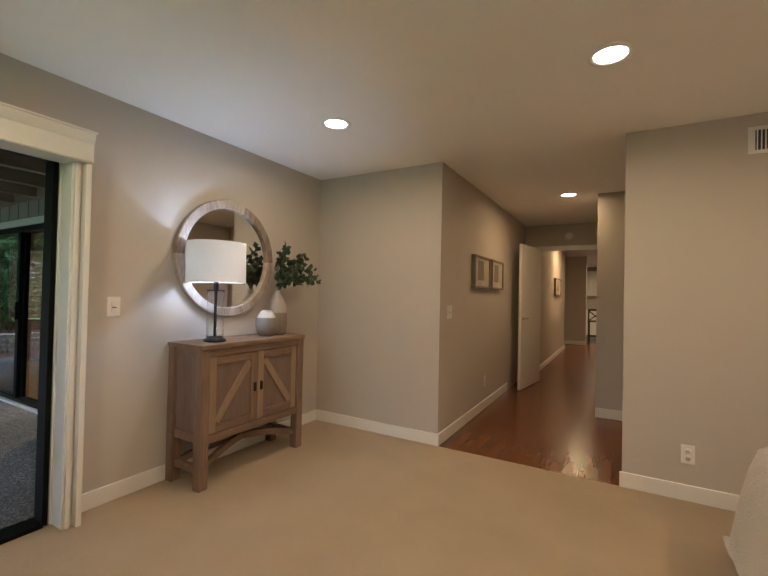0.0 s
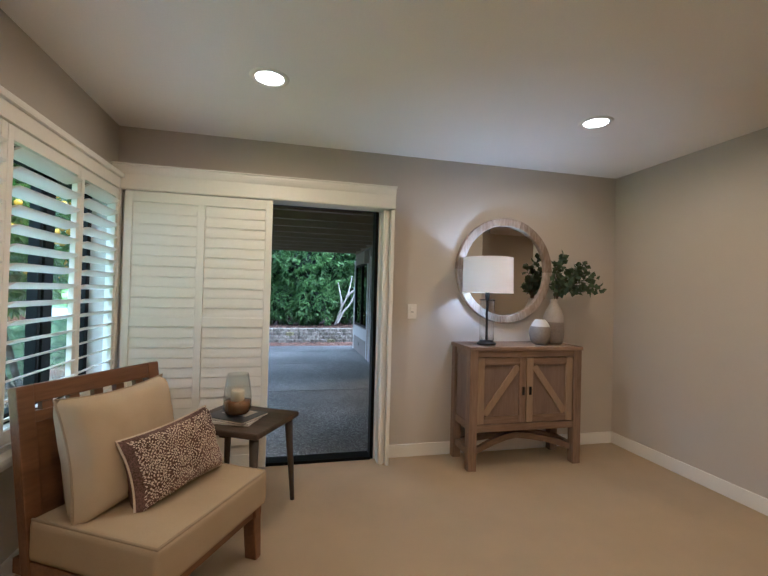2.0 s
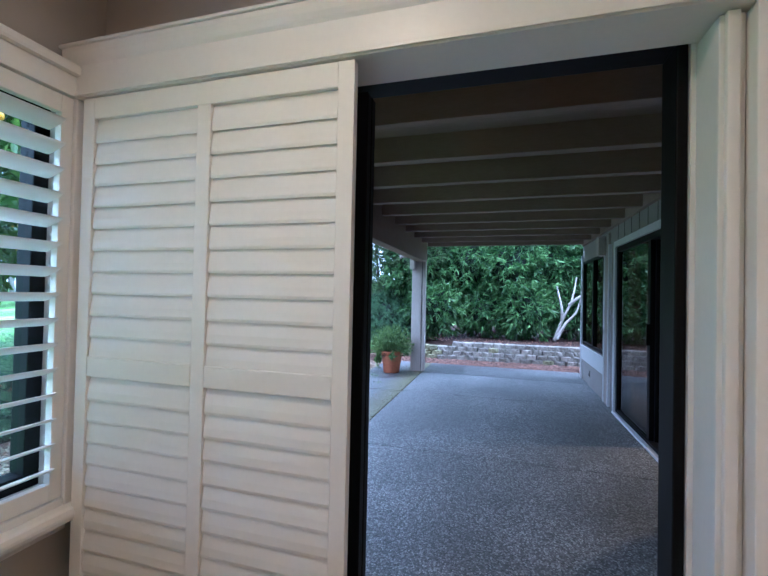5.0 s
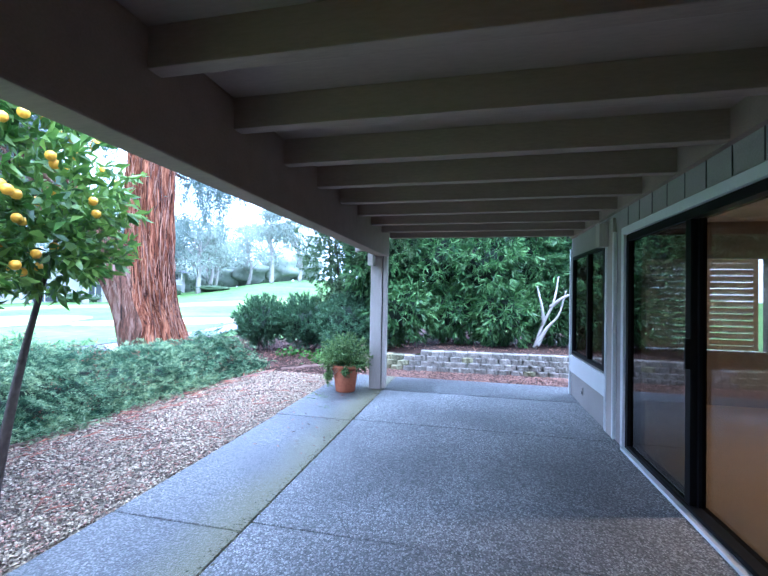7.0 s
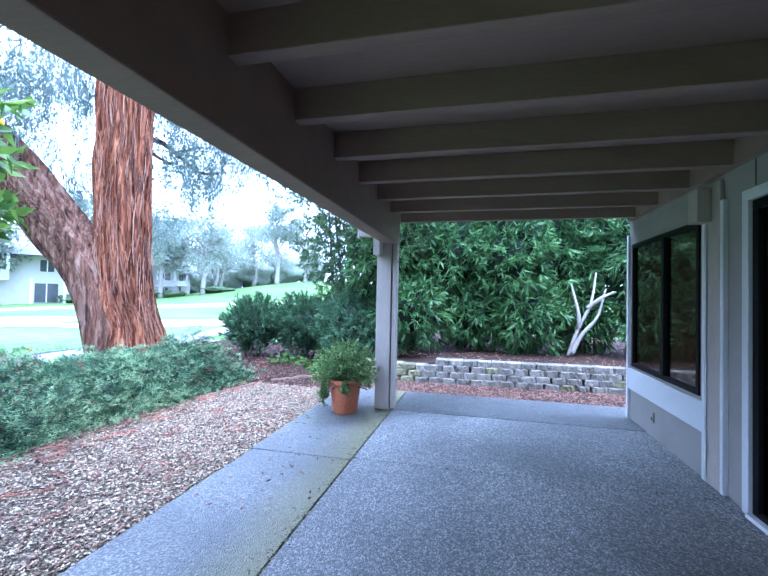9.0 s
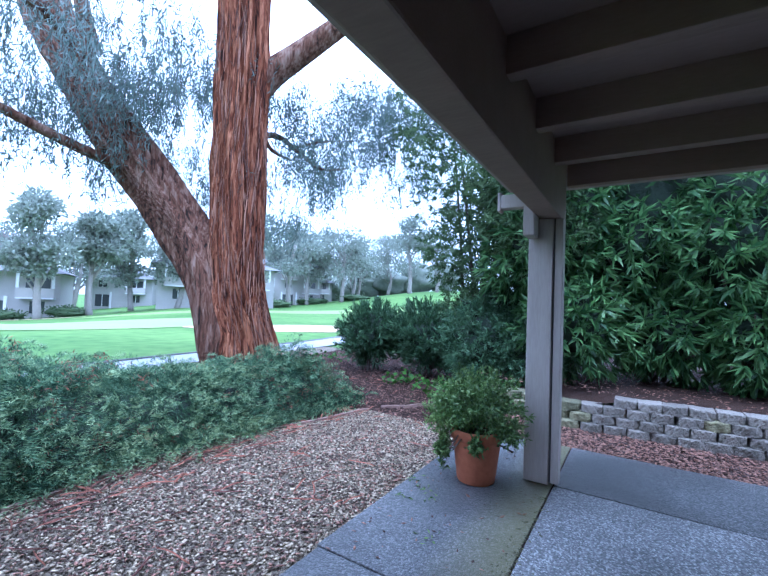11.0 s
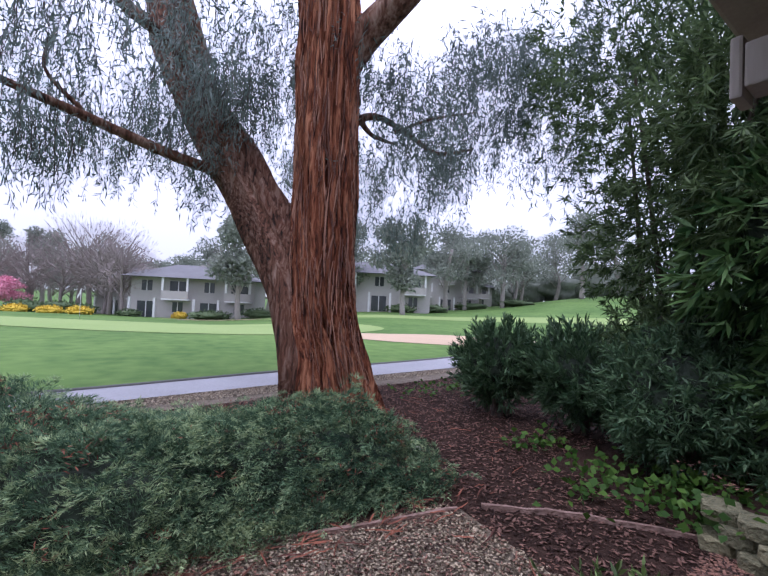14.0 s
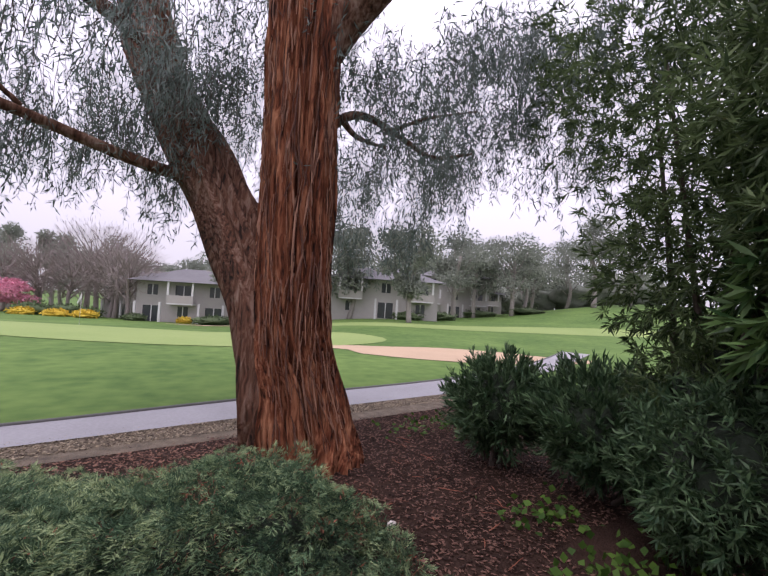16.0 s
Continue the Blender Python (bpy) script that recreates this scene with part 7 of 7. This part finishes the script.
def far_tree(s, d, h, w, label, mat=M_FARLEAF, trunk=0.35, bare=False, leaf=0.5):
    x, y = fair(s, d)
    t = thing("far_tree", x, y, height(x, y) - 0.2, label, "tree", group="trees across the fairway")
    q = bend([(0, 0, 0), (rng.normal(0, 0.03) * h, rng.normal(0, 0.03) * h, h * 0.3), (rng.normal(0, 0.05) * h, rng.normal(0, 0.05) * h, h * 0.62)], 4)
    tube("trunk", q, taper(0.03 * h, 0.012 * h, len(q)), M_FARBARE if bare else M_WHITEBARK, t, seg=8)
    clumps = []
    for i in range(26 if bare else 13):
        a = rng.uniform(0, 6.28)
        if bare:
            z0 = rng.uniform(0.25, 0.6) * h
            rr = w * rng.uniform(0.25, 0.5)
            tip = (rr * math.cos(a), rr * math.sin(a), min(h, z0 + h * rng.uniform(0.22, 0.45)))
        else:
            f = rng.uniform(0.34, 0.92)
            rr = w * 0.36 * rng.uniform(0.15, 1) * (1.15 - abs(f - 0.6) * 1.3)
            z0 = h * max(0.2, f - 0.28)
            tip = (rr * math.cos(a), rr * math.sin(a), h * f)
            clumps.append(tip)
        q = bend([(0, 0, z0), (tip[0] * 0.45, tip[1] * 0.45, z0 + (tip[2] - z0) * 0.4), tip], 3)
        tube("limb", q, taper(0.010 * h, 0.0025 * h, len(q)), M_FARBARE if bare else M_WHITEBARK, t, seg=5)
    if bare:
        n = 1700
        tips, dd = crown(rng, n, (0, 0, h * 0.62), (w * 0.5, w * 0.5, h * 0.36), 0.3)
        dd = dd + np.array([0, 0, 0.6])
        leaf_sheet("twig_haze", tips, dd, rng.uniform(0.5, 1.1, n), 0.045, M_FARBARE, t, rng=rng)["kind"] = "stuff"
        return t
    bb, ww = [], []
    for c in clumps:
        tips, dd = crown(rng, 330, c, (w * rng.uniform(0.16, 0.27), w * rng.uniform(0.16, 0.27), h * rng.uniform(0.07, 0.13)), 0.1)
        bb.append(tips), ww.append(dd + rng.normal(0, 0.8, dd.shape))
    bb, ww = np.concatenate(bb), np.concatenate(ww)
    leaf_sheet("crown", bb, ww, leaf * rng.uniform(0.6, 1.3, len(bb)), leaf * 0.5, mat, t, rng=rng)["kind"] = "stuff"
    return t


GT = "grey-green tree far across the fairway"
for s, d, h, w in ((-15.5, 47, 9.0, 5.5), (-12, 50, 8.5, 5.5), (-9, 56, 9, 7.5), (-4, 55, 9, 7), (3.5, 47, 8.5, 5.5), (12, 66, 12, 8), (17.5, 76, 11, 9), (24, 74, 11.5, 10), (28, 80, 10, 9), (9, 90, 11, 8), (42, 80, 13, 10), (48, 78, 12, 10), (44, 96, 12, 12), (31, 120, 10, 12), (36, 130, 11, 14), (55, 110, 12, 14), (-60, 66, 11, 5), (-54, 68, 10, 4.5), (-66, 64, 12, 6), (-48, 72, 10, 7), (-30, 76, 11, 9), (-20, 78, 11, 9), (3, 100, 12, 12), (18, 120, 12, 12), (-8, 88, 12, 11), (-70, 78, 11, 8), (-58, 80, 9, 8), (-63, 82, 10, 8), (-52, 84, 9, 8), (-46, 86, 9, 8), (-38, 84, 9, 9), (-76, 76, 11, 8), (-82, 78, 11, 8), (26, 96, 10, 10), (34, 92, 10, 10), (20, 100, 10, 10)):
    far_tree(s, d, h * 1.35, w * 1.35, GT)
for s, d, h, w in ((-44, 62, 13, 10), (-34.5, 54, 9.5, 8), (-39, 57, 11, 9), (-23, 66, 10, 6), (-50, 60, 10, 9), (-31, 51, 8.0, 6), (-36.5, 56, 8, 8), (-42, 56, 8, 9), (-47, 57, 8, 8), (-52, 57, 9, 9), (-41, 66, 13, 10)):
    far_tree(s, d, h * 1.15, w * 1.15, "bare grey-brown winter tree across the fairway", bare=True)
for s, d, h, w in ((-46.5, 53, 4.4, 5.2), (-49.5, 53, 4.2, 4.5)):
    far_tree(s, d, h, w, "pink blossoming small tree across the fairway", mat=M_PINK, leaf=0.3)


def far_bush(s, d, w, h, mat, label):
    x, y = fair(s, d)
    b = thing("far_bush", x, y, height(x, y), label, "bush", group="bushes across the fairway")
    tips, dd = crown(rng, 420, (0, 0, h * 0.45), (w / 2, w / 2.4, h * 0.55), 0.4)
    lump_body("inner_mass", (0, 0, h * 0.4), (w * 0.42, w * 0.36, h * 0.45), mat, b, seed=s, wob=0.5)
    leaf_sheet("crown", tips, dd + rng.normal(0, 0.6, dd.shape), rng.uniform(0.5, 1.1, 420) * (0.28 + 0.05 * h), 0.12 + 0.03 * h, mat, b, rng=rng)["kind"] = "stuff"


for s, d, w, h in ((-42, 50, 4, 1.6), (-38.5, 51, 4, 1.5), (-19, 48, 5, 1.0), (-14, 50, 4, 1.1), (-29, 49, 2.5, 0.8), (4, 56, 5, 1.2), (9, 62, 6, 1.3), (-35, 50, 3, 1.2), (19, 78, 7, 1.4), (27, 76, 8, 1.4)):
    far_bush(s, d, w, h, M_FARHEDGE, "low green bush by the far houses")
for s, d, w, h in ((-41.5, 48, 2.6, 0.8), (-37.5, 48, 2.6, 0.8), (-34, 48, 2.6, 0.9), (-23, 49, 1.6, 0.7)):
    far_bush(s, d, w, h, M_YELLOW, "low mound of yellow flowers")
# Added thickets: pale lumps in place of the haze along the far edge.
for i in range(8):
    far_bush(14 + 6.8 * i + rng.uniform(-1, 1), 104 + rng.uniform(-6, 8), rng.uniform(12, 16), rng.uniform(6, 9), M_FARLEAF, "pale added thicket standing in for haze along the far fairway edge")
fx_, fy_ = fair(-20.5, 28.5)
fl = thing("golf_flag", fx_, fy_, height(fx_, fy_) + 0.05, "white flag on a thin pole on the green", "flag")
tube("pole", [(0, 0, 0), (0, 0, 2.1)], [0.015, 0.012], M_TRIM, fl, seg=8)
bm = bmesh.new()
rows = []
for i in range(7):
    y = 0.02 * math.sin(i * 1.1)
    rows.append([bm.verts.new((0.012 + i * 0.03, y, 1.72 - 0.06 * i)), bm.verts.new((0.012 + i * 0.03, y, 2.08 - 0.09 * i))])
for a, b in zip(rows, rows[1:]):
    bm.faces.new((a[0], b[0], b[1], a[1]))
part("cloth", bm, M_TRIM, fl)
pb = thing("pale_stone", -10.09, -4.08, -0.045, "small pale rounded stone on the bark mulch", "stone")
lump_body("stone_body", (0, 0, 0.025), (0.042, 0.034, 0.028), M_CERAMIC_W, pb, seed=3.0, res=(12, 8), wob=0.4)
sp = thing("sprinkler_head", *garden(-9.3, -6.6), -0.03, "small black sprinkler stake in the mulch", "sprinkler")
tube("riser", [(0, 0, 0), (0, 0, 0.16)], [0.012, 0.012], M_BLACK, sp, seg=8)
lathe("nozzle", [(0.001, 0.20), (0.022, 0.195), (0.022, 0.16), (0.001, 0.16)], M_BLACK, sp, seg=10)

# ---- hallway floorboards ----
hf = bpy.data.objects["hall_floor"]
pm = {}
rp = random.Random(9)
for i in range(17):
    y = NY + 0.004 - rp.uniform(0, 0.9)
    while y < 13.5:
        ln = rp.choice((0.9, 1.2, 1.5))
        a, b = max(y, NY + 0.004), min(y + ln, 13.5)
        y += ln
        if b - a < 0.05:
            continue
        key = round(b - a, 3)
        if key not in pm:
            bm = bmesh.new()
            add_box(bm, -0.0406, 0.0406, -(b - a) / 2 + 0.0002, (b - a) / 2 - 0.0002, -0.01, 0.0, 0.0005, seg=1)
            pm[key] = bpy.data.meshes.new("floorboard")
            bm.to_mesh(pm[key])
            bm.free()
            pm[key].materials.append(M_PLANK)
        o = new("floorboard", pm[key])
        o.parent = hf
        o.location = (-1.225 + 0.0815 * i, (a + b) / 2, 0.0)
